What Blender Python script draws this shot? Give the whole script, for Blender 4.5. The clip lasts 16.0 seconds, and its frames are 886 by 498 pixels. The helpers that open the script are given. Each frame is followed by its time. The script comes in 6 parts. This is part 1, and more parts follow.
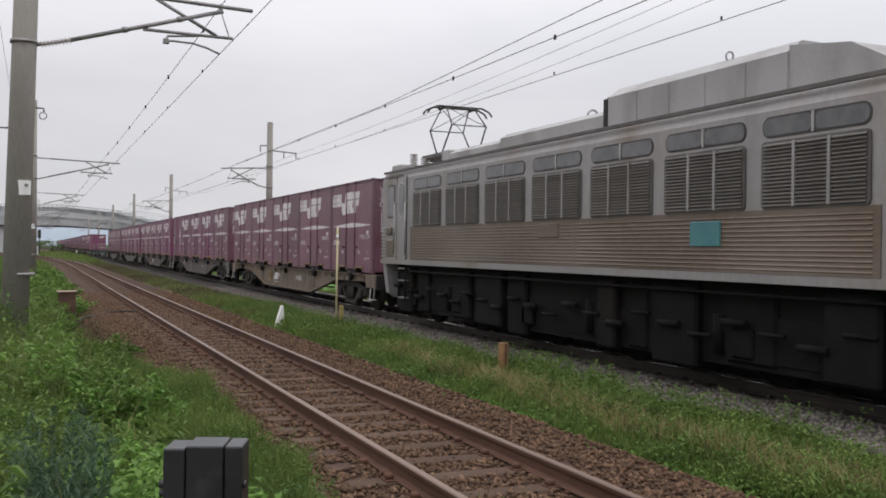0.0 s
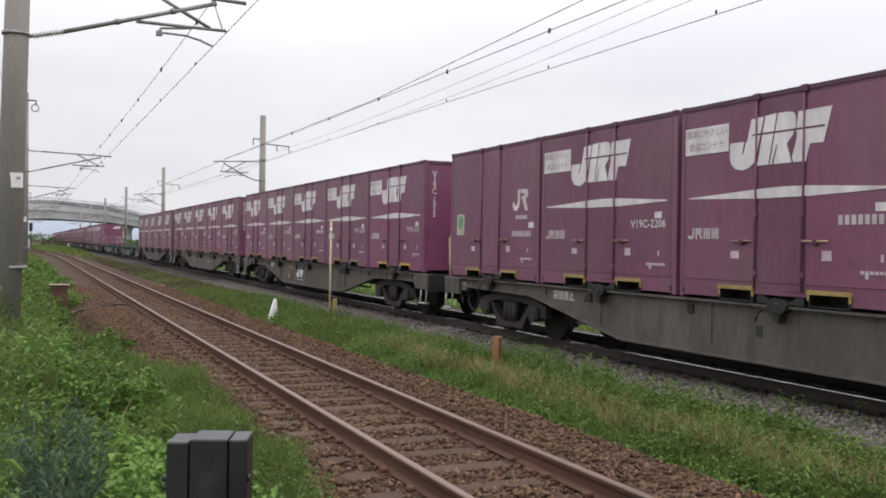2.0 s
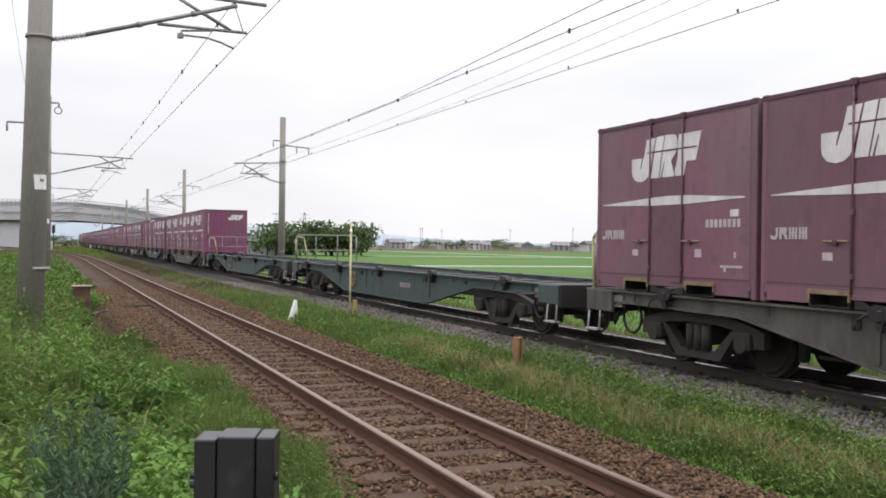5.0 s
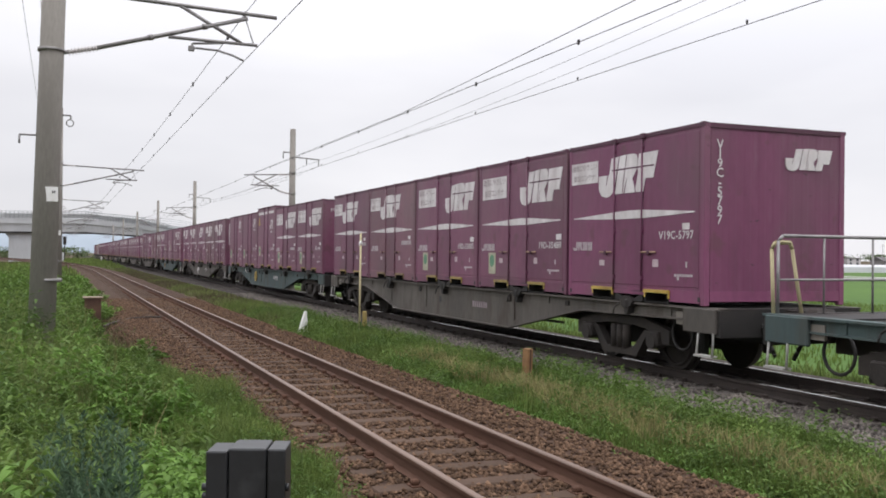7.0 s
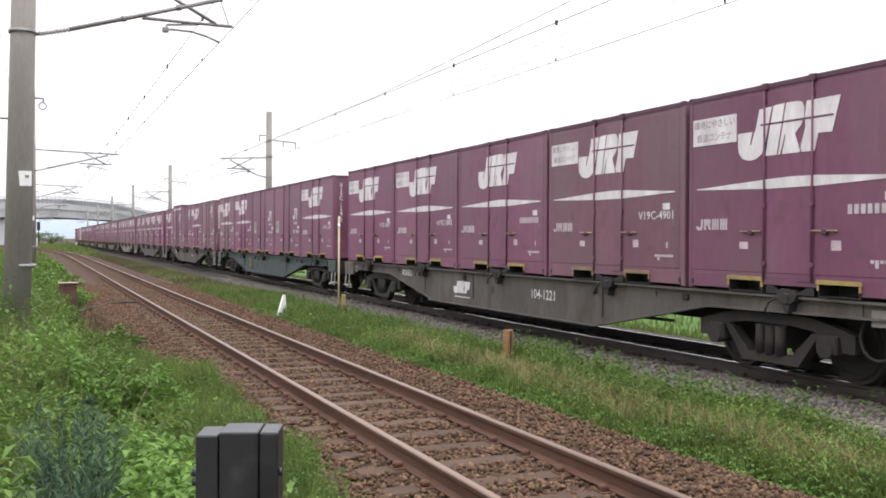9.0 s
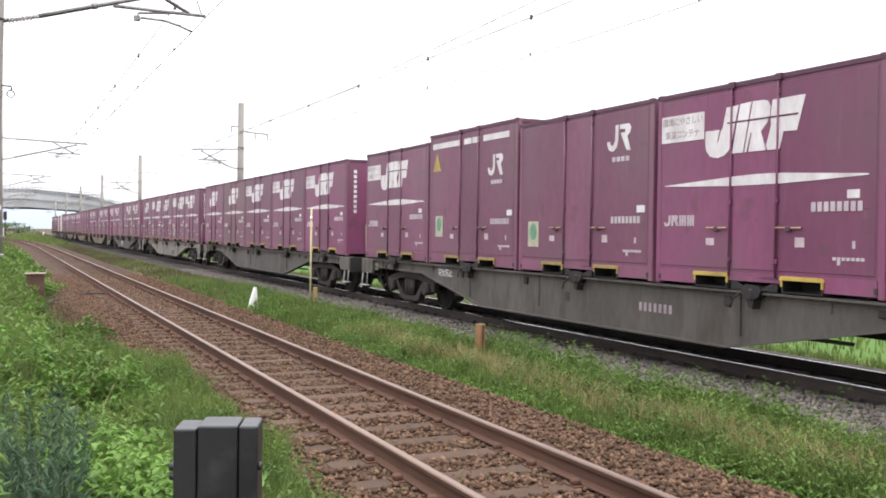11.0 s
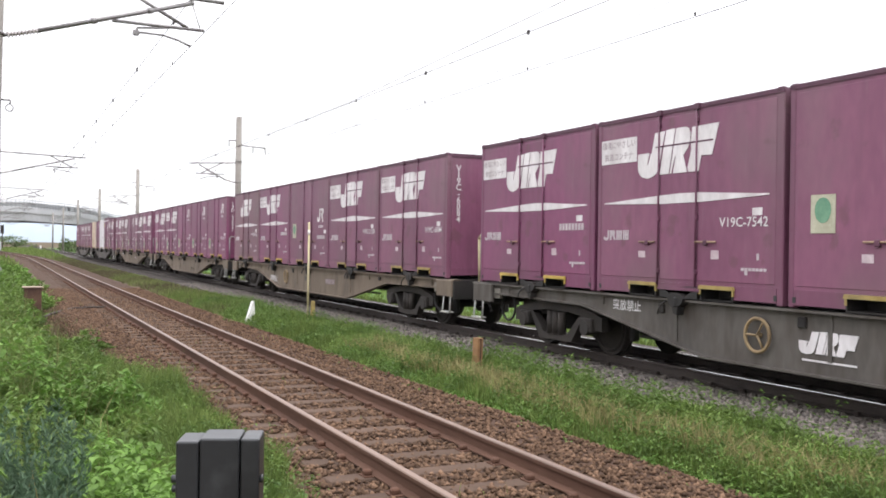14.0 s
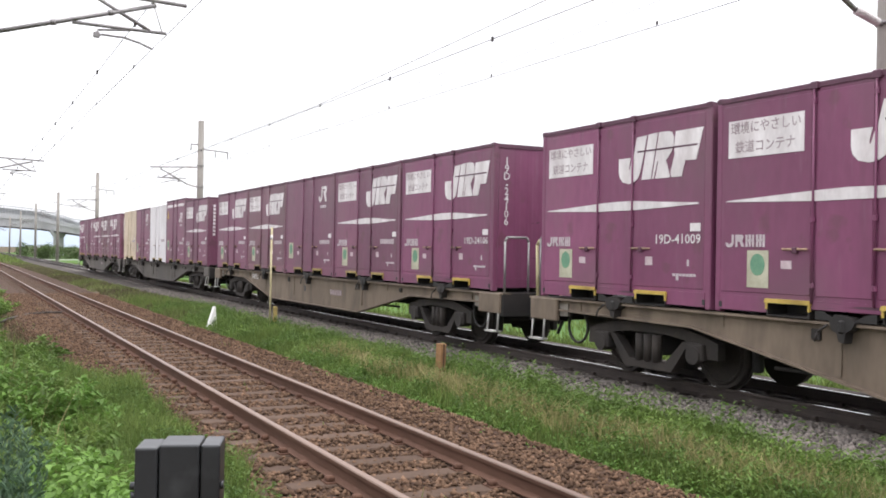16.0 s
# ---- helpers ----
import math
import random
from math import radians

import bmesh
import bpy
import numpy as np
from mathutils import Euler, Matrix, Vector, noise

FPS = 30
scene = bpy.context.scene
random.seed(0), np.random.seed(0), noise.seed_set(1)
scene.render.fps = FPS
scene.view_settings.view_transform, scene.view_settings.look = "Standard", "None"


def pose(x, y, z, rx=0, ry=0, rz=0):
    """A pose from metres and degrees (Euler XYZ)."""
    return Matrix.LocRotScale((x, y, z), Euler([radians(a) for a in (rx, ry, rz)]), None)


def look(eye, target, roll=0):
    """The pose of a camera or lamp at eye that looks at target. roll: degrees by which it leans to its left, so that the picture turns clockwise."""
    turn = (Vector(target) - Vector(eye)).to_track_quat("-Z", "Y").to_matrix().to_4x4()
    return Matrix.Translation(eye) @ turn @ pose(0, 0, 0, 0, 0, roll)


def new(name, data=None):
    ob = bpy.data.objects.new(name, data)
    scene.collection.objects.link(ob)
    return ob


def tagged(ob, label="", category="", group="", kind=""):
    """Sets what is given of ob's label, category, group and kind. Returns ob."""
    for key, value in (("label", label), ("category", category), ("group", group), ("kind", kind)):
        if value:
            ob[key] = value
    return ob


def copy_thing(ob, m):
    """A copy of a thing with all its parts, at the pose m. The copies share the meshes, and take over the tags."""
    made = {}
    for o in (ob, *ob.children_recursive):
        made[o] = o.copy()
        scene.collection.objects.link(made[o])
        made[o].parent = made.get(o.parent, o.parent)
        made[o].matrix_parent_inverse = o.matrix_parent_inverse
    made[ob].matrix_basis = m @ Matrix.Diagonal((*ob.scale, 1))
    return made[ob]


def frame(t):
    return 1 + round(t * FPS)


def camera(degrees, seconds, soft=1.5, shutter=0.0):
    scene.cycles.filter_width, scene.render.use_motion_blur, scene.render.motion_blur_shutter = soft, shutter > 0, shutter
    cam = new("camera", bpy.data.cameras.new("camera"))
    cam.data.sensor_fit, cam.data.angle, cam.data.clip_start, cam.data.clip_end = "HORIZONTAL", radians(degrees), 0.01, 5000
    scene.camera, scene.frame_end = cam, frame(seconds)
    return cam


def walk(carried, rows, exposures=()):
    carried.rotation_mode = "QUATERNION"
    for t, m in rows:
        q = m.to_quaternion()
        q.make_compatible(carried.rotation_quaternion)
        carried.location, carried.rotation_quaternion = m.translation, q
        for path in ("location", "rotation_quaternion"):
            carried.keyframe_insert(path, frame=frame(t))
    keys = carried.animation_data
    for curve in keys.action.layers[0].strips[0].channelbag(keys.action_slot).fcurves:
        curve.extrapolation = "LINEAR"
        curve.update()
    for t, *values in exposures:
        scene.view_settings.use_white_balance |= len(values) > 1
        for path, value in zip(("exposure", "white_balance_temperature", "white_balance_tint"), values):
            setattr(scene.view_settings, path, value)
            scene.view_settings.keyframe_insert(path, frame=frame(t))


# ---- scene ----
cam = camera(49.7, 16.0, soft=1.8)
EXPOSURES = [(0, -0.17), (0.5, 0.0), (1, 0.03), (2.5, 0.15), (4, 0.32), (6.5, 0.08), (8, 0.29), (9.2, 0.70), (10, 0.86), (12.5, 0.84), (14.5, 0.77), (16, 0.72)]
PATH = [
    (0, (0.1641, 0.2637, 1.6728), (0.9459, 2.1045, 1.6752), 0.73),
    (0.5, (0.1594, 0.2744, 1.6702), (0.9417, 2.1150, 1.6690), 0.81),
    (1, (0.1523, 0.2534, 1.6750), (0.9363, 2.0933, 1.6695), 0.92),
    (1.5, (0.1574, 0.2864, 1.6663), (0.9462, 2.1243, 1.6612), 0.89),
    (2, (0.1513, 0.2889, 1.6684), (0.9471, 2.1237, 1.6581), 0.81),
    (2.5, (0.1445, 0.2747, 1.6714), (0.9405, 2.1094, 1.6585), 0.77),
    (3, (0.1462, 0.2868, 1.6672), (0.9323, 2.1257, 1.6559), 0.74),
    (3.5, (0.1435, 0.2938, 1.6650), (0.9198, 2.1370, 1.6559), 0.78),
    (4, (0.1428, 0.3008, 1.6629), (0.9075, 2.1487, 1.6524), 0.69),
    (6.5, (0.1445, 0.2987, 1.6619), (0.8939, 2.1530, 1.6684), 0.78),
    (7, (0.1392, 0.2927, 1.6643), (0.8790, 2.1508, 1.6789), 0.66),
    (7.5, (0.1379, 0.3114, 1.6601), (0.8743, 2.1708, 1.6774), 0.54),
    (8, (0.1312, 0.3274, 1.6580), (0.8760, 2.1835, 1.6665), 0.41),
    (8.5, (0.1295, 0.3355, 1.6547), (0.8910, 2.1849, 1.6520), 0.28),
    (9, (0.1313, 0.3456, 1.6535), (0.9144, 2.1857, 1.6323), 0.22),
    (9.5, (0.1252, 0.3479, 1.6549), (0.9258, 2.1804, 1.6187), 0.40),
    (10, (0.1227, 0.3661, 1.6514), (0.9415, 2.1903, 1.6091), 0.52),
    (12.5, (0.1176, 0.3714, 1.6511), (0.9646, 2.1831, 1.6365), 0.86),
    (13, (0.1148, 0.3754, 1.6490), (0.9611, 2.1875, 1.6384), 0.92),
    (13.5, (0.1121, 0.3656, 1.6504), (0.9563, 2.1787, 1.6431), 0.92),
    (14, (0.1108, 0.3538, 1.6525), (0.9525, 2.1681, 1.6476), 0.78),
    (14.5, (0.1144, 0.3725, 1.6492), (0.9530, 2.1882, 1.6489), 0.70),
    (15, (0.1143, 0.3683, 1.6484), (0.9496, 2.1855, 1.6528), 0.57),
    (15.5, (0.1101, 0.3480, 1.6531), (0.9458, 2.1650, 1.6578), 0.60),
    (16, (0.1112, 0.3532, 1.6515), (1.0212, 2.1342, 1.6599), 0.99),
]
walk(cam, [(t, look(eye, target, roll)) for t, eye, target, roll in PATH], exposures=EXPOSURES)

# ---- world, sun, exposure ----
world = bpy.data.worlds.new("overcast_sky")
scene.world = world
world.use_nodes = True
wn, wl = world.node_tree.nodes, world.node_tree.links
wn.clear()
sky = wn.new("ShaderNodeTexSky")
sky.sky_type, sky.sun_disc = "NISHITA", False
sky.sun_elevation, sky.sun_rotation = radians(58), radians(150)
sky_dim = wn.new("ShaderNodeVectorMath")
sky_dim.operation = "SCALE"
sky_dim.inputs["Scale"].default_value = 0.10
coord = wn.new("ShaderNodeTexCoord")
stretch = wn.new("ShaderNodeMapping")
stretch.inputs["Scale"].default_value = (1.0, 1.0, 3.5)
clouds = wn.new("ShaderNodeTexNoise")
clouds.inputs["Scale"].default_value, clouds.inputs["Detail"].default_value = 2.2, 4.0
shades = wn.new("ShaderNodeValToRGB")
shades.color_ramp.elements[0].position, shades.color_ramp.elements[0].color = 0.32, (0.615, 0.61, 0.645, 1)
shades.color_ramp.elements[1].position, shades.color_ramp.elements[1].color = 0.68, (0.73, 0.72, 0.748, 1)
cover = wn.new("ShaderNodeMixRGB")
cover.inputs["Fac"].default_value = 0.94
toward = wn.new("ShaderNodeVectorMath")
toward.operation = "DOT_PRODUCT"
toward.inputs[1].default_value = Vector((0.75, 0.45, 0.5)).normalized()
glow = wn.new("ShaderNodeMapRange")
glow.inputs["From Min"].default_value, glow.inputs["From Max"].default_value = 0.3, 1.0
glow.inputs["To Min"].default_value, glow.inputs["To Max"].default_value = 0.94, 1.12
# an overcast sky is near three times as bright overhead as at the horizon
height = wn.new("ShaderNodeSeparateXYZ")
rise = wn.new("ShaderNodeMapRange")
rise.inputs["From Min"].default_value, rise.inputs["From Max"].default_value = 0.16, 0.9
rise.inputs["To Min"].default_value, rise.inputs["To Max"].default_value = 1.20, 3.2
both = wn.new("ShaderNodeMath")
both.operation = "MULTIPLY"
wl.new(coord.outputs["Generated"], height.inputs[0])
wl.new(height.outputs["Z"], rise.inputs["Value"])
wl.new(coord.outputs["Generated"], toward.inputs[0])
wl.new(toward.outputs["Value"], glow.inputs["Value"])
wl.new(rise.outputs[0], both.inputs[0])
wl.new(glow.outputs[0], both.inputs[1])
back = wn.new("ShaderNodeBackground")
wl.new(both.outputs[0], back.inputs["Strength"])
wout = wn.new("ShaderNodeOutputWorld")
wl.new(sky.outputs[0], sky_dim.inputs[0])
wl.new(coord.outputs["Generated"], stretch.inputs[0])
wl.new(stretch.outputs[0], clouds.inputs["Vector"])
wl.new(clouds.outputs["Fac"], shades.inputs[0])
wl.new(sky_dim.outputs[0], cover.inputs[1])
wl.new(shades.outputs[0], cover.inputs[2])
wl.new(cover.outputs[0], back.inputs[0])
wl.new(back.outputs[0], wout.inputs[0])

sun = new("sun", bpy.data.lights.new("sun", "SUN"))
sun.data.energy, sun.data.angle, sun.data.color = 0.9, radians(30), (1.0, 0.97, 0.93)
sun.matrix_world = look((10, -14, 60), (0, 0, 0))


# ---- materials ----
def material(name, dark, light, rough=0.7, metal=0.0, scale=4.0, fine=40.0, bump=0.2, depth=0.01, spread=0.0, island=0.0,
             stain=None, stain_amount=0.0, stain_scale=1.2, stretch=(1, 1, 1), rough_spread=0.12, gloss=0.5):
    """Two-scale noise between two colours, with stains of a third, relief, and variation from object to object or island to island."""
    m = bpy.data.materials.new(name)
    m.use_nodes = True
    n, l = m.node_tree.nodes, m.node_tree.links
    p = n["Principled BSDF"]
    tc = n.new("ShaderNodeTexCoord")
    mp = n.new("ShaderNodeMapping")
    mp.inputs["Scale"].default_value = stretch
    l.new(tc.outputs["Object"], mp.inputs[0])
    big, small = n.new("ShaderNodeTexNoise"), n.new("ShaderNodeTexNoise")
    big.inputs["Scale"].default_value, big.inputs["Detail"].default_value = scale, 5.0
    small.inputs["Scale"].default_value, small.inputs["Detail"].default_value = fine, 3.0
    l.new(mp.outputs[0], big.inputs["Vector"])
    l.new(mp.outputs[0], small.inputs["Vector"])
    add = n.new("ShaderNodeMath")
    add.operation = "MULTIPLY_ADD"
    add.inputs[1].default_value = 0.4
    l.new(small.outputs["Fac"], add.inputs[0])
    l.new(big.outputs["Fac"], add.inputs[2])
    ramp = n.new("ShaderNodeValToRGB")
    ramp.color_ramp.elements[0].position, ramp.color_ramp.elements[0].color = 0.5, (*dark, 1)
    ramp.color_ramp.elements[1].position, ramp.color_ramp.elements[1].color = 0.9, (*light, 1)
    l.new(add.outputs[0], ramp.inputs[0])
    colour = ramp.outputs[0]
    if stain:
        st = n.new("ShaderNodeTexNoise")
        st.inputs["Scale"].default_value, st.inputs["Detail"].default_value = stain_scale, 6.0
        l.new(mp.outputs[0], st.inputs["Vector"])
        sr = n.new("ShaderNodeValToRGB")
        sr.color_ramp.elements[0].position, sr.color_ramp.elements[0].color = 0.48, (0, 0, 0, 1)
        sr.color_ramp.elements[1].position, sr.color_ramp.elements[1].color = 0.75, (stain_amount,) * 3 + (1,)
        l.new(st.outputs["Fac"], sr.inputs[0])
        mix = n.new("ShaderNodeMixRGB")
        l.new(sr.outputs[0], mix.inputs[0])
        l.new(colour, mix.inputs[1])
        mix.inputs[2].default_value = (*stain, 1)
        colour = mix.outputs[0]
    if spread or island:
        if island:
            src = n.new("ShaderNodeNewGeometry").outputs["Random Per Island"]
        else:
            src = n.new("ShaderNodeObjectInfo").outputs["Random"]
        amount = island or spread
        rng = n.new("ShaderNodeMapRange")
        rng.inputs["To Min"].default_value, rng.inputs["To Max"].default_value = 1 - amount, 1 + amount
        l.new(src, rng.inputs["Value"])
        hsv = n.new("ShaderNodeHueSaturation")
        l.new(rng.outputs[0], hsv.inputs["Value"])
        l.new(colour, hsv.inputs["Color"])
        colour = hsv.outputs[0]
    l.new(colour, p.inputs["Base Color"])
    p.inputs["Metallic"].default_value = metal
    p.inputs["Specular IOR Level"].default_value = gloss
    rr = n.new("ShaderNodeMapRange")
    rr.inputs["To Min"].default_value, rr.inputs["To Max"].default_value = max(0.03, rough - rough_spread), min(1, rough + rough_spread)
    l.new(big.outputs["Fac"], rr.inputs["Value"])
    l.new(rr.outputs[0], p.inputs["Roughness"])
    if bump:
        b = n.new("ShaderNodeBump")
        b.inputs["Strength"].default_value, b.inputs["Distance"].default_value = bump, depth
        l.new(add.outputs[0], b.inputs["Height"])
        l.new(b.outputs[0], p.inputs["Normal"])
    return m


def leaf_material(name, dark, light, island=0.35):
    """Thin leaves: light passes through a part of them."""
    m = material(name, dark, light, rough=0.6, scale=0.9, fine=9, bump=0, island=island, gloss=0.25)
    n, l = m.node_tree.nodes, m.node_tree.links
    p = n["Principled BSDF"]
    colour = p.inputs["Base Color"].links[0].from_socket
    tr = n.new("ShaderNodeBsdfTranslucent")
    l.new(colour, tr.inputs[0])
    mix = n.new("ShaderNodeMixShader")
    mix.inputs[0].default_value = 0.35
    l.new(p.outputs[0], mix.inputs[1])
    l.new(tr.outputs[0], mix.inputs[2])
    l.new(mix.outputs[0], n["Material Output"].inputs[0])
    return m


M = {}
def container_paint(name, dark, light, dirt):
    """Sun-faded paint with runs of dirt down the side and scuffs."""
    m = material(name, dark, light, 0.5, scale=0.6, fine=9, bump=0.06, spread=0.17, stain=dirt, stain_amount=0.7, stain_scale=0.9, stretch=(1, 1, 0.45))
    n, l = m.node_tree.nodes, m.node_tree.links
    p = n["Principled BSDF"]
    colour = p.inputs["Base Color"].links[0].from_socket
    tc = n.new("ShaderNodeTexCoord")
    for scale, size, lo, hi, amount, tone in (((1, 1, 0.10), 4.0, 0.56, 0.80, 0.32, (0.07, 0.035, 0.045)), ((1, 1, 0.16), 9.0, 0.60, 0.78, 0.22, (0.25, 0.17, 0.20)), ((1, 0.10, 2.2), 4.5, 0.70, 0.74, 0.75, (0.035, 0.022, 0.026)), ((1, 0.14, 2.5), 3.6, 0.72, 0.75, 0.55, (0.34, 0.26, 0.29)), ((1, 1, 1), 3.0, 0.62, 0.70, 0.35, (0.08, 0.045, 0.035)), ((1, 1, 0.6), 0.7, 0.47, 0.68, 0.42, (0.115, 0.062, 0.082))):
        mp = n.new("ShaderNodeMapping")
        mp.inputs["Scale"].default_value = scale
        t = n.new("ShaderNodeTexNoise")
        t.inputs["Scale"].default_value, t.inputs["Detail"].default_value = size, 5.0
        r = n.new("ShaderNodeValToRGB")
        r.color_ramp.elements[0].position, r.color_ramp.elements[0].color = lo, (0, 0, 0, 1)
        r.color_ramp.elements[1].position, r.color_ramp.elements[1].color = hi, (amount,) * 3 + (1,)
        mix = n.new("ShaderNodeMixRGB")
        l.new(tc.outputs["Object"], mp.inputs[0])
        l.new(mp.outputs[0], t.inputs["Vector"])
        l.new(t.outputs["Fac"], r.inputs[0])
        l.new(r.outputs[0], mix.inputs[0])
        l.new(colour, mix.inputs[1])
        mix.inputs[2].default_value = (*tone, 1)
        colour = mix.outputs[0]
    l.new(colour, p.inputs["Base Color"])
    return m


M["purple"] = container_paint("purple_paint", (0.150, 0.048, 0.092), (0.212, 0.077, 0.13), (0.18, 0.115, 0.128))
M["purple_faded"] = container_paint("faded_purple_paint", (0.155, 0.063, 0.094), (0.212, 0.098, 0.126), (0.17, 0.125, 0.13))
M["purple_fresh"] = container_paint("fresh_purple_paint", (0.162, 0.041, 0.096), (0.218, 0.063, 0.133), (0.16, 0.085, 0.108))
M["faint_white"] = material("worn_white_marks", (0.42, 0.36, 0.38), (0.54, 0.48, 0.50), 0.65, bump=0)
M["dull_yellow"] = material("grimy_yellow_paint", (0.28, 0.20, 0.06), (0.44, 0.34, 0.12), 0.65, bump=0.05, stain=(0.09, 0.06, 0.04), stain_amount=0.8, stain_scale=4)
M["purple_dark"] = material("dark_purple_steel", (0.07, 0.024, 0.045), (0.11, 0.04, 0.068), 0.6, bump=0.08, spread=0.12)
M["white"] = material("weathered_white_paint", (0.58, 0.55, 0.55), (0.78, 0.75, 0.75), 0.6, scale=3, fine=25, bump=0.03,
                      stain=(0.35, 0.28, 0.28), stain_amount=0.45, stain_scale=2.5, stretch=(1, 1, 0.4))
M["notice_pink"] = material("faded_pink_notice", (0.44, 0.34, 0.37), (0.60, 0.50, 0.52), 0.65, scale=9, bump=0, stain=(0.32, 0.2, 0.25), stain_amount=0.6, stain_scale=14)
M["handle_tan"] = material("worn_tan_handle", (0.22, 0.14, 0.09), (0.40, 0.28, 0.17), 0.65, scale=9, bump=0.05, spread=0.25, stain=(0.14, 0.07, 0.07), stain_amount=0.8, stain_scale=6)
M["panel_grey"] = material("faded_lettering", (0.26, 0.20, 0.22), (0.36, 0.30, 0.31), 0.7, bump=0)
M["cream"] = material("cream_paint", (0.52, 0.42, 0.30), (0.62, 0.52, 0.40), 0.6, bump=0.05, stain=(0.3, 0.24, 0.2), stain_amount=0.4)
M["white_container"] = material("white_container_paint", (0.62, 0.6, 0.62), (0.75, 0.73, 0.74), 0.55, bump=0.05,
                                stain=(0.4, 0.36, 0.35), stain_amount=0.4, stretch=(1, 1, 0.3))
M["yellow"] = material("yellow_paint", (0.42, 0.29, 0.05), (0.58, 0.42, 0.10), 0.55, bump=0.05, stain=(0.16, 0.10, 0.05), stain_amount=0.6)
M["frame_brown"] = material("dirty_grey_steel", (0.075, 0.066, 0.058), (0.135, 0.12, 0.105), 0.75, scale=1.2, fine=14, bump=0.1, spread=0.2,
                            stain=(0.05, 0.035, 0.025), stain_amount=0.9, stretch=(1, 1, 0.35), stain_scale=2.6)
M["frame_green"] = material("dirty_teal_steel", (0.040, 0.062, 0.063), (0.066, 0.097, 0.095), 0.7, scale=1.2, fine=14, bump=0.1, spread=0.1,
                            stain=(0.05, 0.045, 0.035), stain_amount=0.9, stretch=(1, 1, 0.35), stain_scale=2.4)
M["frame_tan"] = material("tan_dusted_steel", (0.13, 0.098, 0.07), (0.195, 0.15, 0.11), 0.75, scale=1.2, fine=14, bump=0.1,
                          stain=(0.07, 0.055, 0.04), stain_amount=0.9, stretch=(1, 1, 0.35), stain_scale=2.5)
M["frame_pale"] = material("pale_grey_steel", (0.175, 0.155, 0.132), (0.25, 0.228, 0.20), 0.75, scale=1.2, fine=14, bump=0.1,
                           stain=(0.08, 0.065, 0.05), stain_amount=0.9, stretch=(1, 1, 0.35), stain_scale=2.5)
M["under"] = material("oily_black_steel", (0.008, 0.0075, 0.007), (0.022, 0.019, 0.018), 0.7, scale=2, bump=0.15,
                      stain=(0.06, 0.045, 0.035), stain_amount=0.6)
M["bogie"] = material("dusty_bogie_steel", (0.012, 0.010, 0.009), (0.042, 0.033, 0.027), 0.8, scale=2, bump=0.15,
                      stain=(0.02, 0.017, 0.015), stain_amount=0.7)
M["silver"] = material("stainless_body", (0.27, 0.255, 0.25), (0.385, 0.37, 0.365), 0.45, 0.4, scale=0.8, fine=16, bump=0.04,
                       stain=(0.19, 0.145, 0.105), stain_amount=0.85, stain_scale=0.8, stretch=(1, 1, 0.4))
M["silver_brown"] = material("brake_dusted_stainless", (0.125, 0.092, 0.068), (0.195, 0.152, 0.117), 0.5, 0.35, scale=0.8, fine=14, bump=0.04,
                             stain=(0.25, 0.215, 0.185), stain_amount=0.5, stain_scale=0.8, stretch=(1, 0.4, 1))
M["gasket"] = material("dark_rubber_edge", (0.045, 0.04, 0.038), (0.07, 0.062, 0.06), 0.7, bump=0)
M["bright_strip"] = material("worn_bright_stainless", (0.34, 0.33, 0.315), (0.46, 0.445, 0.43), 0.4, 0.5, scale=3, bump=0.02)
M["louver"] = material("louver_grey", (0.085, 0.078, 0.072), (0.14, 0.128, 0.12), 0.6, 0.2, bump=0.05)
# black steel, with the shade under the locomotive put into its tone
M["loco_under"] = material("shaded_black_steel", (0.004, 0.004, 0.004), (0.011, 0.010, 0.0095), 0.8, scale=3, bump=0.15, gloss=0.15, stain=(0.025, 0.02, 0.016), stain_amount=0.4)
M["plate_cream"] = material("cream_notice_plate", (0.36, 0.35, 0.25), (0.50, 0.49, 0.37), 0.6, scale=5, bump=0.02, stain=(0.30, 0.26, 0.20), stain_amount=0.5, stain_scale=4)
M["slat"] = material("louvre_slat_steel", (0.105, 0.094, 0.083), (0.165, 0.148, 0.132), 0.55, 0.2, scale=1.5, bump=0.04, spread=0.15)
M["wheel_tan"] = material("worn_tan_paint", (0.20, 0.14, 0.07), (0.30, 0.215, 0.11), 0.65, scale=6, bump=0.05, stain=(0.10, 0.065, 0.04), stain_amount=0.7, stain_scale=5)
M["post_yellow"] = material("pale_yellow_post", (0.43, 0.38, 0.21), (0.55, 0.49, 0.30), 0.6, scale=3, bump=0.05, stain=(0.22, 0.18, 0.10), stain_amount=0.5)
M["step_grey"] = material("worn_grey_step", (0.34, 0.33, 0.31), (0.50, 0.49, 0.46), 0.7, scale=6, bump=0.05)
M["roof_grey"] = material("roof_grey_paint", (0.27, 0.265, 0.26), (0.38, 0.37, 0.365), 0.65, scale=0.9, bump=0.06,
                          stain=(0.16, 0.14, 0.125), stain_amount=0.6, stretch=(1, 1, 0.5))
M["glass"] = material("dusty_window_glass", (0.10, 0.10, 0.105), (0.15, 0.148, 0.15), 0.2, 0.0, bump=0, rough_spread=0.05)
M["badge"] = material("turquoise_plate", (0.04, 0.15, 0.18), (0.07, 0.22, 0.22), 0.4, bump=0, stain=(0.13, 0.17, 0.33), stain_amount=0.8, stain_scale=3)
M["green_mark"] = material("green_label", (0.10, 0.24, 0.15), (0.18, 0.34, 0.22), 0.6, bump=0)
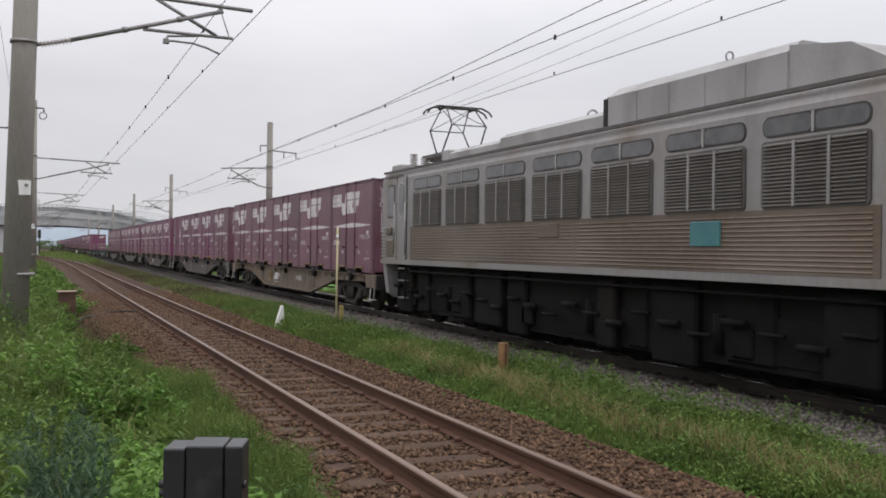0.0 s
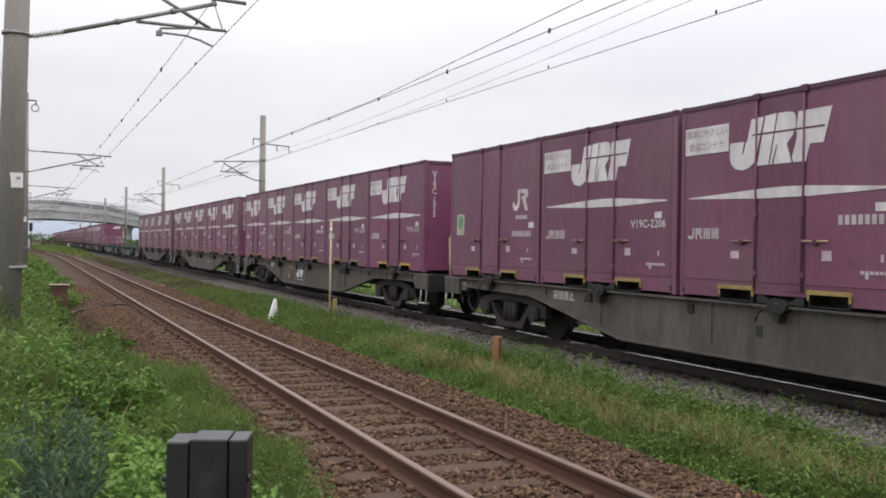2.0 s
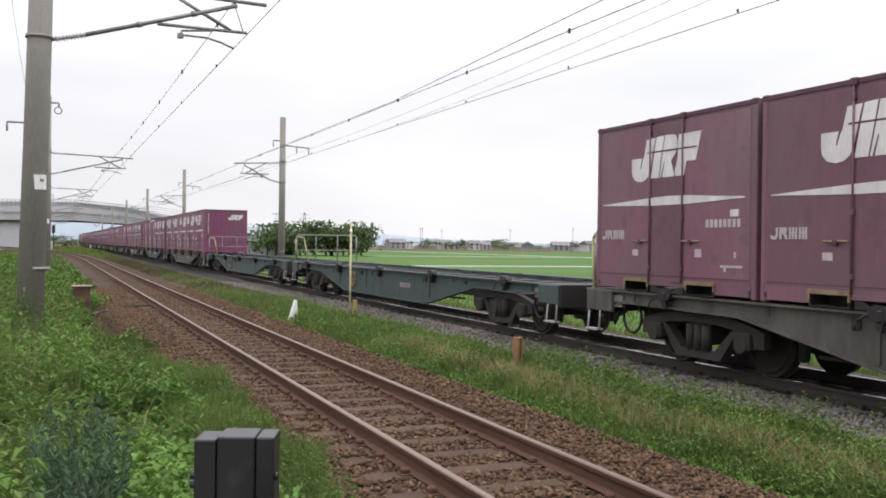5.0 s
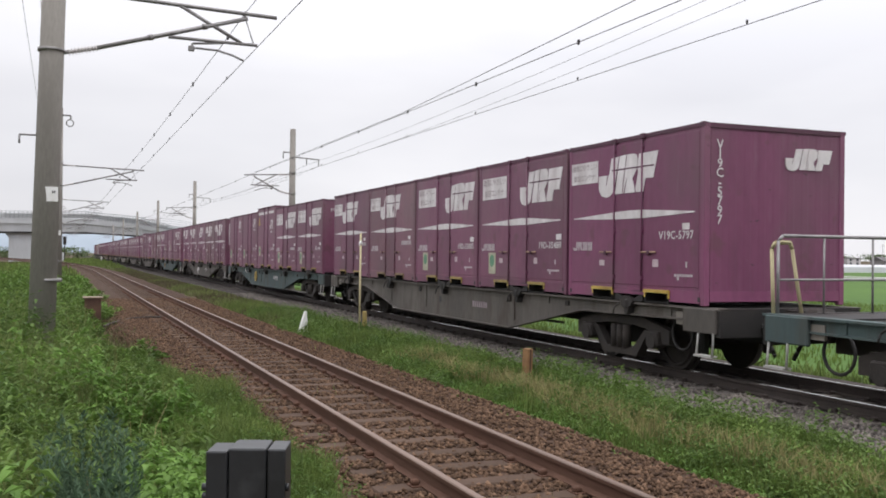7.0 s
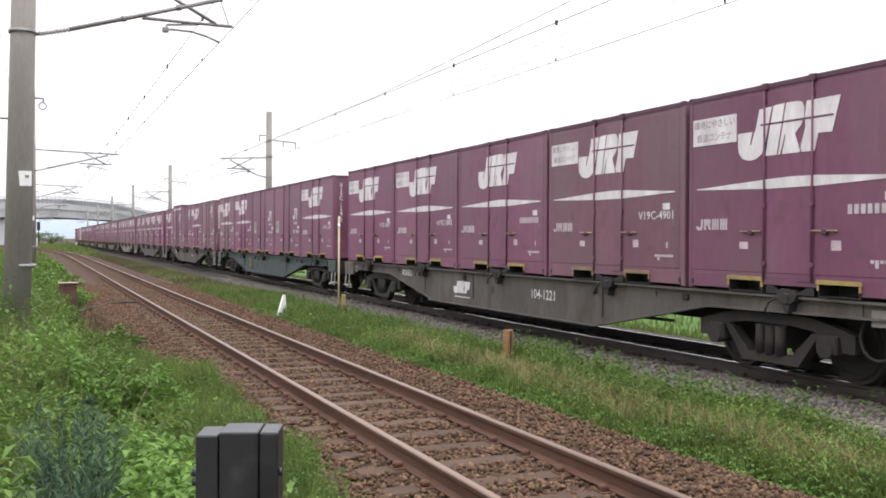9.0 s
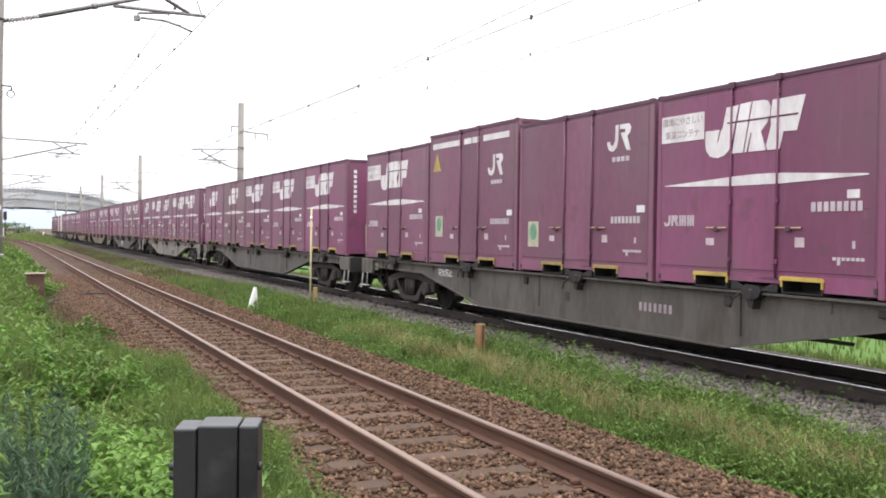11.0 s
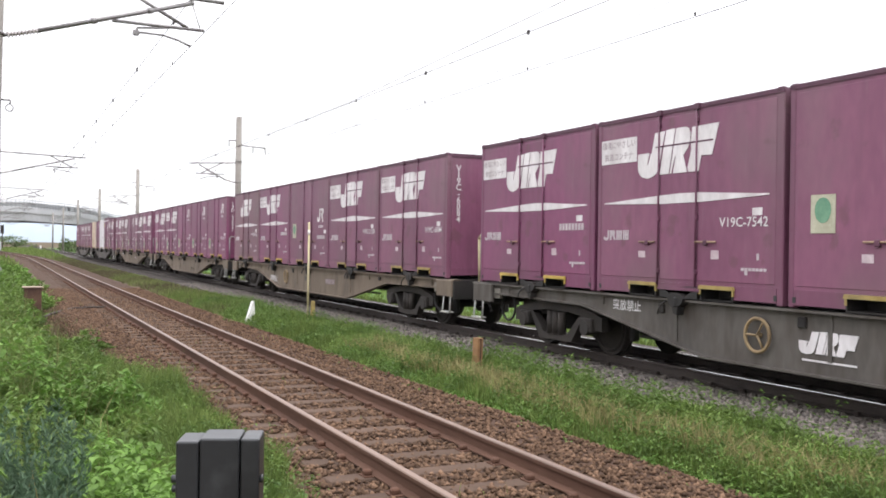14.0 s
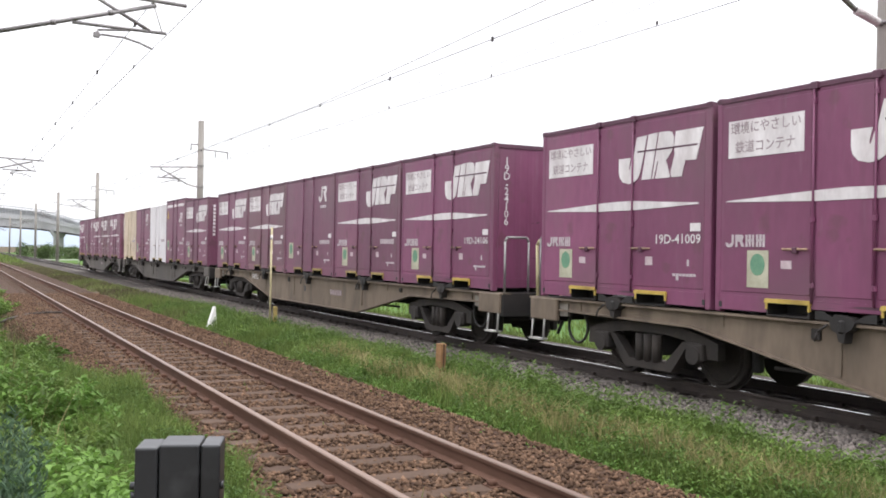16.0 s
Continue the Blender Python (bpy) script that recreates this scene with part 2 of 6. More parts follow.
M["rail_side"] = material("rusty_rail", (0.066, 0.034, 0.023), (0.118, 0.064, 0.044), 0.85, scale=2, fine=30, bump=0.15, stretch=(1, 0.15, 1), gloss=0.2, stain=(0.12, 0.05, 0.028), stain_amount=0.6, stain_scale=1.5)
M["rail_top"] = material("worn_rail_head", (0.10, 0.062, 0.043), (0.165, 0.108, 0.078), 0.5, 0.0, scale=1.5, bump=0.02, stretch=(1, 0.05, 1))
M["rail_dark"] = material("dark_rail_side", (0.030, 0.022, 0.019), (0.055, 0.042, 0.036), 0.8, bump=0.1)
M["rail_bright"] = material("bright_rail_head", (0.7, 0.69, 0.67), (0.8, 0.79, 0.77), 0.14, 1.0, bump=0.0)
M["sleeper"] = material("rust_stained_sleeper", (0.052, 0.034, 0.025), (0.092, 0.062, 0.046), 0.9, scale=3, fine=30, bump=0.3, spread=0.18, gloss=0.12)
M["sleeper_grey"] = material("grey_sleeper", (0.10, 0.085, 0.075), (0.17, 0.15, 0.135), 0.9, scale=3, fine=30, bump=0.3, spread=0.12)
M["bed_brown"] = material("rusty_ballast_bed", (0.034, 0.02, 0.014), (0.085, 0.053, 0.038), 0.95, scale=9, fine=34, bump=0.9, depth=0.04, gloss=0.12)
M["stone_brown"] = material("rusty_ballast_stone", (0.060, 0.036, 0.023), (0.142, 0.088, 0.057), 0.95, scale=6, fine=60, bump=0.3, island=0.5, gloss=0.12)
M["bed_grey"] = material("grey_ballast_bed", (0.03, 0.025, 0.022), (0.10, 0.087, 0.079), 0.95, scale=9, fine=34, bump=0.9, depth=0.04, gloss=0.12)
M["stone_grey"] = material("grey_ballast_stone", (0.085, 0.072, 0.063), (0.178, 0.155, 0.138), 0.95, scale=6, fine=60, bump=0.3, island=0.55)
M["soil"] = material("weedy_soil", (0.05, 0.042, 0.024), (0.105, 0.08, 0.05), 0.95, scale=0.8, fine=12, bump=0.6, depth=0.05,
                     stain=(0.11, 0.075, 0.05), stain_amount=0.6, stain_scale=0.5, gloss=0.12)
M["paddy"] = material("rice_paddy", (0.048, 0.1, 0.02), (0.08, 0.145, 0.032), 0.9, scale=0.05, fine=3, bump=0.5, depth=0.1,
                      stain=(0.10, 0.16, 0.045), stain_amount=0.5, stain_scale=0.02, gloss=0.12)
M["path_grey"] = material("pale_farm_road", (0.36, 0.36, 0.34), (0.46, 0.46, 0.44), 0.9, bump=0.1)
M["concrete"] = material("pole_concrete", (0.20, 0.185, 0.165), (0.29, 0.27, 0.245), 0.85, scale=1.4, fine=30, bump=0.12, spread=0.06,
                         stain=(0.13, 0.115, 0.10), stain_amount=0.6, stain_scale=1.1, stretch=(1, 1, 0.25))
M["bridge"] = material("bridge_concrete", (0.42, 0.43, 0.44), (0.52, 0.53, 0.54), 0.85, scale=0.2, fine=2, bump=0.05,
                       stain=(0.30, 0.31, 0.32), stain_amount=0.5, stain_scale=0.15, stretch=(1, 1, 0.3))
M["girder"] = material("bridge_girder_blue_grey", (0.3, 0.315, 0.33), (0.38, 0.395, 0.41), 0.7, scale=0.3, bump=0.03)
M["galv"] = material("galvanised_tube", (0.20, 0.19, 0.19), (0.31, 0.30, 0.295), 0.55, 0.5, scale=5, bump=0.04)
M["porcelain"] = material("grey_porcelain", (0.36, 0.33, 0.32), (0.5, 0.47, 0.46), 0.3, bump=0)
M["wire"] = material("dark_wire", (0.05, 0.045, 0.045), (0.08, 0.075, 0.075), 0.6, 0.5, bump=0)
M["black_box"] = material("black_plastic", (0.0075, 0.0088, 0.0095), (0.017, 0.019, 0.021), 0.38, scale=6, fine=60, bump=0.06,
                          stain=(0.05, 0.053, 0.055), stain_amount=0.6, stain_scale=22)
M["rust"] = material("rusted_steel", (0.065, 0.032, 0.022), (0.12, 0.062, 0.042), 0.85, scale=4, bump=0.25)
M["rust_pale"] = material("pale_rust_cap", (0.22, 0.16, 0.12), (0.32, 0.24, 0.19), 0.8, scale=4, bump=0.1)
M["orange"] = material("weathered_orange_stake", (0.2, 0.105, 0.045), (0.31, 0.17, 0.075), 0.75, scale=8, bump=0.1, stain=(0.16, 0.09, 0.05), stain_amount=0.6, stain_scale=6)
M["marker_white"] = material("white_marker_paint", (0.72, 0.72, 0.70), (0.82, 0.82, 0.80), 0.6, scale=5, bump=0.05, stain=(0.5, 0.48, 0.44), stain_amount=0.4, stain_scale=5)
M["ink"] = material("black_ink", (0.02, 0.02, 0.02), (0.04, 0.04, 0.04), 0.6, bump=0)
M["leaf"] = leaf_material("weed_leaf", (0.062, 0.116, 0.025), (0.142, 0.215, 0.05))
M["leaf_blue"] = leaf_material("mugwort_leaf", (0.050, 0.098, 0.056), (0.098, 0.152, 0.09), 0.3)
M["leaf_bright"] = leaf_material("bright_vine_leaf", (0.086, 0.168, 0.03), (0.152, 0.262, 0.056), 0.25)
M["grass"] = leaf_material("grass_blade", (0.082, 0.130, 0.030), (0.168, 0.222, 0.062))
M["grass_olive"] = leaf_material("olive_grass_blade", (0.10, 0.135, 0.04), (0.20, 0.225, 0.085))
M["grass_dull"] = leaf_material("dull_brown_grass_blade", (0.075, 0.066, 0.036), (0.135, 0.125, 0.066))
M["straw"] = leaf_material("dry_grass_blade", (0.20, 0.18, 0.075), (0.33, 0.29, 0.14))
# leaf tone lifted to carry the haze before far trees
M["tree"] = leaf_material("tree_leaf", (0.055, 0.088, 0.032), (0.105, 0.15, 0.058), 0.3)
M["bark"] = material("bark", (0.06, 0.045, 0.035), (0.11, 0.085, 0.065), 0.9, bump=0.4)
M["far_wall"] = material("far_house_wall", (0.34, 0.33, 0.33), (0.46, 0.45, 0.45), 0.85, scale=0.1, bump=0, spread=0.35)
M["far_roof"] = material("far_house_roof", (0.13, 0.12, 0.125), (0.19, 0.18, 0.18), 0.8, scale=0.1, bump=0, spread=0.3)
M["far_glass"] = material("far_window", (0.06, 0.065, 0.075), (0.09, 0.095, 0.105), 0.2, bump=0)
M["film"] = material("greenhouse_film", (0.42, 0.43, 0.45), (0.52, 0.53, 0.55), 0.35, scale=0.05, bump=0)
# the haze before the hills is mixed into this base colour
M["hill"] = material("haze_tinted_hill", (0.27, 0.315, 0.36), (0.32, 0.365, 0.41), 1.0, scale=0.002, fine=0.02, bump=0, gloss=0.12)


# ---- mesh helpers ----
def box(bm, x0, x1, y0, y1, z0, z1):
    v = [bm.verts.new((x, y, z)) for z in (z0, z1) for y in (y0, y1) for x in (x0, x1)]
    for f in ((0, 2, 3, 1), (4, 5, 7, 6), (0, 1, 5, 4), (2, 6, 7, 3), (0, 4, 6, 2), (1, 3, 7, 5)):
        bm.faces.new([v[i] for i in f])
    return v


def rounded_box(bm, x0, x1, y0, y1, z0, z1, r=0.02, seg=2):
    b = bmesh.new()
    box(b, x0, x1, y0, y1, z0, z1)
    bmesh.ops.bevel(b, geom=b.edges[:], offset=r, segments=seg, affect="EDGES", profile=0.5)
    join(bm, b)


def join(bm, other, m=None):
    """Adds the mesh other to bm, at the pose m, and frees it."""
    table = {}
    for v in other.verts:
        table[v] = bm.verts.new(m @ v.co if m else v.co)
    for f in other.faces:
        g = bm.faces.new([table[v] for v in f.verts])
        g.smooth = f.smooth
    other.free()


def tube(bm, a, b, r, seg=8, r2=None, caps=True):
    a, b = Vector(a), Vector(b)
    d = (b - a).normalized()
    side = d.orthogonal().normalized()
    up = d.cross(side)
    rings = []
    for p, rad in ((a, r), (b, r if r2 is None else r2)):
        rings.append([bm.verts.new(p + rad * (math.cos(2 * math.pi * i / seg) * side + math.sin(2 * math.pi * i / seg) * up)) for i in range(seg)])
    for i in range(seg):
        f = bm.faces.new((rings[0][i], rings[0][(i + 1) % seg], rings[1][(i + 1) % seg], rings[1][i]))
        f.smooth = True
    if caps:
        bm.faces.new(rings[0][::-1])
        bm.faces.new(rings[1])


def lathe(bm, a, b, profile, seg=10):
    """One closed turned body from a to b; profile is (share of the way, radius)."""
    a, b = Vector(a), Vector(b)
    d = (b - a).normalized()
    side = d.orthogonal().normalized()
    up = d.cross(side)
    rings = [[bm.verts.new(a.lerp(b, f) + r * (math.cos(2 * math.pi * i / seg) * side + math.sin(2 * math.pi * i / seg) * up)) for i in range(seg)] for f, r in profile]
    for lo, hi in zip(rings, rings[1:]):
        for i in range(seg):
            bm.faces.new((lo[i], lo[(i + 1) % seg], hi[(i + 1) % seg], hi[i]))
    bm.faces.new(rings[0][::-1])
    bm.faces.new(rings[-1])


def bent(bm, points, r, seg=5):
    """One tube through all the points."""
    pts = [Vector(p) for p in points]
    rings = []
    for i, p in enumerate(pts):
        d = (pts[min(i + 1, len(pts) - 1)] - pts[max(i - 1, 0)]).normalized()
        side = d.cross(Vector((0, 0, 1))).normalized()
        up = side.cross(d)
        rings.append([bm.verts.new(p + r * (math.cos(2 * math.pi * k / seg) * side + math.sin(2 * math.pi * k / seg) * up)) for k in range(seg)])
    for lo, hi in zip(rings, rings[1:]):
        for i in range(seg):
            bm.faces.new((lo[i], lo[(i + 1) % seg], hi[(i + 1) % seg], hi[i])).smooth = True
    bm.faces.new(rings[0][::-1])
    bm.faces.new(rings[-1])


def pipe(bm, points, r, seg=6):
    for a, b in zip(points, points[1:]):
        tube(bm, a, b, r, seg)


def ring(bm, centre, axis, radius, r, seg=20):
    """One closed round ring."""
    axis = Vector(axis).normalized()
    u = axis.orthogonal().normalized()
    w = axis.cross(u)
    loops = []
    for i in range(seg):
        out = math.cos(2 * math.pi * i / seg) * u + math.sin(2 * math.pi * i / seg) * w
        loops.append([bm.verts.new(Vector(centre) + radius * out + r * (math.cos(2 * math.pi * k / 6) * out + math.sin(2 * math.pi * k / 6) * axis)) for k in range(6)])
    for i in range(seg):
        lo, hi = loops[i], loops[(i + 1) % seg]
        for k in range(6):
            bm.faces.new((lo[k], lo[(k + 1) % 6], hi[(k + 1) % 6], hi[k])).smooth = True


def prism(bm, outline, axis, a, b):
    """An outline of (u, v) pushed along an axis from a to b; the outline lies in the two other axes, in the order x, y, z."""
    def at(u, v, w):
        return {"x": (w, u, v), "y": (u, w, v), "z": (u, v, w)}[axis]
    lo = [bm.verts.new(at(u, v, a)) for u, v in outline]
    hi = [bm.verts.new(at(u, v, b)) for u, v in outline]
    k = len(outline)
    bm.faces.new(lo)
    bm.faces.new(hi[::-1])
    for i in range(k):
        bm.faces.new((lo[i], hi[i], hi[(i + 1) % k], lo[(i + 1) % k]))
    return lo + hi


def finish(bm, name, mat):
    bmesh.ops.recalc_face_normals(bm, faces=bm.faces[:])
    me = bpy.data.meshes.new(name)
    bm.to_mesh(me)
    bm.free()
    me.materials.append(mat)
    return me


def part(name, bm, mat, parent, label="", at=None):
    ob = new(name, finish(bm, name, mat) if isinstance(bm, bmesh.types.BMesh) else bm)
    if parent:
        ob.parent = parent
    if at is not None:
        ob.matrix_basis = at
    return tagged(ob, label) if label else ob


def shape(name, build, mat, parent, label="", at=None):
    bm = bmesh.new()
    build(bm)
    return part(name, bm, mat, parent, label, at)


def thing(name, label, category, group="", kind="", at=None):
    ob = new(name)
    ob.empty_display_size = 0.3
    if at is not None:
        ob.matrix_basis = at
    return tagged(ob, label, category, group, kind)


def mesh_arrays(name, verts, faces, mat, smooth=False):
    """A mesh from arrays of corners and of triangles or quads."""
    verts, faces = np.asarray(verts, np.float32), np.asarray(faces, np.int32)
    me = bpy.data.meshes.new(name)
    k = faces.shape[1]
    me.vertices.add(len(verts))
    me.vertices.foreach_set("co", verts.ravel())
    me.loops.add(faces.size)
    me.loops.foreach_set("vertex_index", faces.ravel())
    me.polygons.add(len(faces))
    me.polygons.foreach_set("loop_start", np.arange(0, faces.size, k, dtype=np.int32))
    me.update(calc_edges=True)
    me.validate()
    me.materials.append(mat)
    return me


def writing(text, size):
    """The mesh of a line of writing in the built-in font, centred."""
    cu = bpy.data.curves.new("writing", "FONT")
    cu.body, cu.size, cu.align_x, cu.align_y = text, size, "CENTER", "CENTER"
    cu.resolution_u = 2
    cu.offset = 0.008 * size
    ob = bpy.data.objects.new("writing", cu)
    me = bpy.data.meshes.new_from_object(ob)
    bpy.data.objects.remove(ob)
    bpy.data.curves.remove(cu)
    me.name = "writing"
    return me


# faces of a vehicle: writing and marks stand on its side towards the near track, or on its front
ON_SIDE = Matrix(((0, 0, -1, 0), (-1, 0, 0, 0), (0, 1, 0, 0), (0, 0, 0, 1)))
ON_FRONT = Matrix(((1, 0, 0, 0), (0, 0, -1, 0), (0, 1, 0, 0), (0, 0, 0, 1)))

# ---- ground, ballast, tracks ----
NEAR, FAR = 3.415, 9.41          # the two tracks' centre lines
HALF = 0.566                     # from a track's centre to the middle of a rail head


def bank(x, y):
    """Height of the ground across the line: the formation, the verge and the low fields beside it."""
    knots = ((-400, -1.6), (-30, -1.5), (-9, -1.2), (-3.5, -0.75), (0.6, -0.45), (1.7, -0.32), (5.1, -0.33), (5.7, -0.18), (6.8, -0.16), (7.4, -0.33), (11.6, -0.42), (13.5, -0.8), (16, -1.15), (400, -1.2))
    for (xa, za), (xb, zb) in zip(knots, knots[1:]):
        if x <= xb:
            return za + (zb - za) * max(0, x - xa) / (xb - xa)
    return knots[-1][1]


def build_ground():
    xs = [-4000, -1200, -400, -150, -60, -30, -15, -9, -6, -4.5, -3.5, -2.5, -1.7, -1, -0.4, 0.2, 0.6, 1.1, 1.7, 2.6, 3.4, 4.3, 5.2, 5.7, 6.2, 6.7, 7.2, 8.5, 10, 11.6, 12.5, 13.5, 14.7, 16, 25, 60, 200, 600, 1500, 4000]
    ys = [-4000, -1200, -400, -150, -60, -20, -10, -5, *[i * 0.7 for i in range(0, 60)], 45, 50, 56, 63, 72, 85, 100, 130, 180, 260, 400, 700, 1500, 4200]
    verts = [(x, y, bank(x, y) + (0.05 * noise.noise(Vector((x * 0.7, y * 0.5, 0))) if abs(x) < 20 else 0)) for y in ys for x in xs]
    w = len(xs)
    faces = [(j * w + i, j * w + i + 1, (j + 1) * w + i + 1, (j + 1) * w + i) for j in range(len(ys) - 1) for i in range(w - 1)]
    me = mesh_arrays("ground", verts, faces, M["soil"])
    tagged(new("ground", me), "weedy dark green and brown trackside soil", "ground", kind="structure")
    bm = bmesh.new()
    box(bm, 15.5, 320, -60, 420, -1.4, -1.06)
    tagged(part("rice_field", bm, M["paddy"], None), "flat bright green young rice paddy", "field", kind="structure")
    for x0, x1, y0, y1 in ((34, 320, 110, 113), (15.5, 320, 205, 208), (120, 122.5, -60, 420)):
        bm = bmesh.new()
        box(bm, x0, x1, y0, y1, -1.2, -0.96 + 0.01 * (x0 == 120))
        tagged(part("farm_road", bm, M["path_grey"], None), "pale grey concrete farm road between paddies", "road", kind="structure")


def ballast_bed(name, label, mat, x, top, y0, y1, shoulder, foot, curved=False):
    bm = bmesh.new()
    n = 240
    prev = None
    for i in range(n + 1):
        y = y0 + (y1 - y0) * i / n
        wob = 0.08 * noise.noise(Vector((x, y * 0.8, 3))) + (bend(y) if curved else 0)
        row = [bm.verts.new((x - shoulder - foot + wob, y, -0.42)), bm.verts.new((x - shoulder + wob, y, top)), bm.verts.new((x + shoulder + wob, y, top)), bm.verts.new((x + shoulder + foot + wob, y, -0.46))]
        if prev:
            for k in range(3):
                bm.faces.new((prev[k], prev[k + 1], row[k + 1], row[k]))
        prev = row
    return tagged(part(name, bm, mat, None), label, "ballast", kind="structure")


def bend(y):
    """How far the near track has turned aside at y, as it leaves the main line."""
    return -(y - 85) ** 2 / 1800 if y > 85 else 0.0


def rail_profile():
    half = [(0.064, -0.153), (0.064, -0.143), (0.012, -0.122), (0.008, -0.045), (0.032, -0.036), (0.0325, -0.010)]
    return half + [(-a, b) for a, b in half[::-1]]


def track(name, label, x, side, head, sleeper, y0, y1, curved=False):
    t = thing(name, label, "railway track", kind="structure", at=pose(x, 0, 0))
    ends = [-420, 85, *range(95, 300, 10)] if curved else [-420, 620]
    shift = bend if curved else (lambda y: 0.0)

    def run(bm, outline):
        rows = [[bm.verts.new((u + shift(y), y, v)) for u, v in outline] for y in ends]
        k = len(outline)
        for lo, hi in zip(rows, rows[1:]):
            for i in range(k):
                bm.faces.new((lo[i], hi[i], hi[(i + 1) % k], lo[(i + 1) % k]))
        bm.faces.new(rows[0])
        bm.faces.new(rows[-1][::-1])
    for s in (-1, 1):
        r = shape("rail", lambda bm: run(bm, [(s * HALF + u, v) for u, v in rail_profile()]), side, t)
        crown = [(-0.0325, -0.010), (-0.028, -0.002), (-0.022, 0.001), (0.022, 0.001), (0.028, -0.002), (0.0325, -0.010)]
        if curved:
            shape("rail_head", lambda bm: run(bm, [(s * HALF + u, v) for u, v in crown]), head, r)
        else:
            shape("rail_shoulder", lambda bm: run(bm, [(s * HALF + u, v) for u, v in crown]), side, r)
            shape("rail_head", lambda bm: run(bm, [(s * HALF + u, v) for u, v in ((-0.016, 0.0), (-0.016, 0.003), (0.016, 0.003), (0.016, 0.0))]), head, r)
    bm = bmesh.new()
    rounded_box(bm, -1.0, 1.0, -0.11, 0.11, -0.30, -0.158, 0.012, 1)
    me = finish(bm, "sleeper", sleeper)
    bm = bmesh.new()
    for s in (-1, 1):
        box(bm, s * HALF - 0.14, s * HALF + 0.14, -0.07, 0.07, -0.16, -0.148)
        for k in (-1, 1):
            rounded_box(bm, s * HALF + k * 0.095 - 0.035, s * HALF + k * 0.095 + 0.035, -0.035, 0.035, -0.15, -0.105, 0.012, 1)
    clip = finish(bm, "rail_fastening", side)
    rnd = random.Random(4)
    for i in range(int((y1 - y0) / 0.6)):
        m = pose(rnd.uniform(-0.02, 0.02) + shift(y0 + 0.6 * i), y0 + 0.6 * i, rnd.uniform(-0.006, 0.004), 0, 0, rnd.uniform(-0.8, 0.8))
        sl = part("sleeper", me, sleeper, t, at=m)
        if 28 < i < 105:
            part("rail_fastening", clip, side, sl, at=Matrix.Identity(4))
    return t


def stones(name, label, mat, spots, size, seed):
    """Loose stones: an uneven eight-faced lump at each spot."""
    rng = np.random.default_rng(seed)
    n = len(spots)
    base = np.array([(1, 0, 0), (-1, 0, 0), (0, 1, 0), (0, -1, 0), (0, 0, 1), (0, 0, -1)], float)
    tri = np.array([(0, 2, 4), (2, 1, 4), (1, 3, 4), (3, 0, 4), (2, 0, 5), (1, 2, 5), (3, 1, 5), (0, 3, 5)])
    v = base[None] * rng.uniform(0.65, 1.25, (n, 6, 1)) + rng.uniform(-0.25, 0.25, (n, 6, 3))
    v *= (size * rng.uniform(0.6, 1.35, (n, 1, 1))) * np.array([1, 1, 0.75])
    a = rng.uniform(0, 6.28, n)
    c, s = np.cos(a)[:, None], np.sin(a)[:, None]
    v = np.stack((v[..., 0] * c - v[..., 1] * s, v[..., 0] * s + v[..., 1] * c, v[..., 2]), -1) + np.asarray(spots)[:, None]
    f = tri[None] + 6 * np.arange(n)[:, None, None]
    return tagged(new(name, mesh_arrays(name, v.reshape(-1, 3), f.reshape(-1, 3), mat)), label, "ballast", kind="stuff")


# ---- containers ----
LEN, WID, HIGH = 3.715, 2.45, 2.50
X0 = -WID / 2


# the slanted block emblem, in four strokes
EMBLEM = ([(1.36, 2.21), (1.57, 2.22), (1.44, 1.74), (1.40, 1.67), (1.32, 1.62), (1.20, 1.60), (1.07, 1.63), (1.00, 1.70), (0.98, 1.78), (0.98, 1.95), (1.235, 1.95), (1.195, 1.80), (1.215, 1.79), (1.275, 1.95), (1.29, 1.95)],
          [(1.60, 2.225), (1.785, 2.235), (1.655, 1.64), (1.465, 1.64)],
          [(1.81, 2.235), (2.0, 2.23), (2.06, 2.21), (2.095, 2.15), (2.09, 2.04), (2.05, 1.96), (1.95, 1.86), (2.03, 1.66), (2.02, 1.64), (1.745, 1.64), (1.80, 1.86), (1.785, 1.87), (1.71, 1.64), (1.68, 1.64)],
          [(2.13, 2.215), (2.63, 2.22), (2.51, 1.83), (2.31, 1.835), (2.25, 1.64), (2.06, 1.64), (2.04, 1.70), (2.115, 1.93), (2.10, 2.02)])


def on_side(bm, outline, lift=0.006):
    """A painted mark on the long side, its outline in metres from the rear edge and above the base."""
    prism(bm, [(LEN / 2 - u, z) for u, z in outline], "x", X0 - lift, X0 + 0.004)


def rect(u0, u1, z0, z1):
    return [(u0, z0), (u1, z0), (u1, z1), (u0, z1)]


def fork_pocket(bm, u):
    """A short steel tunnel under the side, open to the front."""
    y = LEN / 2 - u
    for a, b, c, d in ((-0.30, -0.28, 0.0, 0.15), (0.28, 0.30, 0.0, 0.15), (-0.28, 0.28, 0.135, 0.15), (-0.28, 0.28, 0.0, 0.012)):
        box(bm, X0 - 0.012, X0 + 0.30, y + a, y + b, c, d)
    box(bm, X0 + 0.28, X0 + 0.30, y - 0.28, y + 0.28, 0.012, 0.135)


def pocket_lip(bm, u):
    y = LEN / 2 - u
    prism(bm, [(y - 0.325, 0.142), (y - 0.305, 0.188), (y + 0.305, 0.188), (y + 0.325, 0.142)], "x", X0 - 0.034, X0 - 0.002)
    for a, b in ((-0.312, -0.282), (0.282, 0.312)):
        box(bm, X0 - 0.022, X0 - 0.002, y + a, y + b, 0.07, 0.142)


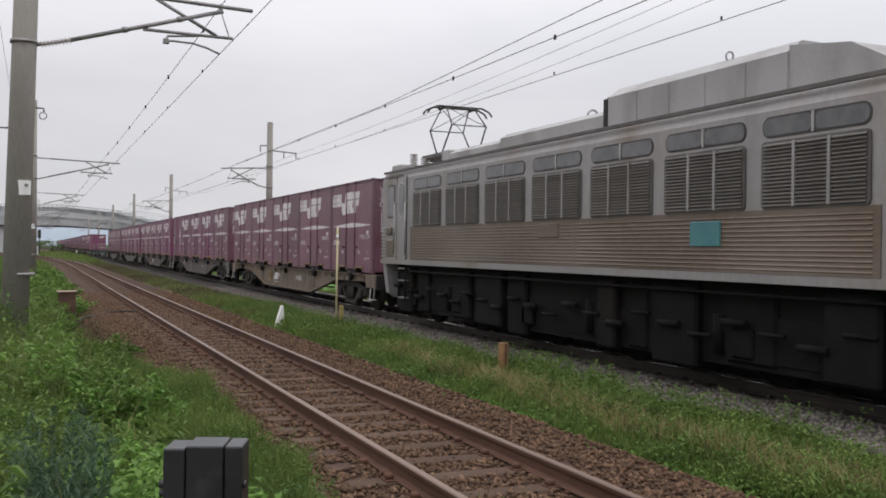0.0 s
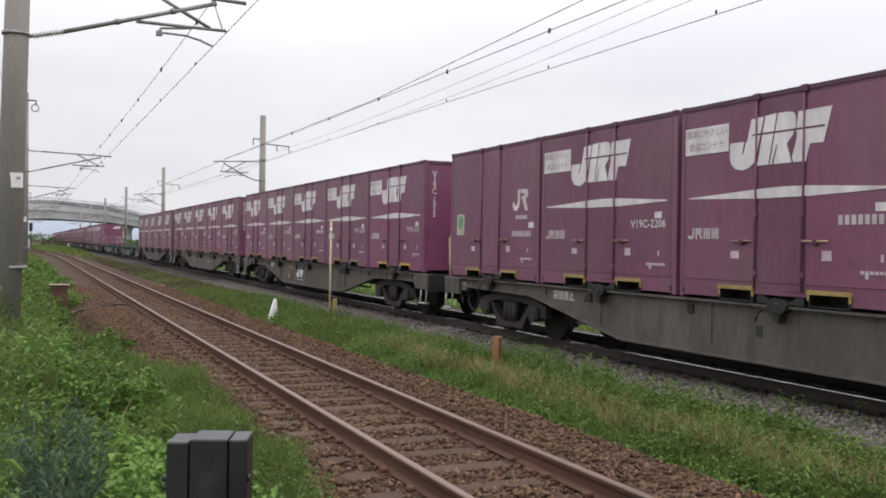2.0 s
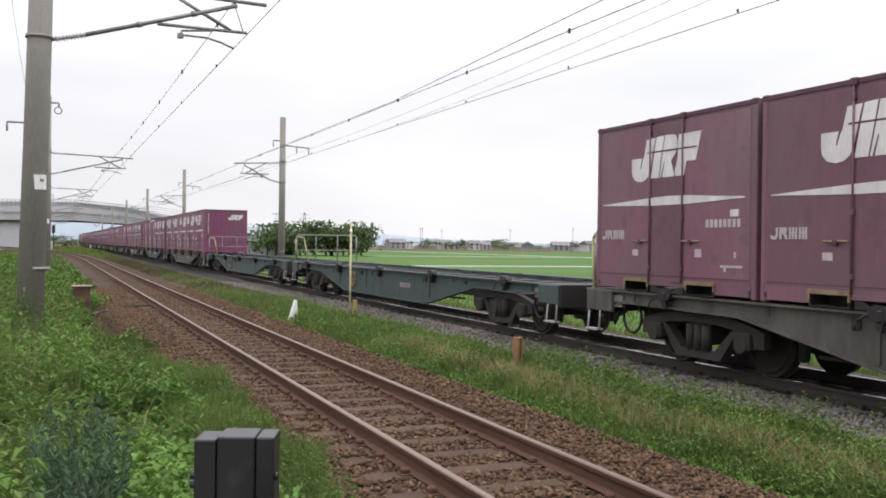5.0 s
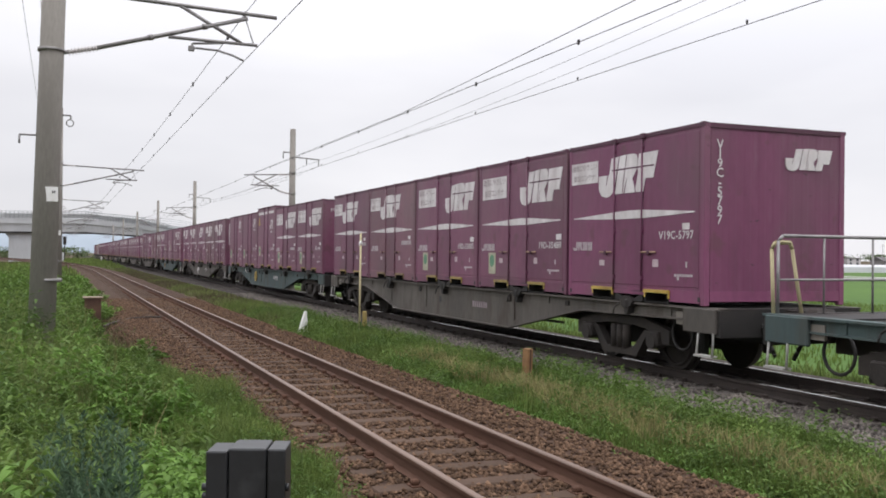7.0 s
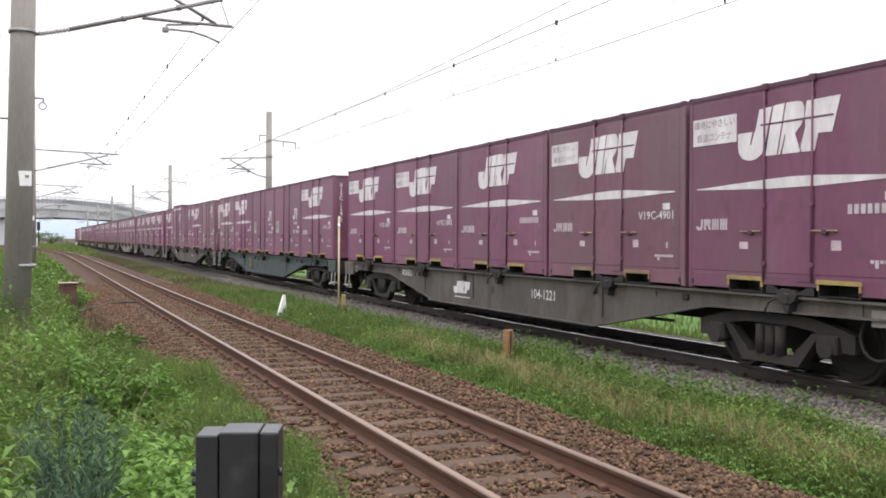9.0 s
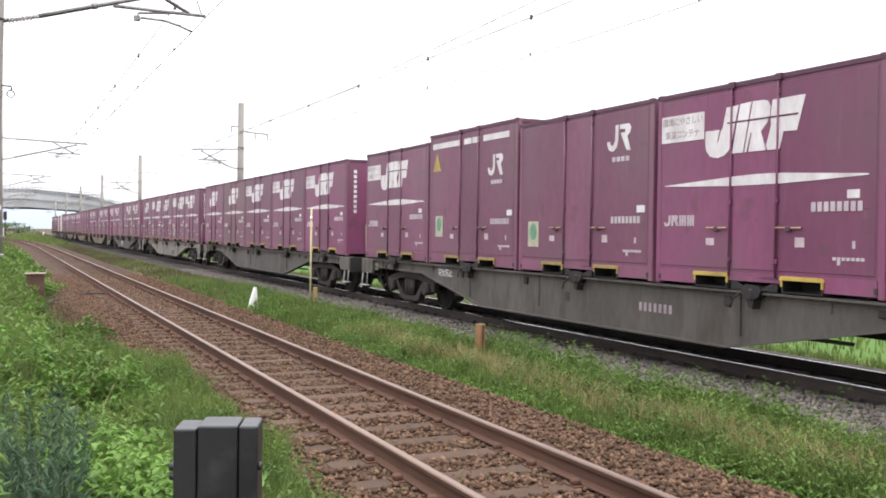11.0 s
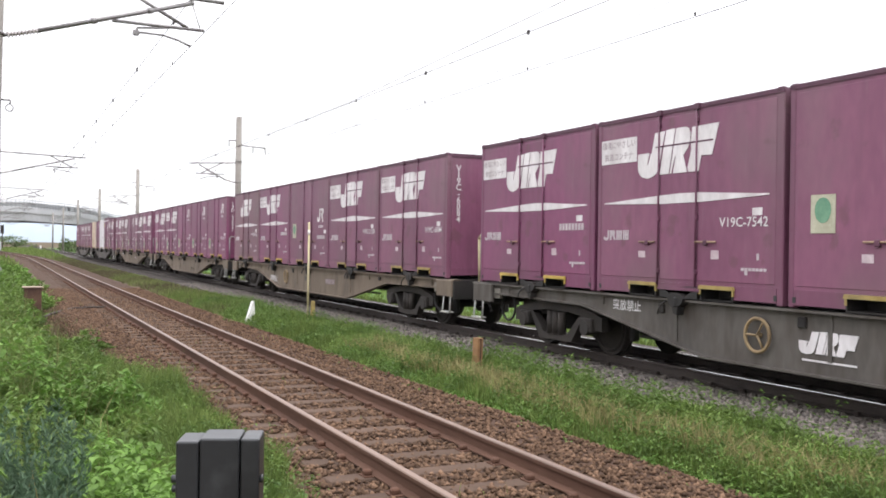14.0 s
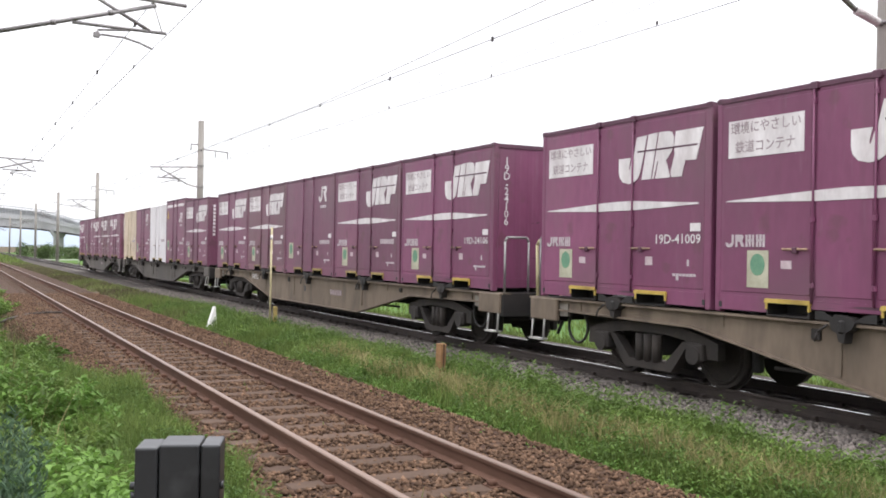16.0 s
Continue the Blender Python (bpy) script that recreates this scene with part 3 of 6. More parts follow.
def container(kind, paint_name="purple"):
    """One 12-foot container of a livery: logo and panel, logo, plain with small mark, tall, white, cream."""
    looks = {"panel": "weathered purple freight container with white stripe and marks", "logo": "faded purple freight container with white stripe",
             "plain": "plain purple freight container with a small white mark", "low": "plain purple freight container with a white mark at mid height",
             "spaced": "purple freight container with white panel, emblem and pale notice plate", "tall": "tall purple freight container with white top band",
             "white": "white refrigerated freight container with grey stains", "cream": "cream-coloured freight container on a wagon"}
    paint = {"white": M["white_container"], "cream": M["cream"]}.get(kind, M[paint_name])
    trim = {"purple_fresh": M["yellow"], "purple": M["dull_yellow"]}.get(paint_name, M["wheel_tan"])
    dark = paint if kind in ("white", "cream") else M["purple_dark"]
    high = HIGH + (0.13 if kind == "tall" else 0)
    c = thing("freight_container", looks[kind], "freight container", group="containers of the train")

    def body(bm):
        box(bm, X0 + 0.008, -X0 - 0.02, -LEN / 2 + 0.02, LEN / 2 - 0.02, 0.195, high - 0.03)
    shape("body", body, paint, c)

    def end_sheet(bm, sy):
        y = sy * (LEN / 2 - 0.013)
        out = []
        for k in range(9):
            x = -1.0 + k * 0.25
            out += [(x - 0.07, y), (x - 0.04, y + sy * 0.004), (x + 0.04, y + sy * 0.004), (x + 0.07, y)]
        out = [(-1.12, y)] + out + [(1.12, y), (1.12, y - sy * 0.01), (-1.12, y - sy * 0.01)]
        prism(bm, out, "z", 0.2, high - 0.1)
    for sy in (-1, 1):
        shape("end_wall", lambda bm: end_sheet(bm, sy), paint, c)

    def edges(bm):
        for sx in (-1, 1):
            for sy in (-1, 1):
                rounded_box(bm, sx * 1.225 - (0.1 if sx > 0 else 0), sx * 1.225 + (0.1 if sx < 0 else 0), sy * LEN / 2 - (0.09 if sy > 0 else 0), sy * LEN / 2 + (0.09 if sy < 0 else 0), 0.0, high - 0.002, 0.012, 1)
            x = sx * 1.225
            for ya, yb, za in ((-LEN / 2 + 0.09, LEN / 2 - 2.93, 0.03), (LEN / 2 - 2.93, LEN / 2 - 2.33, 0.152), (LEN / 2 - 2.33, LEN / 2 - 1.43, 0.10), (LEN / 2 - 1.43, LEN / 2 - 0.83, 0.152), (LEN / 2 - 0.83, LEN / 2 - 0.09, 0.03)):
                box(bm, min(x, x - sx * 0.06), max(x, x - sx * 0.06), ya, yb, za, 0.20)
        for sy in (-1, 1):
            y = sy * LEN / 2
            box(bm, X0 + 0.1, -X0 - 0.1, min(y, y - sy * 0.05), max(y, y - sy * 0.05), 0.06, 0.2)
    shape("corner_frame", edges, paint, c)

    def top(bm):
        for sx in (-1, 1):
            box(bm, sx * 1.225 - 0.07 * (sx > 0) - 0.006 * (sx < 0), sx * 1.225 + 0.07 * (sx < 0) + 0.006 * (sx > 0), -LEN / 2, LEN / 2, high - 0.055, high)
        for sy in (-1, 1):
            box(bm, X0 + 0.07, -X0 - 0.07, sy * LEN / 2 - 0.06 * (sy > 0), sy * LEN / 2 + 0.06 * (sy < 0), high - 0.07, high - 0.003)
        for u in (0.06, LEN - 0.06):
            rounded_box(bm, X0 - 0.008, X0 + 0.05, LEN / 2 - u - 0.045, LEN / 2 - u + 0.045, high - 0.03, high + 0.012, 0.008, 1)
        for u in (1.455, 2.225):
            rounded_box(bm, X0 - 0.030, X0 + 0.03, LEN / 2 - u - 0.05, LEN / 2 - u + 0.05, high - 0.075, high + 0.010, 0.008, 1)
    shape("top_rail", top, dark, c, "dark top rail")

    for u0, u1 in ((0.12, 1.42), (1.49, 2.19), (2.26, LEN - 0.12)):
        for x in (X0 + 0.001, -X0 - 0.03):
            shape("door_panel", lambda bm: rounded_box(bm, x, x + 0.029, LEN / 2 - u1, LEN / 2 - u0, 0.24, high - 0.10, 0.006, 1), paint, c)
    for u in (1.455, 2.225):
        def post(bm):
            tube(bm, (X0 - 0.014, LEN / 2 - u, 0.16), (X0 - 0.014, LEN / 2 - u, high - 0.06), 0.014, 6)
            for z in (0.35, 1.05, 2.3):
                rounded_box(bm, X0 - 0.026, X0 + 0.01, LEN / 2 - u - 0.024, LEN / 2 - u + 0.024, z - 0.03, z + 0.03, 0.006, 1)
        shape("lock_bar", post, paint, c, "upright lock bar")
    for u, half in ((1.225, 0.18), (2.42, 0.20)):
        h = shape("handle", lambda bm: rounded_box(bm, X0 - 0.035, X0 - 0.014, LEN / 2 - u - half, LEN / 2 - u + half, 0.723, 0.748, 0.008, 1), M["handle_tan"], c, "worn tan handle")
        shape("catch", lambda bm: rounded_box(bm, X0 - 0.045, X0 - 0.004, LEN / 2 - u - 0.04, LEN / 2 - u + 0.03, 0.69, 0.76, 0.01, 1), dark, h, "dark handle catch")
    for u in (1.13, 2.63):
        pk = shape("fork_pocket", lambda bm: fork_pocket(bm, u), M["under"], c, "black open fork pocket")
        shape("lip", lambda bm: pocket_lip(bm, u), trim, pk, "worn yellow lip")
    for a, b in ((1.86, 1.50), (1.86, 2.26)):
        s = 1 if b > a else -1
        shape("gusset", lambda bm: prism(bm, [(LEN / 2 - b, 0.0), (LEN / 2 - b, 0.09), (LEN / 2 - b + s * 0.10, 0.09), (LEN / 2 - b + s * 0.30, 0.0)], "x", X0 - 0.006, X0 + 0.02), M["under"], c, "grimy black base gusset")
    if kind in ("white", "cream"):
        return c
    for u0, u1, z0, z1 in ((1.02, 1.17, 0.52, 0.61), (2.51, 2.65, 0.52, 0.63)):
        shape("notice", lambda bm: on_side(bm, rect(u0, u1, z0, z1)), M["notice_pink"], c, "faded pinkish notice plate")
    tagged(shape("small_print", lambda bm: [on_side(bm, rect(3.05 + 0.062 * k, 3.095 + 0.062 * k, 0.39 - 0.05 * (k % 2) * (k < 3), 0.425)) for k in range(7)] + [on_side(bm, rect(3.31, 3.345, 0.52, 0.60))], M["faint_white"], c), kind="stuff")
    # the dark inside two corner slots, laid on as black plates
    for x in (0.10, LEN - 0.10):
        shape("drain_slot", lambda bm: on_side(bm, rect(x - 0.022, x + 0.022, 0.055, 0.12), 0.008), M["ink"], c)
    if kind in ("panel", "logo", "spaced"):
        shape("stripe", lambda bm: on_side(bm, [(0.18, 1.285), (0.9, 1.262), (1.52, 1.245), (2.31, 1.245), (2.9, 1.262), (3.5, 1.285), (3.5, 1.30), (2.31, 1.365), (1.9, 1.372), (1.52, 1.36), (0.18, 1.295)]), M["white"], c, "white stripe")

        du = 0.94 if kind == "spaced" else 0.0

        def emblem(bm):
            for o in EMBLEM:
                on_side(bm, [(u + du, z) for u, z in o])
        shape("emblem", emblem, M["white"], c, "white slanted block emblem")
        shape("emblem_line", lambda bm: on_side(bm, rect(1.38 + du, 2.53 + du, 2.005, 2.027), 0.009), dark, c)
    if kind in ("panel", "spaced"):
        shape("panel", lambda bm: on_side(bm, rect(0.10, 0.95, 1.86, 2.21) if kind == "panel" else rect(0.20, 1.32, 1.79, 2.22)), M["white"], c, "white faded panel with lines of writing")

        big = kind == "spaced"
        for text, z in (("環境にやさしい", 2.12 if big else 2.12), ("鉄道コンテナ", 1.90 if big else 1.95)):
            me = writing(text, 0.15 if big else 0.115)
            me.materials.append(M["panel_grey"])
            part("panel_writing", me, None, c, at=Matrix.Translation((X0 - 0.008, LEN / 2 - (0.76 if big else 0.525), z)) @ ON_SIDE)
    if kind in ("panel", "logo", "spaced"):
        def small_bars(bm):
            on_side(bm, [(0.27, 0.90), (0.27, 0.81), (0.23, 0.785), (0.20, 0.81), (0.175, 0.81), (0.18, 0.77), (0.22, 0.755), (0.275, 0.76), (0.305, 0.80), (0.305, 0.90)])
            on_side(bm, [(0.33, 0.90), (0.44, 0.90), (0.46, 0.87), (0.44, 0.83), (0.47, 0.76), (0.43, 0.76), (0.40, 0.82), (0.365, 0.82), (0.365, 0.76), (0.33, 0.76)])
            for u in (0.49, 0.65):
                for k in range(3):
                    on_side(bm, rect(u + 0.05 * k, u + 0.03 + 0.05 * k, 0.76, 0.90))
                on_side(bm, rect(u, u + 0.13, 0.82, 0.845))
        tagged(shape("owner_mark", small_bars, M["faint_white"], c), kind="stuff")
    if kind in ("plain", "low", "tall"):
        dz = {"low": -0.42, "plain": 0.16, "tall": 0.0}[kind]
        du = 0.33 if kind == "low" else 0.20

        def mark(bm):
            on_side(bm, [(u + du, z + dz) for u, z in ((2.42, 1.83), (2.42, 1.78), (2.47, 1.70), (2.58, 1.68), (2.66, 1.74), (2.69, 1.84), (2.69, 2.06), (2.62, 2.06), (2.62, 1.84), (2.57, 1.77), (2.50, 1.78), (2.49, 1.83))])
            on_side(bm, [(u + du, z + dz) for u, z in ((2.73, 2.06), (2.73, 1.99), (2.86, 1.99), (2.86, 1.94), (2.75, 1.94), (2.90, 1.68), (2.99, 1.68), (2.91, 1.88), (2.98, 1.93), (3.0, 2.0), (2.95, 2.06))])
        shape("mark", mark, M["white"], c, "white angular mark")
        tagged(shape("owner_mark", lambda bm: [on_side(bm, rect(2.55 + du + 0.11 * k, 2.63 + du + 0.11 * k, 1.53 + dz, 1.60 + dz)) for k in range(4)], M["faint_white"], c), kind="stuff")
    if kind in ("plain", "low", "tall", "spaced"):
        up = {"low": 0.28, "plain": -0.13}.get(kind, 0.0)
        shape("label_plate", lambda bm: on_side(bm, rect(0.33, 0.67, 0.55 + up, 0.97 + up) if kind != "spaced" else rect(0.52, 0.84, 0.30, 0.72)), M["plate_cream"], c, "pale notice plate")
        if kind == "spaced":
            shape("green_label", lambda bm: on_side(bm, [(0.68 + 0.11 * math.cos(a * math.pi / 8), 0.56 + 0.125 * math.sin(a * math.pi / 8)) for a in range(16)], 0.009), M["green_mark"], c, "round green label")
        else:
            shape("green_label", lambda bm: on_side(bm, [(0.50 + 0.115 * math.cos(a * math.pi / 8), 0.80 + up + 0.14 * math.sin(a * math.pi / 8)) for a in range(16)], 0.009), M["green_mark"], c, "round green label")
    if kind == "tall":
        for u0, u1 in ((0.16, 1.42), (1.62, 1.92), (1.96, 2.24), (2.42, LEN - 0.3)):
            shape("top_band", lambda bm: on_side(bm, rect(u0, u1, high - 0.30, high - 0.19)), M["white"], c, "white top band")
        shape("triangle", lambda bm: on_side(bm, [(0.18, 1.88), (0.56, 1.88), (0.37, 2.24)]), M["yellow"], c, "yellow triangle")
    if kind in ("logo", "panel", "spaced"):
        shape("end_emblem", lambda bm: [prism(bm, [(0.14 + 0.51 * (u - 0.98), 2.22 - 0.51 * (2.235 - z)) for u, z in o], "y", -LEN / 2 - 0.006, -LEN / 2 + 0.03) for o in EMBLEM], M["white"], c, "white slanted block emblem")
    return c


def number_on(c, text, high_end=True, level=False):
    """The container's number on its side and, upright, on its front; bars where nobody can read it."""
    spaced = any(k.name.startswith("green_label") for k in c.children)
    if text:
        me = writing(text, 0.165)
        me.materials.append(M["white"])
        xs = [v.co.x for v in me.vertices]
        wide = (0.77 + 0.06 * max(0, len(text) - 8)) / (max(xs) - min(xs))
        part("number", me, None, c, at=Matrix.Translation((X0 - 0.008, LEN / 2 - (3.12 if spaced else 3.08), 0.85 if spaced else 0.97)) @ ON_SIDE @ Matrix.Diagonal((wide, 1.0, 1.0, 1.0)))
        if high_end and level:
            m2 = writing(text, 0.17)
            m2.materials.append(M["white"])
            part("end_number", m2, None, c, at=Matrix.Translation((-0.62, -LEN / 2 - 0.008, 2.14)) @ ON_FRONT)
        elif high_end:
            for k, ch in enumerate(text):
                m2 = writing(ch, 0.18)
                m2.materials.append(M["white"])
                part("digit", m2, None, c, at=Matrix.Translation((-0.98, -LEN / 2 - 0.008, 2.20 - 0.128 * k)) @ ON_FRONT)
    else:
        tagged(shape("number_mark", lambda bm: [on_side(bm, rect(2.74 + 0.09 * k, 2.80 + 0.09 * k, (0.80 if spaced else 0.915), (0.90 if spaced else 1.02))) for k in range(8)], M["faint_white"], c), kind="stuff")
        if high_end:
            tagged(shape("end_mark", lambda bm: [box(bm, -1.03 + 0.13 * k * level, -0.95 + 0.13 * k * level, -LEN / 2 - 0.006, -LEN / 2 + 0.03, 2.14 - 0.128 * k * (not level), 2.225 - 0.128 * k * (not level)) for k in range(5 if level else 9)], M["white"], c), kind="stuff")
    shape("weight_plate", lambda bm: on_side(bm, rect(3.23, 3.39, 1.05, 1.14) if not spaced else rect(3.36, 3.54, 0.95, 1.05)), M["white"], c)


# ---- wagons ----
def bogie(parent, y):
    b = thing("bogie", "", "", at=pose(0, y, 0))
    b.parent = parent
    for s in (-1, 1):
        def side(bm):
            prism(bm, [(-1.32, 0.40), (-1.32, 0.60), (-1.12, 0.66), (-0.62, 0.76), (0.62, 0.76), (1.12, 0.66), (1.32, 0.60), (1.32, 0.40), (1.14, 0.40), (1.10, 0.55), (0.80, 0.55), (0.72, 0.60), (0.36, 0.64), (-0.36, 0.64), (-0.72, 0.60), (-0.80, 0.55), (-1.10, 0.55), (-1.14, 0.40)], "x", s * 0.98 - 0.06, s * 0.98 + 0.06)
            prism(bm, [(-0.80, 0.56), (-0.70, 0.58), (-0.36, 0.27), (0.36, 0.27), (0.70, 0.58), (0.80, 0.56), (0.48, 0.16), (-0.48, 0.16)], "x", s * 0.98 - 0.07, s * 0.98 + 0.07)
            for k in (-0.95, 0.95):
                tube(bm, (s * 0.90, k, 0.43), (s * 1.12, k, 0.43), 0.115, 12)
                rounded_box(bm, s * 1.0 - 0.10, s * 1.0 + 0.10, k - 0.16, k + 0.16, 0.36, 0.58, 0.02, 1)
            for k in (-0.17, 0.0, 0.17):
                tube(bm, (s * 1.02, k, 0.26), (s * 1.02, k, 0.62), 0.07, 8)
        shape("side_frame", side, M["bogie"], b)
        for k in (-1.52, 1.52):
            shape("brake_block", lambda bm: rounded_box(bm, s * 0.58 - 0.07, s * 0.58 + 0.07, k - 0.06, k + 0.06, 0.26, 0.62, 0.03, 1), M["under"], b)
        for k in (-0.95, 0.95):
            def wheel(bm):
                tube(bm, (s * 0.50, k, 0.43), (s * 0.63, k, 0.43), 0.43, 28)
                tube(bm, (s * 0.495, k, 0.43), (s * 0.525, k, 0.43), 0.455, 28)
                ring(bm, (s * 0.635, k, 0.43), (1, 0, 0), 0.36, 0.025, 24)
            shape("wheel", wheel, M["bogie"], b)
    shape("axle", lambda bm: [tube(bm, (-0.9, k, 0.43), (0.9, k, 0.43), 0.08, 10) for k in (-0.95, 0.95)] + [box(bm, -0.95, 0.95, -0.2, 0.2, 0.35, 0.72)], M["under"], b)
    return b


def wagon(paint, label, front_yard=True):
    w = thing("container_wagon", label, "freight wagon", group="wagons of the train")
    for s in (-1, 1):
        def sill(bm):
            low = 0.30 if s < 0 else 0.42
            outline = [(-9.75, 0.84), (-9.75, 0.99), (9.75, 0.99), (9.75, 0.84), (6.1, 0.80), (3.3, low), (-3.3, low), (-6.1, 0.80)]
            prism(bm, outline, "x", s * 1.13 - 0.012, s * 1.13 + 0.012)
            for (ya, za), (yb, zb) in (((-9.75, 0.84), (-6.1, 0.80)), ((-6.1, 0.80), (-3.3, low)), ((-3.3, low), (3.3, low)), ((3.3, low), (6.1, 0.80)), ((6.1, 0.80), (9.75, 0.84))):
                prism(bm, [(ya, za - 0.02), (yb, zb - 0.02), (yb, zb + 0.005), (ya, za + 0.005)], "x", s * 1.13 - 0.07, s * 1.13 + 0.07)
            box(bm, s * 1.13 - 0.09, s * 1.13 + 0.09, -9.78, 9.78, 0.975, 1.005)
            for y in (-8.6, -4.9, -3.5, 1.3, 3.9, 5.6, 8.5):
                box(bm, s * 1.13 - 0.03, s * 1.13 + 0.03, y - 0.03, y + 0.03, 0.84 if abs(y) > 4 else 0.45, 0.98)
        shape("side_sill", sill, paint, w)

    def deck(bm):
        box(bm, -0.22, 0.22, -9.6, 9.6, 0.50, 0.96)
        for k in range(21):
            y = -9.6 + 0.96 * k
            box(bm, -1.1, 1.1, y - 0.07, y + 0.07, 0.86, 0.97)
        for s in (-1, 1):
            box(bm, -1.2, 1.2, s * 9.7 - 0.08, s * 9.7 + 0.08, 0.62, 1.0)
            box(bm, -1.08, 1.08, s * 9.2 - 0.5, s * 9.2 + 0.5, 0.975, 0.995)
    shape("deck", deck, M["under"], w)
    for i in range(5):
        for s in (-1, 1):
            shape("twist_lock", lambda bm: rounded_box(bm, s * 1.05 - 0.05, s * 1.05 + 0.05, -7.56 + 3.8 * i - 0.07, -7.56 + 3.8 * i + 0.07, 1.0, 1.018, 0.006, 1), paint, w)
    for i in range(5):
        y = -7.6 + 3.8 * i
        def lock(bm):
            prism(bm, [(y - 0.17, 1.02), (y - 0.12, 1.07), (y + 0.08, 1.09), (y + 0.15, 1.02), (y + 0.12, 0.93), (y + 0.05, 0.90), (y + 0.03, 0.82), (y - 0.04, 0.80), (y - 0.06, 0.91), (y - 0.13, 0.95)], "x", -1.262, -1.14)
            rounded_box(bm, -1.285, -1.2, y - 0.05, y + 0.03, 0.90, 1.04, 0.02, 1)
            pipe(bm, [(-1.27, y + 0.16, 0.98), (-1.30, y + 0.26, 0.90), (-1.30, y + 0.30, 0.80)], 0.014, 5)
        shape("load_lock", lock, M["under"], w, "greasy black load lock")
    for y in (-7.1, 7.1):
        bogie(w, y)

    def brake(bm):
        box(bm, -0.75, -0.3, -1.2, 0.4, 0.35, 0.75)
        tube(bm, (0.5, 0.8, 0.55), (0.5, 2.6, 0.55), 0.2, 14)
        tube(bm, (-0.9, -5.0, 0.5), (-0.9, 5.0, 0.4), 0.025, 6)
    shape("brake_gear", brake, M["under"], w)
    for s in (-1, 1):
        def coupler(bm):
            box(bm, -0.12, 0.12, min(s * 9.7, s * 10.1), max(s * 9.7, s * 10.1), 0.76, 0.98)
            rounded_box(bm, -0.18, 0.18, min(s * 9.98, s * 10.2), max(s * 9.98, s * 10.2), 0.72, 1.02, 0.04, 1)
        shape("coupler", coupler, M["bogie"], w)

        def hose(bm):
            pts = [(-0.5, s * (9.75 + 0.28 * math.sin(a)), 0.80 - 0.42 * math.sin(a)) for a in [math.pi * k / 8 for k in range(9)]]
            pipe(bm, pts, 0.03, 6)
        shape("brake_hose", hose, M["under"], w)
        shape("end_plate", lambda bm: rounded_box(bm, -1.235, -1.165, s * 9.36 - 0.36, s * 9.36 + 0.36, 0.66, 0.995, 0.015, 1), paint, w, "grimy plate at the wagon's corner")
        shape("hose_ring", lambda bm: ring(bm, (-1.02, s * 8.72, 0.60), (1, 0, 0), 0.24, 0.022, 18), M["under"], w, "black looped hose")
        # stirrup steps hanging from the end corners
        def step(bm):
            y = s * 9.5
            pipe(bm, [(-1.20, y - 0.17, 0.95), (-1.24, y - 0.17, 0.36), (-1.24, y + 0.17, 0.36), (-1.20, y + 0.17, 0.72), (-1.20, y - 0.17, 0.72)], 0.017, 6)
            box(bm, -1.29, -1.16, y - 0.17, y + 0.17, 0.35, 0.375)
        shape("step", step, M["step_grey"], w, "grey stirrup step")
    def yellow_rail(bm):
        pipe(bm, [(-1.1, 9.72, 1.0), (-1.1, 9.76, 1.80), (-1.08, 9.72, 1.88), (-0.85, 9.72, 1.88), (-0.80, 9.74, 1.80), (-0.66, 9.72, 1.0)], 0.026, 6)
    shape("handrail", yellow_rail, M["post_yellow"], w, "yellow hooped handrail")
    def grey_rail(bm):
        pipe(bm, [(-1.12, 9.62, 1.0), (-1.12, 9.62, 1.90), (-1.05, 9.62, 1.96), (1.05, 9.62, 1.96), (1.12, 9.62, 1.90), (1.12, 9.62, 1.0)], 0.022, 6)
    er = shape("end_railing", grey_rail, M["galv"], w, "grey end railing")
    shape("mid_rail", lambda bm: tube(bm, (-1.12, 9.62, 1.42), (1.12, 9.62, 1.42), 0.016, 6), M["galv"], er)
    for x in (-0.4, 0.4):
        shape("rail_post", lambda bm: tube(bm, (x, 9.62, 1.0), (x, 9.62, 1.96), 0.016, 6), M["galv"], er)
    # no hole is cut: a black plate gives the dark of one
    shape("hole", lambda bm: box(bm, -1.147, -1.10, 0.34, 0.46, 0.60, 0.74), M["ink"], w, "black plate standing in for an opening in the sill")
    for y in (-8.9, 8.95):
        shape("notice", lambda bm: box(bm, -1.16, -1.12, y - 0.15, y + 0.15, 0.74, 0.92), M["frame_pale"], w)
    for y in (-5.6, -3.3, 1.7, 4.2):
        shape("valve_box", lambda bm: rounded_box(bm, -1.175, -1.13, y - 0.06, y + 0.06, 0.80 if abs(y) < 5 else 0.84, 0.92, 0.01, 1), M["bogie"], w)
    return w


def hand_wheel(w, bright=False):
    def wheel(bm):
        ring(bm, (-1.20, 2.35, 0.66), (1, 0, 0), 0.20, 0.022, 20)
        for a in range(3):
            d = Vector((0, math.cos(a * 2.09), math.sin(a * 2.09))) * 0.2
            tube(bm, (-1.20, 2.35, 0.66), Vector((-1.20, 2.35, 0.66)) + d, 0.014, 5)
        tube(bm, (-1.20, 2.35, 0.66), (-1.10, 2.35, 0.66), 0.03, 6)
    shape("hand_brake_wheel", wheel, M["yellow"] if bright else M["wheel_tan"], w, "yellow hand brake wheel" if bright else "worn tan hand brake wheel")


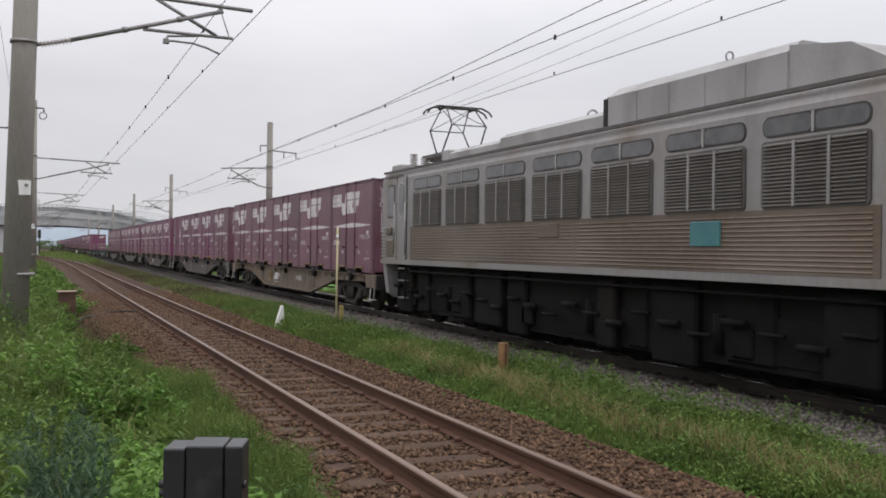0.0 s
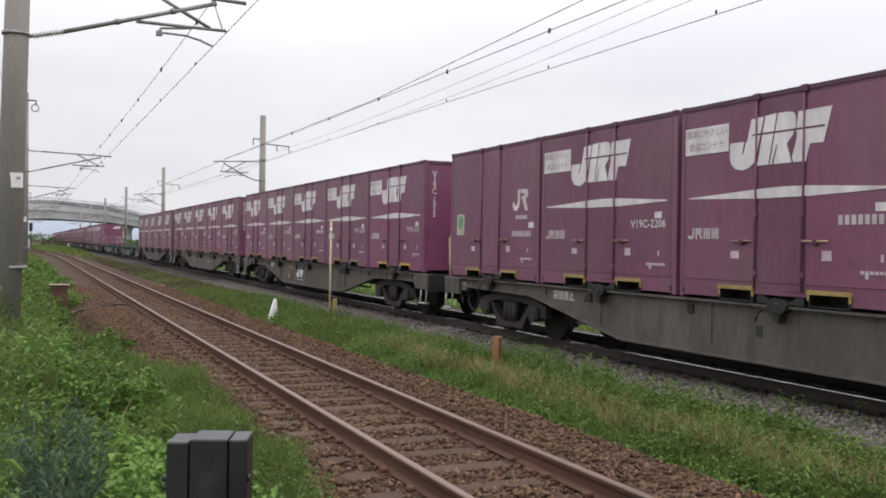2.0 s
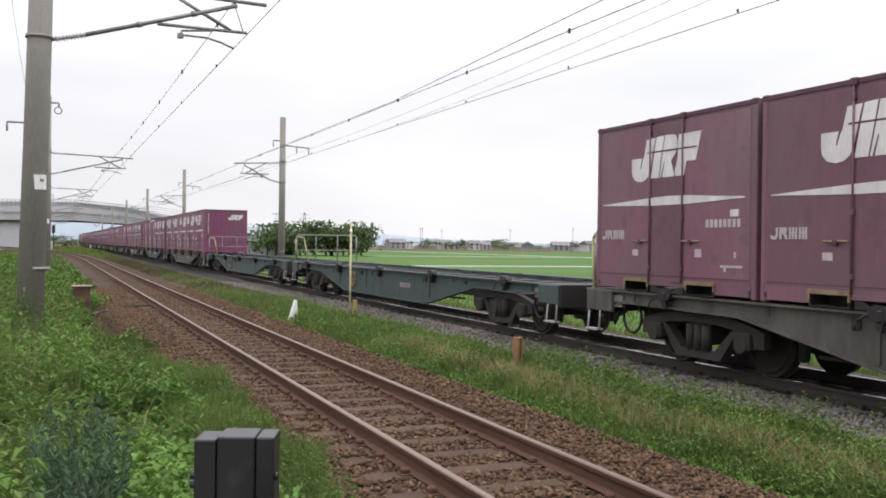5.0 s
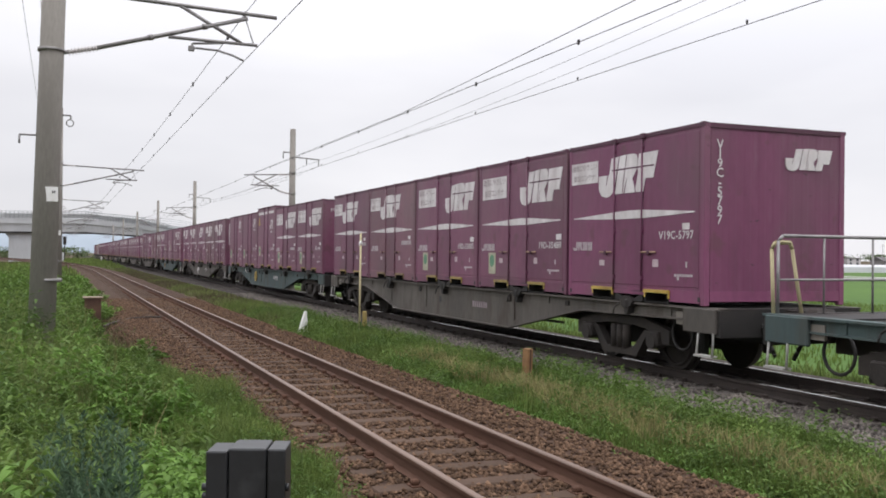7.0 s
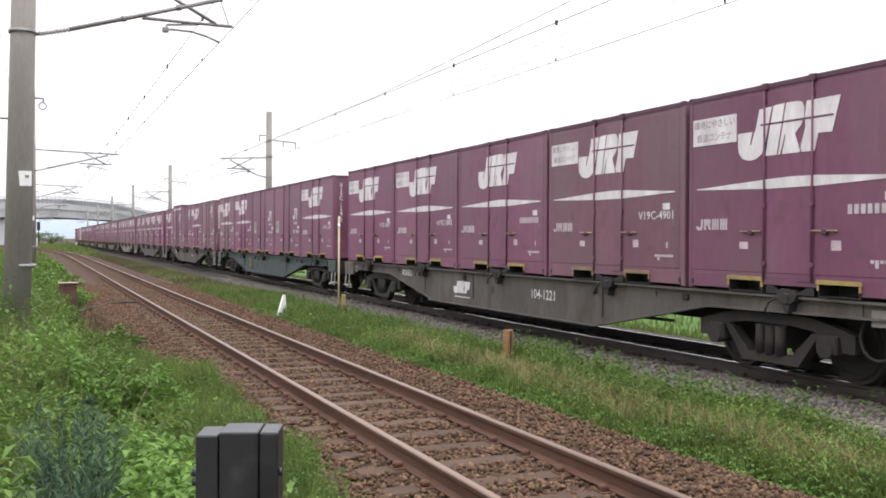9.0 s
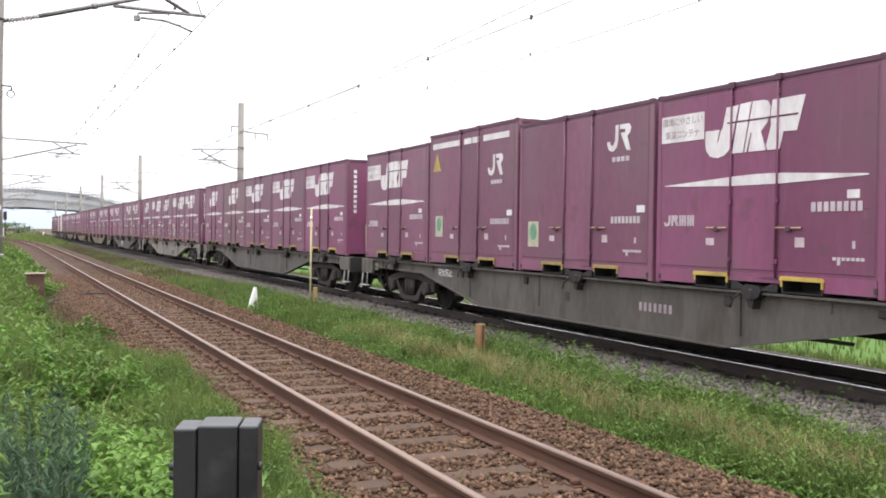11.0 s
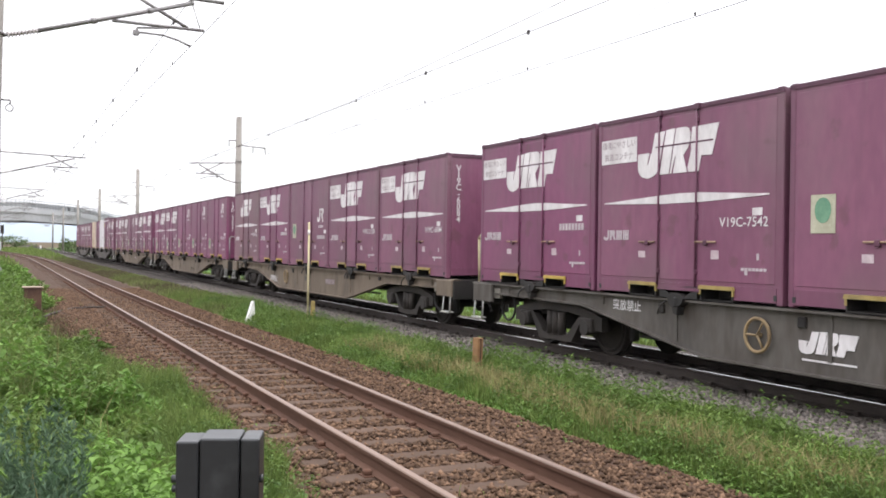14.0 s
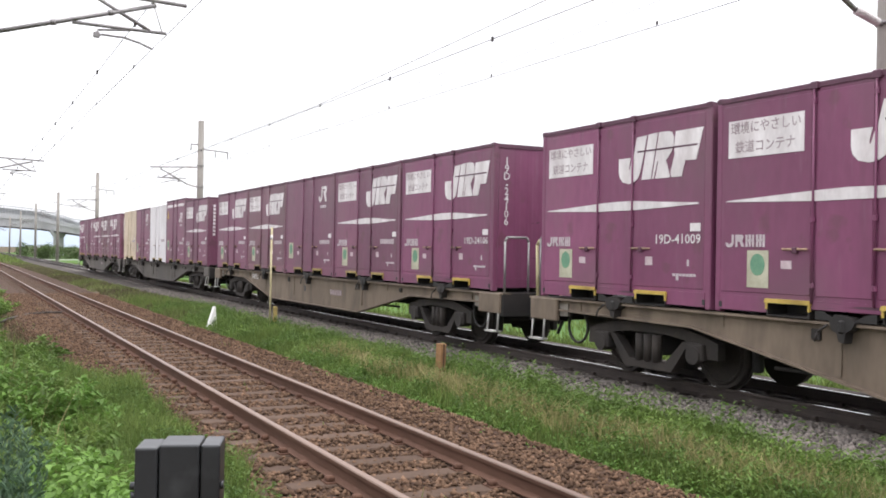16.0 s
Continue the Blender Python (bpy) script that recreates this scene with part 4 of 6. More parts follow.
# ---- locomotive ----
def soft_rect(u0, u1, v0, v1, r):
    """A rectangle with rounded corners."""
    out = []
    for cu, cv, a in ((u1 - r, v1 - r, 0), (u0 + r, v1 - r, 1), (u0 + r, v0 + r, 2), (u1 - r, v0 + r, 3)):
        out += [(cu + r * math.cos((a + k / 4) * math.pi / 2), cv + r * math.sin((a + k / 4) * math.pi / 2)) for k in range(5)]
    return out


def locomotive():
    """Body of 17.2 m with seven louvred bays; the rear end is at +8.6."""
    e = thing("electric_locomotive", "silver stainless electric locomotive with brown brake dust", "locomotive")
    B, R = 1.41, 8.6

    def body(bm):
        o = [(-B, 1.36), (-B, 3.34), (-B + 0.08, 3.52), (-B + 0.3, 3.60), (B - 0.3, 3.60), (B - 0.08, 3.52), (B, 3.34), (B, 1.36)]
        prism(bm, o, "y", -R + 0.25, R - 0.25)
        for s in (-1, 1):
            prism(bm, [(x * 0.985, z) for x, z in o], "y", *sorted((s * (R - 0.26), s * R)))
    shape("body", body, M["silver"], e)
    def gutter(bm):
        for s in (-1, 1):
            box(bm, s * B - 0.03, s * B + 0.03, -R + 0.2, R - 0.2, 3.50, 3.55)
    shape("gutter", gutter, M["louver"], e, "dark rain gutter")
    shape("sill", lambda bm: [box(bm, s * B - 0.025, s * B + 0.025, -R, R, 1.33, 1.43) for s in (-1, 1)], M["silver"], e)
    bays = [R - 2.18 - 1.885 * k for k in range(7)]
    # dusted lower side between the cabs
    shape("lower_side", lambda bm: box(bm, -B - 0.012, -B + 0.05, -R + 2.0, R - 2.0, 1.44, 2.19), M["silver_brown"], e, "brown dusted corrugated lower side")
    def ribs(bm):
        for k in range(12):
            z = 1.49 + 0.056 * k
            for a, b, tall in ((-R + 2.1, bays[4] + 0.4, 0.010), (bays[4] + 0.5, R - 2.1, 0.005)):
                prism(bm, [(-B - 0.012, z - 0.014), (-B - 0.012 - tall, z), (-B - 0.012, z + 0.014)], "y", a, b)
        rounded_box(bm, -B - 0.03, -B, bays[3] - 0.9, bays[3] - 0.2, 1.90, 2.14, 0.01, 1)
    shape("side_ribs", ribs, M["silver_brown"], e)
    bm = bmesh.new()
    prism(bm, [(0, 0.006), (-0.026, 0.0), (-0.026, 0.008), (0, 0.030)], "y", -1.54, -0.02)
    slat = finish(bm, "slat", M["slat"])
    for y in bays:
        def grille(bm):
            prism(bm, soft_rect(y - 1.58, y + 0.02, 2.19, 2.98, 0.06), "x", -B - 0.022, -B + 0.02)
        g = shape("louvre", grille, M["louver"], e, "dark louvred grille")
        for k in range(17):
            part("slat", slat, None, g, at=pose(-B - 0.022, y, 2.225 + 0.0435 * k))
        shape("louvre_post", lambda bm: [box(bm, -B - 0.05, -B - 0.02, y - d - 0.022, y - d + 0.022, 2.22, 2.96) for d in (0.52, 1.04)], M["silver"], g)
        fr = shape("window_frame", lambda bm: prism(bm, soft_rect(y - 1.58, y + 0.02, 3.02, 3.27, 0.115), "x", -B - 0.008, -B + 0.02), M["gasket"], e, "dark rubber window surround")
        for ya, yb in ((-1.555, -0.80), (-0.76, -0.005)):
            shape("pane", lambda bm: prism(bm, soft_rect(y + ya, y + yb, 3.045, 3.245, 0.085), "x", -B - 0.014, -B + 0.01), M["glass"], fr, "grey window pane")
        shape("window_bar", lambda bm: box(bm, -B - 0.024, -B, y - 0.80, y - 0.76, 3.03, 3.26), M["bright_strip"], fr, "bright window bar")
    for s in (-1, 1):
        y = s * (R - 0.70)
        w = shape("cab_window", lambda bm: prism(bm, soft_rect(y - 0.25, y + 0.25, 2.42, 3.22, 0.09), "x", -B - 0.008, -B + 0.02), M["gasket"], e, "cab side window with dark surround")
        shape("pane", lambda bm: prism(bm, soft_rect(y - 0.22, y + 0.22, 2.46, 3.18, 0.09), "x", -B - 0.013, -B + 0.01), M["glass"], w)
        yb = s * (R - 0.62)
        lamp = shape("side_box", lambda bm: rounded_box(bm, -B - 0.05, -B, yb - 0.17, yb + 0.17, 2.02, 2.20, 0.015, 1), M["silver_brown"], e, "small square lamp box on the cab side")
        shape("lens", lambda bm: tube(bm, (-B - 0.058, yb, 2.11), (-B - 0.045, yb, 2.11), 0.06, 14), M["louver"], lamp)
        shape("hatch", lambda bm: rounded_box(bm, -B - 0.016, -B + 0.01, yb - 0.24, yb + 0.24, 1.50, 1.90, 0.012, 1), M["silver_brown"], e, "square hatch low on the cab side")
        for k in range(9):
            shape("corner_rib", lambda bm: box(bm, -B - 0.014, -B + 0.01, *sorted((s * (R - 0.03), s * (R - 0.30))), 1.50 + 0.085 * k, 1.53 + 0.085 * k), M["bright_strip"], e)
        y = s * (R - 1.42)
        d = shape("cab_door", lambda bm: prism(bm, soft_rect(y - 0.30, y + 0.30, 1.44, 3.36, 0.10), "x", -B - 0.014, -B + 0.02), M["silver"], e, "stainless cab door")
        rim = shape("door_window", lambda bm: prism(bm, soft_rect(y - 0.20, y + 0.20, 2.42, 3.26, 0.16), "x", -B - 0.022, -B), M["bright_strip"], d, "bright rounded window rim")
        shape("pane", lambda bm: prism(bm, soft_rect(y - 0.155, y + 0.155, 2.47, 3.21, 0.13), "x", -B - 0.028, -B), M["glass"], rim)
        for k in (-0.36, 0.36):
            shape("door_rail", lambda bm: pipe(bm, [(-B, y + k, 1.52), (-B - 0.06, y + k, 1.56), (-B - 0.06, y + k, 2.75), (-B, y + k, 2.80)], 0.016, 6), M["bright_strip"], d, "bright upright grab rail")
        for k in (-0.32, 0.32):
            shape("gap", lambda bm: box(bm, -B - 0.012, -B, y + k - 0.012, y + k + 0.012, 1.44, 3.38), M["under"], d)
        shape("drip_rail", lambda bm: box(bm, -B - 0.03, -B, min(y, s * R) - 0.05, max(y, s * R) + 0.05, 3.40, 3.425), M["louver"], e)
        shape("headlamp", lambda bm: rounded_box(bm, -1.1, -0.75, *sorted((s * (R - 0.02), s * (R + 0.05))), 1.9, 2.2, 0.02, 1), M["louver"], e)
        shape("end_window", lambda bm: [rounded_box(bm, x, x + 0.95, *sorted((s * (R - 0.02), s * (R + 0.01))), 2.5, 3.2, 0.009, 1) for x in (-1.15, 0.2)], M["glass"], e)
        def pilot(bm):
            prism(bm, [(-1.38, 1.36), (1.38, 1.36), (1.28, 0.62), (1.1, 0.5), (-1.1, 0.5), (-1.28, 0.62)], "y", *sorted((s * (R - 0.26), s * (R - 0.03))))
        shape("pilot", pilot, M["roof_grey"], e, "grey end skirt")
        shape("coupler", lambda bm: rounded_box(bm, -0.18, 0.18, *sorted((s * R, s * (R + 0.68))), 0.72, 1.02, 0.04, 1), M["bogie"], e)
        yc = s * (R - 1.42)
        st = shape("step", lambda bm: pipe(bm, [(-1.38, yc - 0.2, 1.3), (-1.38, yc - 0.2, 0.55), (-1.38, yc + 0.2, 0.55), (-1.38, yc + 0.2, 1.3)], 0.018, 6), M["loco_under"], e, "black hanging cab step")
        for z in (0.54, 0.94, 1.22):
            shape("tread", lambda bm: box(bm, -1.42, -1.2, yc - 0.2, yc + 0.2, z, z + 0.03), M["galv"], st, "worn bright tread")
    shape("badge", lambda bm: rounded_box(bm, -B - 0.035, -B, bays[5] - 0.85 - 0.3, bays[5] - 0.85 + 0.3, 1.76, 2.08, 0.01, 1), M["badge"], e, "turquoise and violet plate")

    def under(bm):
        # box and cases reach low and near black to fill in the shade
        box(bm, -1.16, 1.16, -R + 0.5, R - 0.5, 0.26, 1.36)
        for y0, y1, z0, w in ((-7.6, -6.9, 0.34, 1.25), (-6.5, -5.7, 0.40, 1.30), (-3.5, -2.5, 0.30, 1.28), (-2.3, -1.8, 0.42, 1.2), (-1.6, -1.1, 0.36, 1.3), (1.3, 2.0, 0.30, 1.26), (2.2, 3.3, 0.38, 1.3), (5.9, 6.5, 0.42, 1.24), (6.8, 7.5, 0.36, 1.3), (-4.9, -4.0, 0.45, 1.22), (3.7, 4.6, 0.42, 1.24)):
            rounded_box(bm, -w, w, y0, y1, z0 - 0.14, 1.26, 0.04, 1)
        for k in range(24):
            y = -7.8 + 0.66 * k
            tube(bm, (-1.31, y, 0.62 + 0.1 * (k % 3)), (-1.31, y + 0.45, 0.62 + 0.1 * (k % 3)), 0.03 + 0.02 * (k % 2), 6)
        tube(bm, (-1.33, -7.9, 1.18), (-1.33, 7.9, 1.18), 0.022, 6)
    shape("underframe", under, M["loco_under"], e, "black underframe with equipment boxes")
    for y in (-5.6, 0.0, 5.6):
        bg = thing("bogie", "", "", at=pose(0, y, 0))
        bg.parent = e
        for s in (-1, 1):
            def side(bm):
                prism(bm, [(-1.9, 0.42), (-1.9, 0.78), (-0.8, 0.92), (0.8, 0.92), (1.9, 0.78), (1.9, 0.42), (0.8, 0.36), (-0.8, 0.36)], "x", s * 1.12 - 0.06, s * 1.12 + 0.06)
                for k in (-1.25, 1.25):
                    rounded_box(bm, s * 1.1 - 0.16, s * 1.1 + 0.16, k - 0.2, k + 0.2, 0.38, 0.76, 0.03, 1)
                    tube(bm, (s * 1.16, k + 0.5, 0.4), (s * 1.16, k + 0.5, 0.9), 0.10, 10)
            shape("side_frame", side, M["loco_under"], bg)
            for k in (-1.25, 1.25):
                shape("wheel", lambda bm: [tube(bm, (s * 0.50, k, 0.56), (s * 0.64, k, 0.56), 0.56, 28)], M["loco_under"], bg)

    def roof(bm):
        prism(bm, [(-0.95, 3.58), (-0.95, 4.12), (-0.72, 4.28), (0.72, 4.28), (0.95, 4.12), (0.95, 3.58)], "y", -4.75, -0.8)
        prism(bm, [(-6.3, 3.58), (-6.25, 3.78), (-5.7, 4.06), (-4.75, 4.20), (-4.75, 3.58)], "x", -0.92, 0.92)
        for y in (-1.6, -2.4, -3.2, -4.0):
            box(bm, -0.962, -0.9, y - 0.015, y + 0.015, 3.62, 4.10)
        ring(bm, (-0.7, -3.4, 4.33), (0, 1, 0.2), 0.06, 0.014, 12)
    shape("roof_box", roof, M["roof_grey"], e, "grey roof equipment box")
    # solid dark plate in place of the shade inside the vent
    shape("roof_vent", lambda bm: box(bm, -0.97, -0.4, -0.82, -0.72, 3.66, 4.10), M["under"], e, "dark plate standing in for a vent opening")
    def low(bm):
        for ya, yb, z in ((-0.7, 3.0, 3.96), (2.99, 5.5, 3.88)):
            prism(bm, [(-0.95, 3.58), (-0.95, z - 0.10), (-0.78, z), (0.78, z), (0.95, z - 0.10), (0.95, 3.58)], "y", ya, yb)
        rounded_box(bm, -0.75, -0.3, 6.02, 6.40, 3.58, 3.95, 0.03, 1)
        rounded_box(bm, -1.2, -0.7, 7.95, 8.5, 3.55, 3.74, 0.03, 1)
        ring(bm, (-0.6, 0.2, 3.98), (0, 1, 0.2), 0.10, 0.02, 12)
    shape("roof_hatch", low, M["roof_grey"], e, "grey low roof hatch")
    PY = 7.22
    p = thing("pantograph", "", "", at=pose(0, PY, 0))
    p.parent = e
    def base(bm):
        for s in (-1, 1):
            box(bm, s * 0.55 - 0.04, s * 0.55 + 0.04, -0.8, 0.8, 3.88, 3.96)
            box(bm, -0.6, 0.6, s * 0.7 - 0.04, s * 0.7 + 0.04, 3.88, 3.96)
        prism(bm, [(-1.0, 3.97), (1.0, 3.97), (0.72, 3.82), (-0.72, 3.82)], "x", -0.42, 0.42)
    shape("base", base, M["louver"], p)
    for x in (-0.55, 0.55):
        for y in (-0.65, 0.65):
            def stack(bm):
                tube(bm, (x, y, 3.58), (x, y, 3.9), 0.045, 8)
                for k in range(6):
                    tube(bm, (x, y, 3.60 + 0.055 * k), (x, y, 3.625 + 0.055 * k), 0.125, 12)
            shape("insulator", stack, M["porcelain"], p, "ribbed porcelain insulator")
    def arms(bm):
        for x in (-0.55, 0.55):
            for s in (-1, 1):
                tube(bm, (x * 0.85, s * 0.15, 3.96), (x * 0.8, s * 0.66, 4.58), 0.020, 6)
                tube(bm, (x * 0.8, s * 0.66, 4.58), (x * 0.65, s * 0.16, 5.06), 0.016, 6)
        for s in (-1, 1):
            tube(bm, (-0.44, s * 0.66, 4.58), (0.44, s * 0.66, 4.58), 0.013, 6)
            tube(bm, (-0.44, s * 0.66, 4.58), (0.36, s * 0.16, 5.06), 0.008, 5)
            tube(bm, (0.44, s * 0.66, 4.58), (-0.36, s * 0.16, 5.06), 0.008, 5)
    shape("arm", arms, M["under"], p, "thin dark diamond arms")
    def bow(bm):
        for s in (-1, 1):
            pipe(bm, [(-0.84, s * 0.14, 4.90), (-0.76, s * 0.14, 5.0), (-0.58, s * 0.14, 5.08), (0.58, s * 0.14, 5.08), (0.76, s * 0.14, 5.0), (0.84, s * 0.14, 4.90)], 0.022, 6)
        for x in (-0.4, 0.4):
            tube(bm, (x, -0.2, 5.05), (x, 0.2, 5.05), 0.03, 6)
    shape("collector_head", bow, M["under"], p)
    shape("lightning_arrester", lambda bm: [tube(bm, (-0.85, 7.90, 3.56), (-0.85, 7.90, 4.0), 0.05, 8)] + [tube(bm, (-0.85, 7.90, 3.60 + 0.06 * k), (-0.85, 7.90, 3.63 + 0.06 * k), 0.10, 12) for k in range(7)], M["porcelain"], e, "ribbed grey insulator")
    return e

# ---- the train ----
SPEED, FIRST = 22.3, 24.55       # metres a second; where the first wagon's load begins at the start
PITCH = 20.4
LOADS = ("panel panel panel panel panel", "panel panel panel panel low", "panel panel panel panel panel", "panel panel panel panel panel",
         "logo logo logo logo logo", "", "", "panel spaced spaced panel panel", "spaced spaced tall plain plain", "panel panel logo panel panel",
         "panel low low panel panel", "plain panel plain tall panel", "panel panel panel logo logo", "panel spaced logo spaced logo",
         "panel panel low panel panel", "panel panel low panel logo", "plain plain plain spaced spaced", "spaced spaced plain spaced spaced",
         "spaced tall white plain cream", "panel panel panel plain panel")
PAINT = ("frame_tan", "frame_brown", "frame_brown", "frame_brown", "frame_brown", "frame_green", "frame_green", "frame_brown", "frame_green", "frame_brown",
         "frame_green", "frame_brown", "frame_brown", "frame_pale", "frame_brown", "frame_tan", "frame_tan", "frame_tan", "frame_brown", "frame_brown")
NUMBERS = {(15, 4): "V19B-5673", (8, 3): "19D-90154", (8, 4): "19D-47809", (10, 0): "V19C-1270", (9, 4): "V19C-5477", (13, 4): "V19B-5353", (16, 2): "19D-51060", (1, 0): "V19C-810", (2, 0): "V19C-515", (2, 1): "V19C-2302", (3, 0): "V19C-1073", (7, 0): "V19C-5797", (7, 1): "19D-35489", (8, 2): "20D-1584",
           (9, 1): "V19C-4901", (10, 1): "V19C-8689", (10, 2): "V19C-8975", (3, 3): "V19C-775", (0, 2): "V19C-3120", (2, 3): "V19C-4417", (7, 2): "19D-33003", (8, 0): "19G-4440", (9, 3): "V19C-3995", (14, 3): "V19C-7542", (1, 3): "V19C-2206", (3, 4): "V19C-5281", (14, 0): "V19C-7798", (15, 0): "V19C-6084",
           (15, 1): "V19C-3158", (16, 0): "19D-43217", (16, 4): "19D-41009", (17, 0): "19D-24106", (13, 0): "V19C-4661", (0, 0): "V19C-1173",
           (13, 3): "19D-23989", (16, 1): "19G-19205"}
WAGON_NUMBERS = {0: "106-425", 8: "104-1950", 9: "104-1221"}
WAGON_LABEL = {"frame_tan": "tan dusted container wagon with deep side sills", "frame_brown": "dirty grey-brown container wagon with deep side sills",
               "frame_green": "dirty teal container wagon with deep side sills", "frame_pale": "pale grey container wagon with deep side sills"}
moving = []                      # the train's things, and how far behind the line's origin each starts


def build_train():
    kinds = {}

    def paint_of(k, slot, kind):
        if k in (0, 4):
            return "purple_faded"
        if k == 16:
            return "purple_fresh"
        return ("purple", "purple_fresh", "purple", "purple_faded", "purple")[(3 * k + 2 * slot + k * slot) % 5]
    for k, loads in enumerate(LOADS):
        for slot, kind in enumerate(loads.split()):
            key = (kind, paint_of(k, slot, kind))
            if key not in kinds:
                kinds[key] = container(*key)
    wagons = {p: wagon(M[p], WAGON_LABEL[p]) for p in dict.fromkeys(PAINT)}
    used = set()

    def take(source, key):
        if key not in used:
            used.add(key)
            return source
        return copy_thing(source, Matrix.Identity(4))
    plan = []
    for k, loads in enumerate(LOADS):
        front = FIRST + PITCH * k
        for slot, kind in enumerate(loads.split()):
            key = (kind, paint_of(k, slot, kind))
            plan.append((kinds[key], key, front + 3.8 * slot + LEN / 2, k, slot))
    # bare copies first, so that the numbers of one do not go with the next
    made = [(take(src, kind), y, k, slot) for src, kind, y, k, slot in plan]
    for ob, y, k, slot in made:
        number_on(ob, NUMBERS.get((k, slot)), slot == 0, k in (4, 8))
        moving.append((ob, FAR, y, 1.022))
    trucks = [(take(wagons[p], p), FIRST + PITCH * k + 9.46, k) for k, p in enumerate(PAINT)]
    for ob, y, k in trucks:
        if k in WAGON_NUMBERS:
            me = writing(WAGON_NUMBERS[k], 0.24)
            me.materials.append(M["white"])
            part("number", me, None, ob, at=Matrix.Translation((-1.15, -1.62, 0.68)) @ ON_SIDE)
        elif k % 2:
            tagged(shape("number_mark", lambda bm: [box(bm, -1.15, -1.13, -1.55 - 0.11 * j, -1.49 - 0.11 * j, 0.60, 0.72) for j in range(7)], M["panel_grey"], ob), kind="stuff")
        if k in (13, 16):
            for a, b in ((-1.75, -1.52), (-2.2, -2.05)):
                shape("square_mark", lambda bm: [box(bm, -1.150, -1.13, *r) for r in ((a, b, 0.36, 0.375), (a, b, 0.535, 0.55), (a, a + 0.018, 0.375, 0.535), (b - 0.018, b, 0.375, 0.535))], M["ink"], ob, "black square outline")
        if k in (0, 2, 9, 14):
            def sill_emblem(bm):
                start = {0: 1.98, 2: 1.70, 14: 1.75}.get(k, 2.25)
                for o in EMBLEM:
                    prism(bm, [(start - 0.5 * (u - 0.98), 0.78 - 0.42 * (2.235 - z)) for u, z in o], "x", -1.152, -1.13)
                prism(bm, [(start - 0.05, 0.44), (start - 0.8, 0.44), (start - 0.8, 0.46), (start - 0.05, 0.46)], "x", -1.152, -1.13)
            shape("sill_emblem", sill_emblem, M["white"], ob, "white slanted block emblem")
        if k in (1, 2, 8, 9, 11, 14, 15, 17):
            me = writing("突放禁止", 0.23 if k == 15 else 0.17)
            me.materials.append(M["white"])
            part("warning_writing", me, None, ob, at=Matrix.Translation((-1.163, 3.9, 0.54) if k == 15 else (-1.15, 5.0, 0.84)) @ ON_SIDE)
        if k in (11, 13, 14, 16, 17):
            shape("grab_hoop", lambda bm: pipe(bm, [(-1.14, -9.72, 1.0), (-1.14, -9.72, 1.86), (-1.10, -9.72, 1.93), (-0.72, -9.72, 1.93), (-0.68, -9.72, 1.86), (-0.68, -9.72, 1.0)], 0.02, 6), M["galv"], ob, "grey grab hoop")
        if k in (0, 2, 5, 6, 8, 10, 14, 15):
            hand_wheel(ob, k == 8)
        if not LOADS[k]:
            tagged(ob, "empty dirty teal container wagon with deep side sills")
        moving.append((ob, FAR, y, 0.0))
    moving.append((locomotive(), FAR, FIRST - 1.24 - 8.6, 0.0))


# how far the train runs before (-) or behind an even pace, in metres
DRIFT = [(0, -0.7), (0.5, -0.05), (1, -0.85), (1.5, -0.15), (2, -0.85), (2.5, -0.1), (3, -0.82), (3.5, 0.3), (4, -0.3), (4.6, -0.2), (5.2, -0.1), (5.8, 0.0), (6.5, 0.15), (7, -0.27), (7.5, 0.42), (8, -0.7), (8.5, 0.0),
         (9, -0.3), (9.5, 0.5), (10, -0.74), (10.6, -0.4), (11.2, -0.2), (11.8, 0.0), (12.5, 0.12), (13, -0.66), (13.5, 0.0), (14, -0.76), (14.5, -0.08), (15, -0.76), (15.5, 0.26), (16, -0.24)]


def motions():
    rows = sorted(DRIFT + [(1 / 30, DRIFT[0][1] + 0.04), (16 - 1 / 30, DRIFT[-1][1] + 0.03)])
    for ob, x, y, z in moving:
        walk(ob, [(t, pose(x, y - SPEED * t + d, z)) for t, d in rows])

# ---- masts and wires ----
def insulator(bm, a, b, r, n):
    """A turned porcelain rod with n sheds."""
    prof = [(0, r * 0.45)]
    for k in range(n):
        prof += [((k + 0.2) / n, r * 0.45), ((k + 0.25) / n, r), ((k + 0.6) / n, r * 0.7), ((k + 0.66) / n, r * 0.45)]
    lathe(bm, a, b, prof + [(1, r * 0.45)], 12)


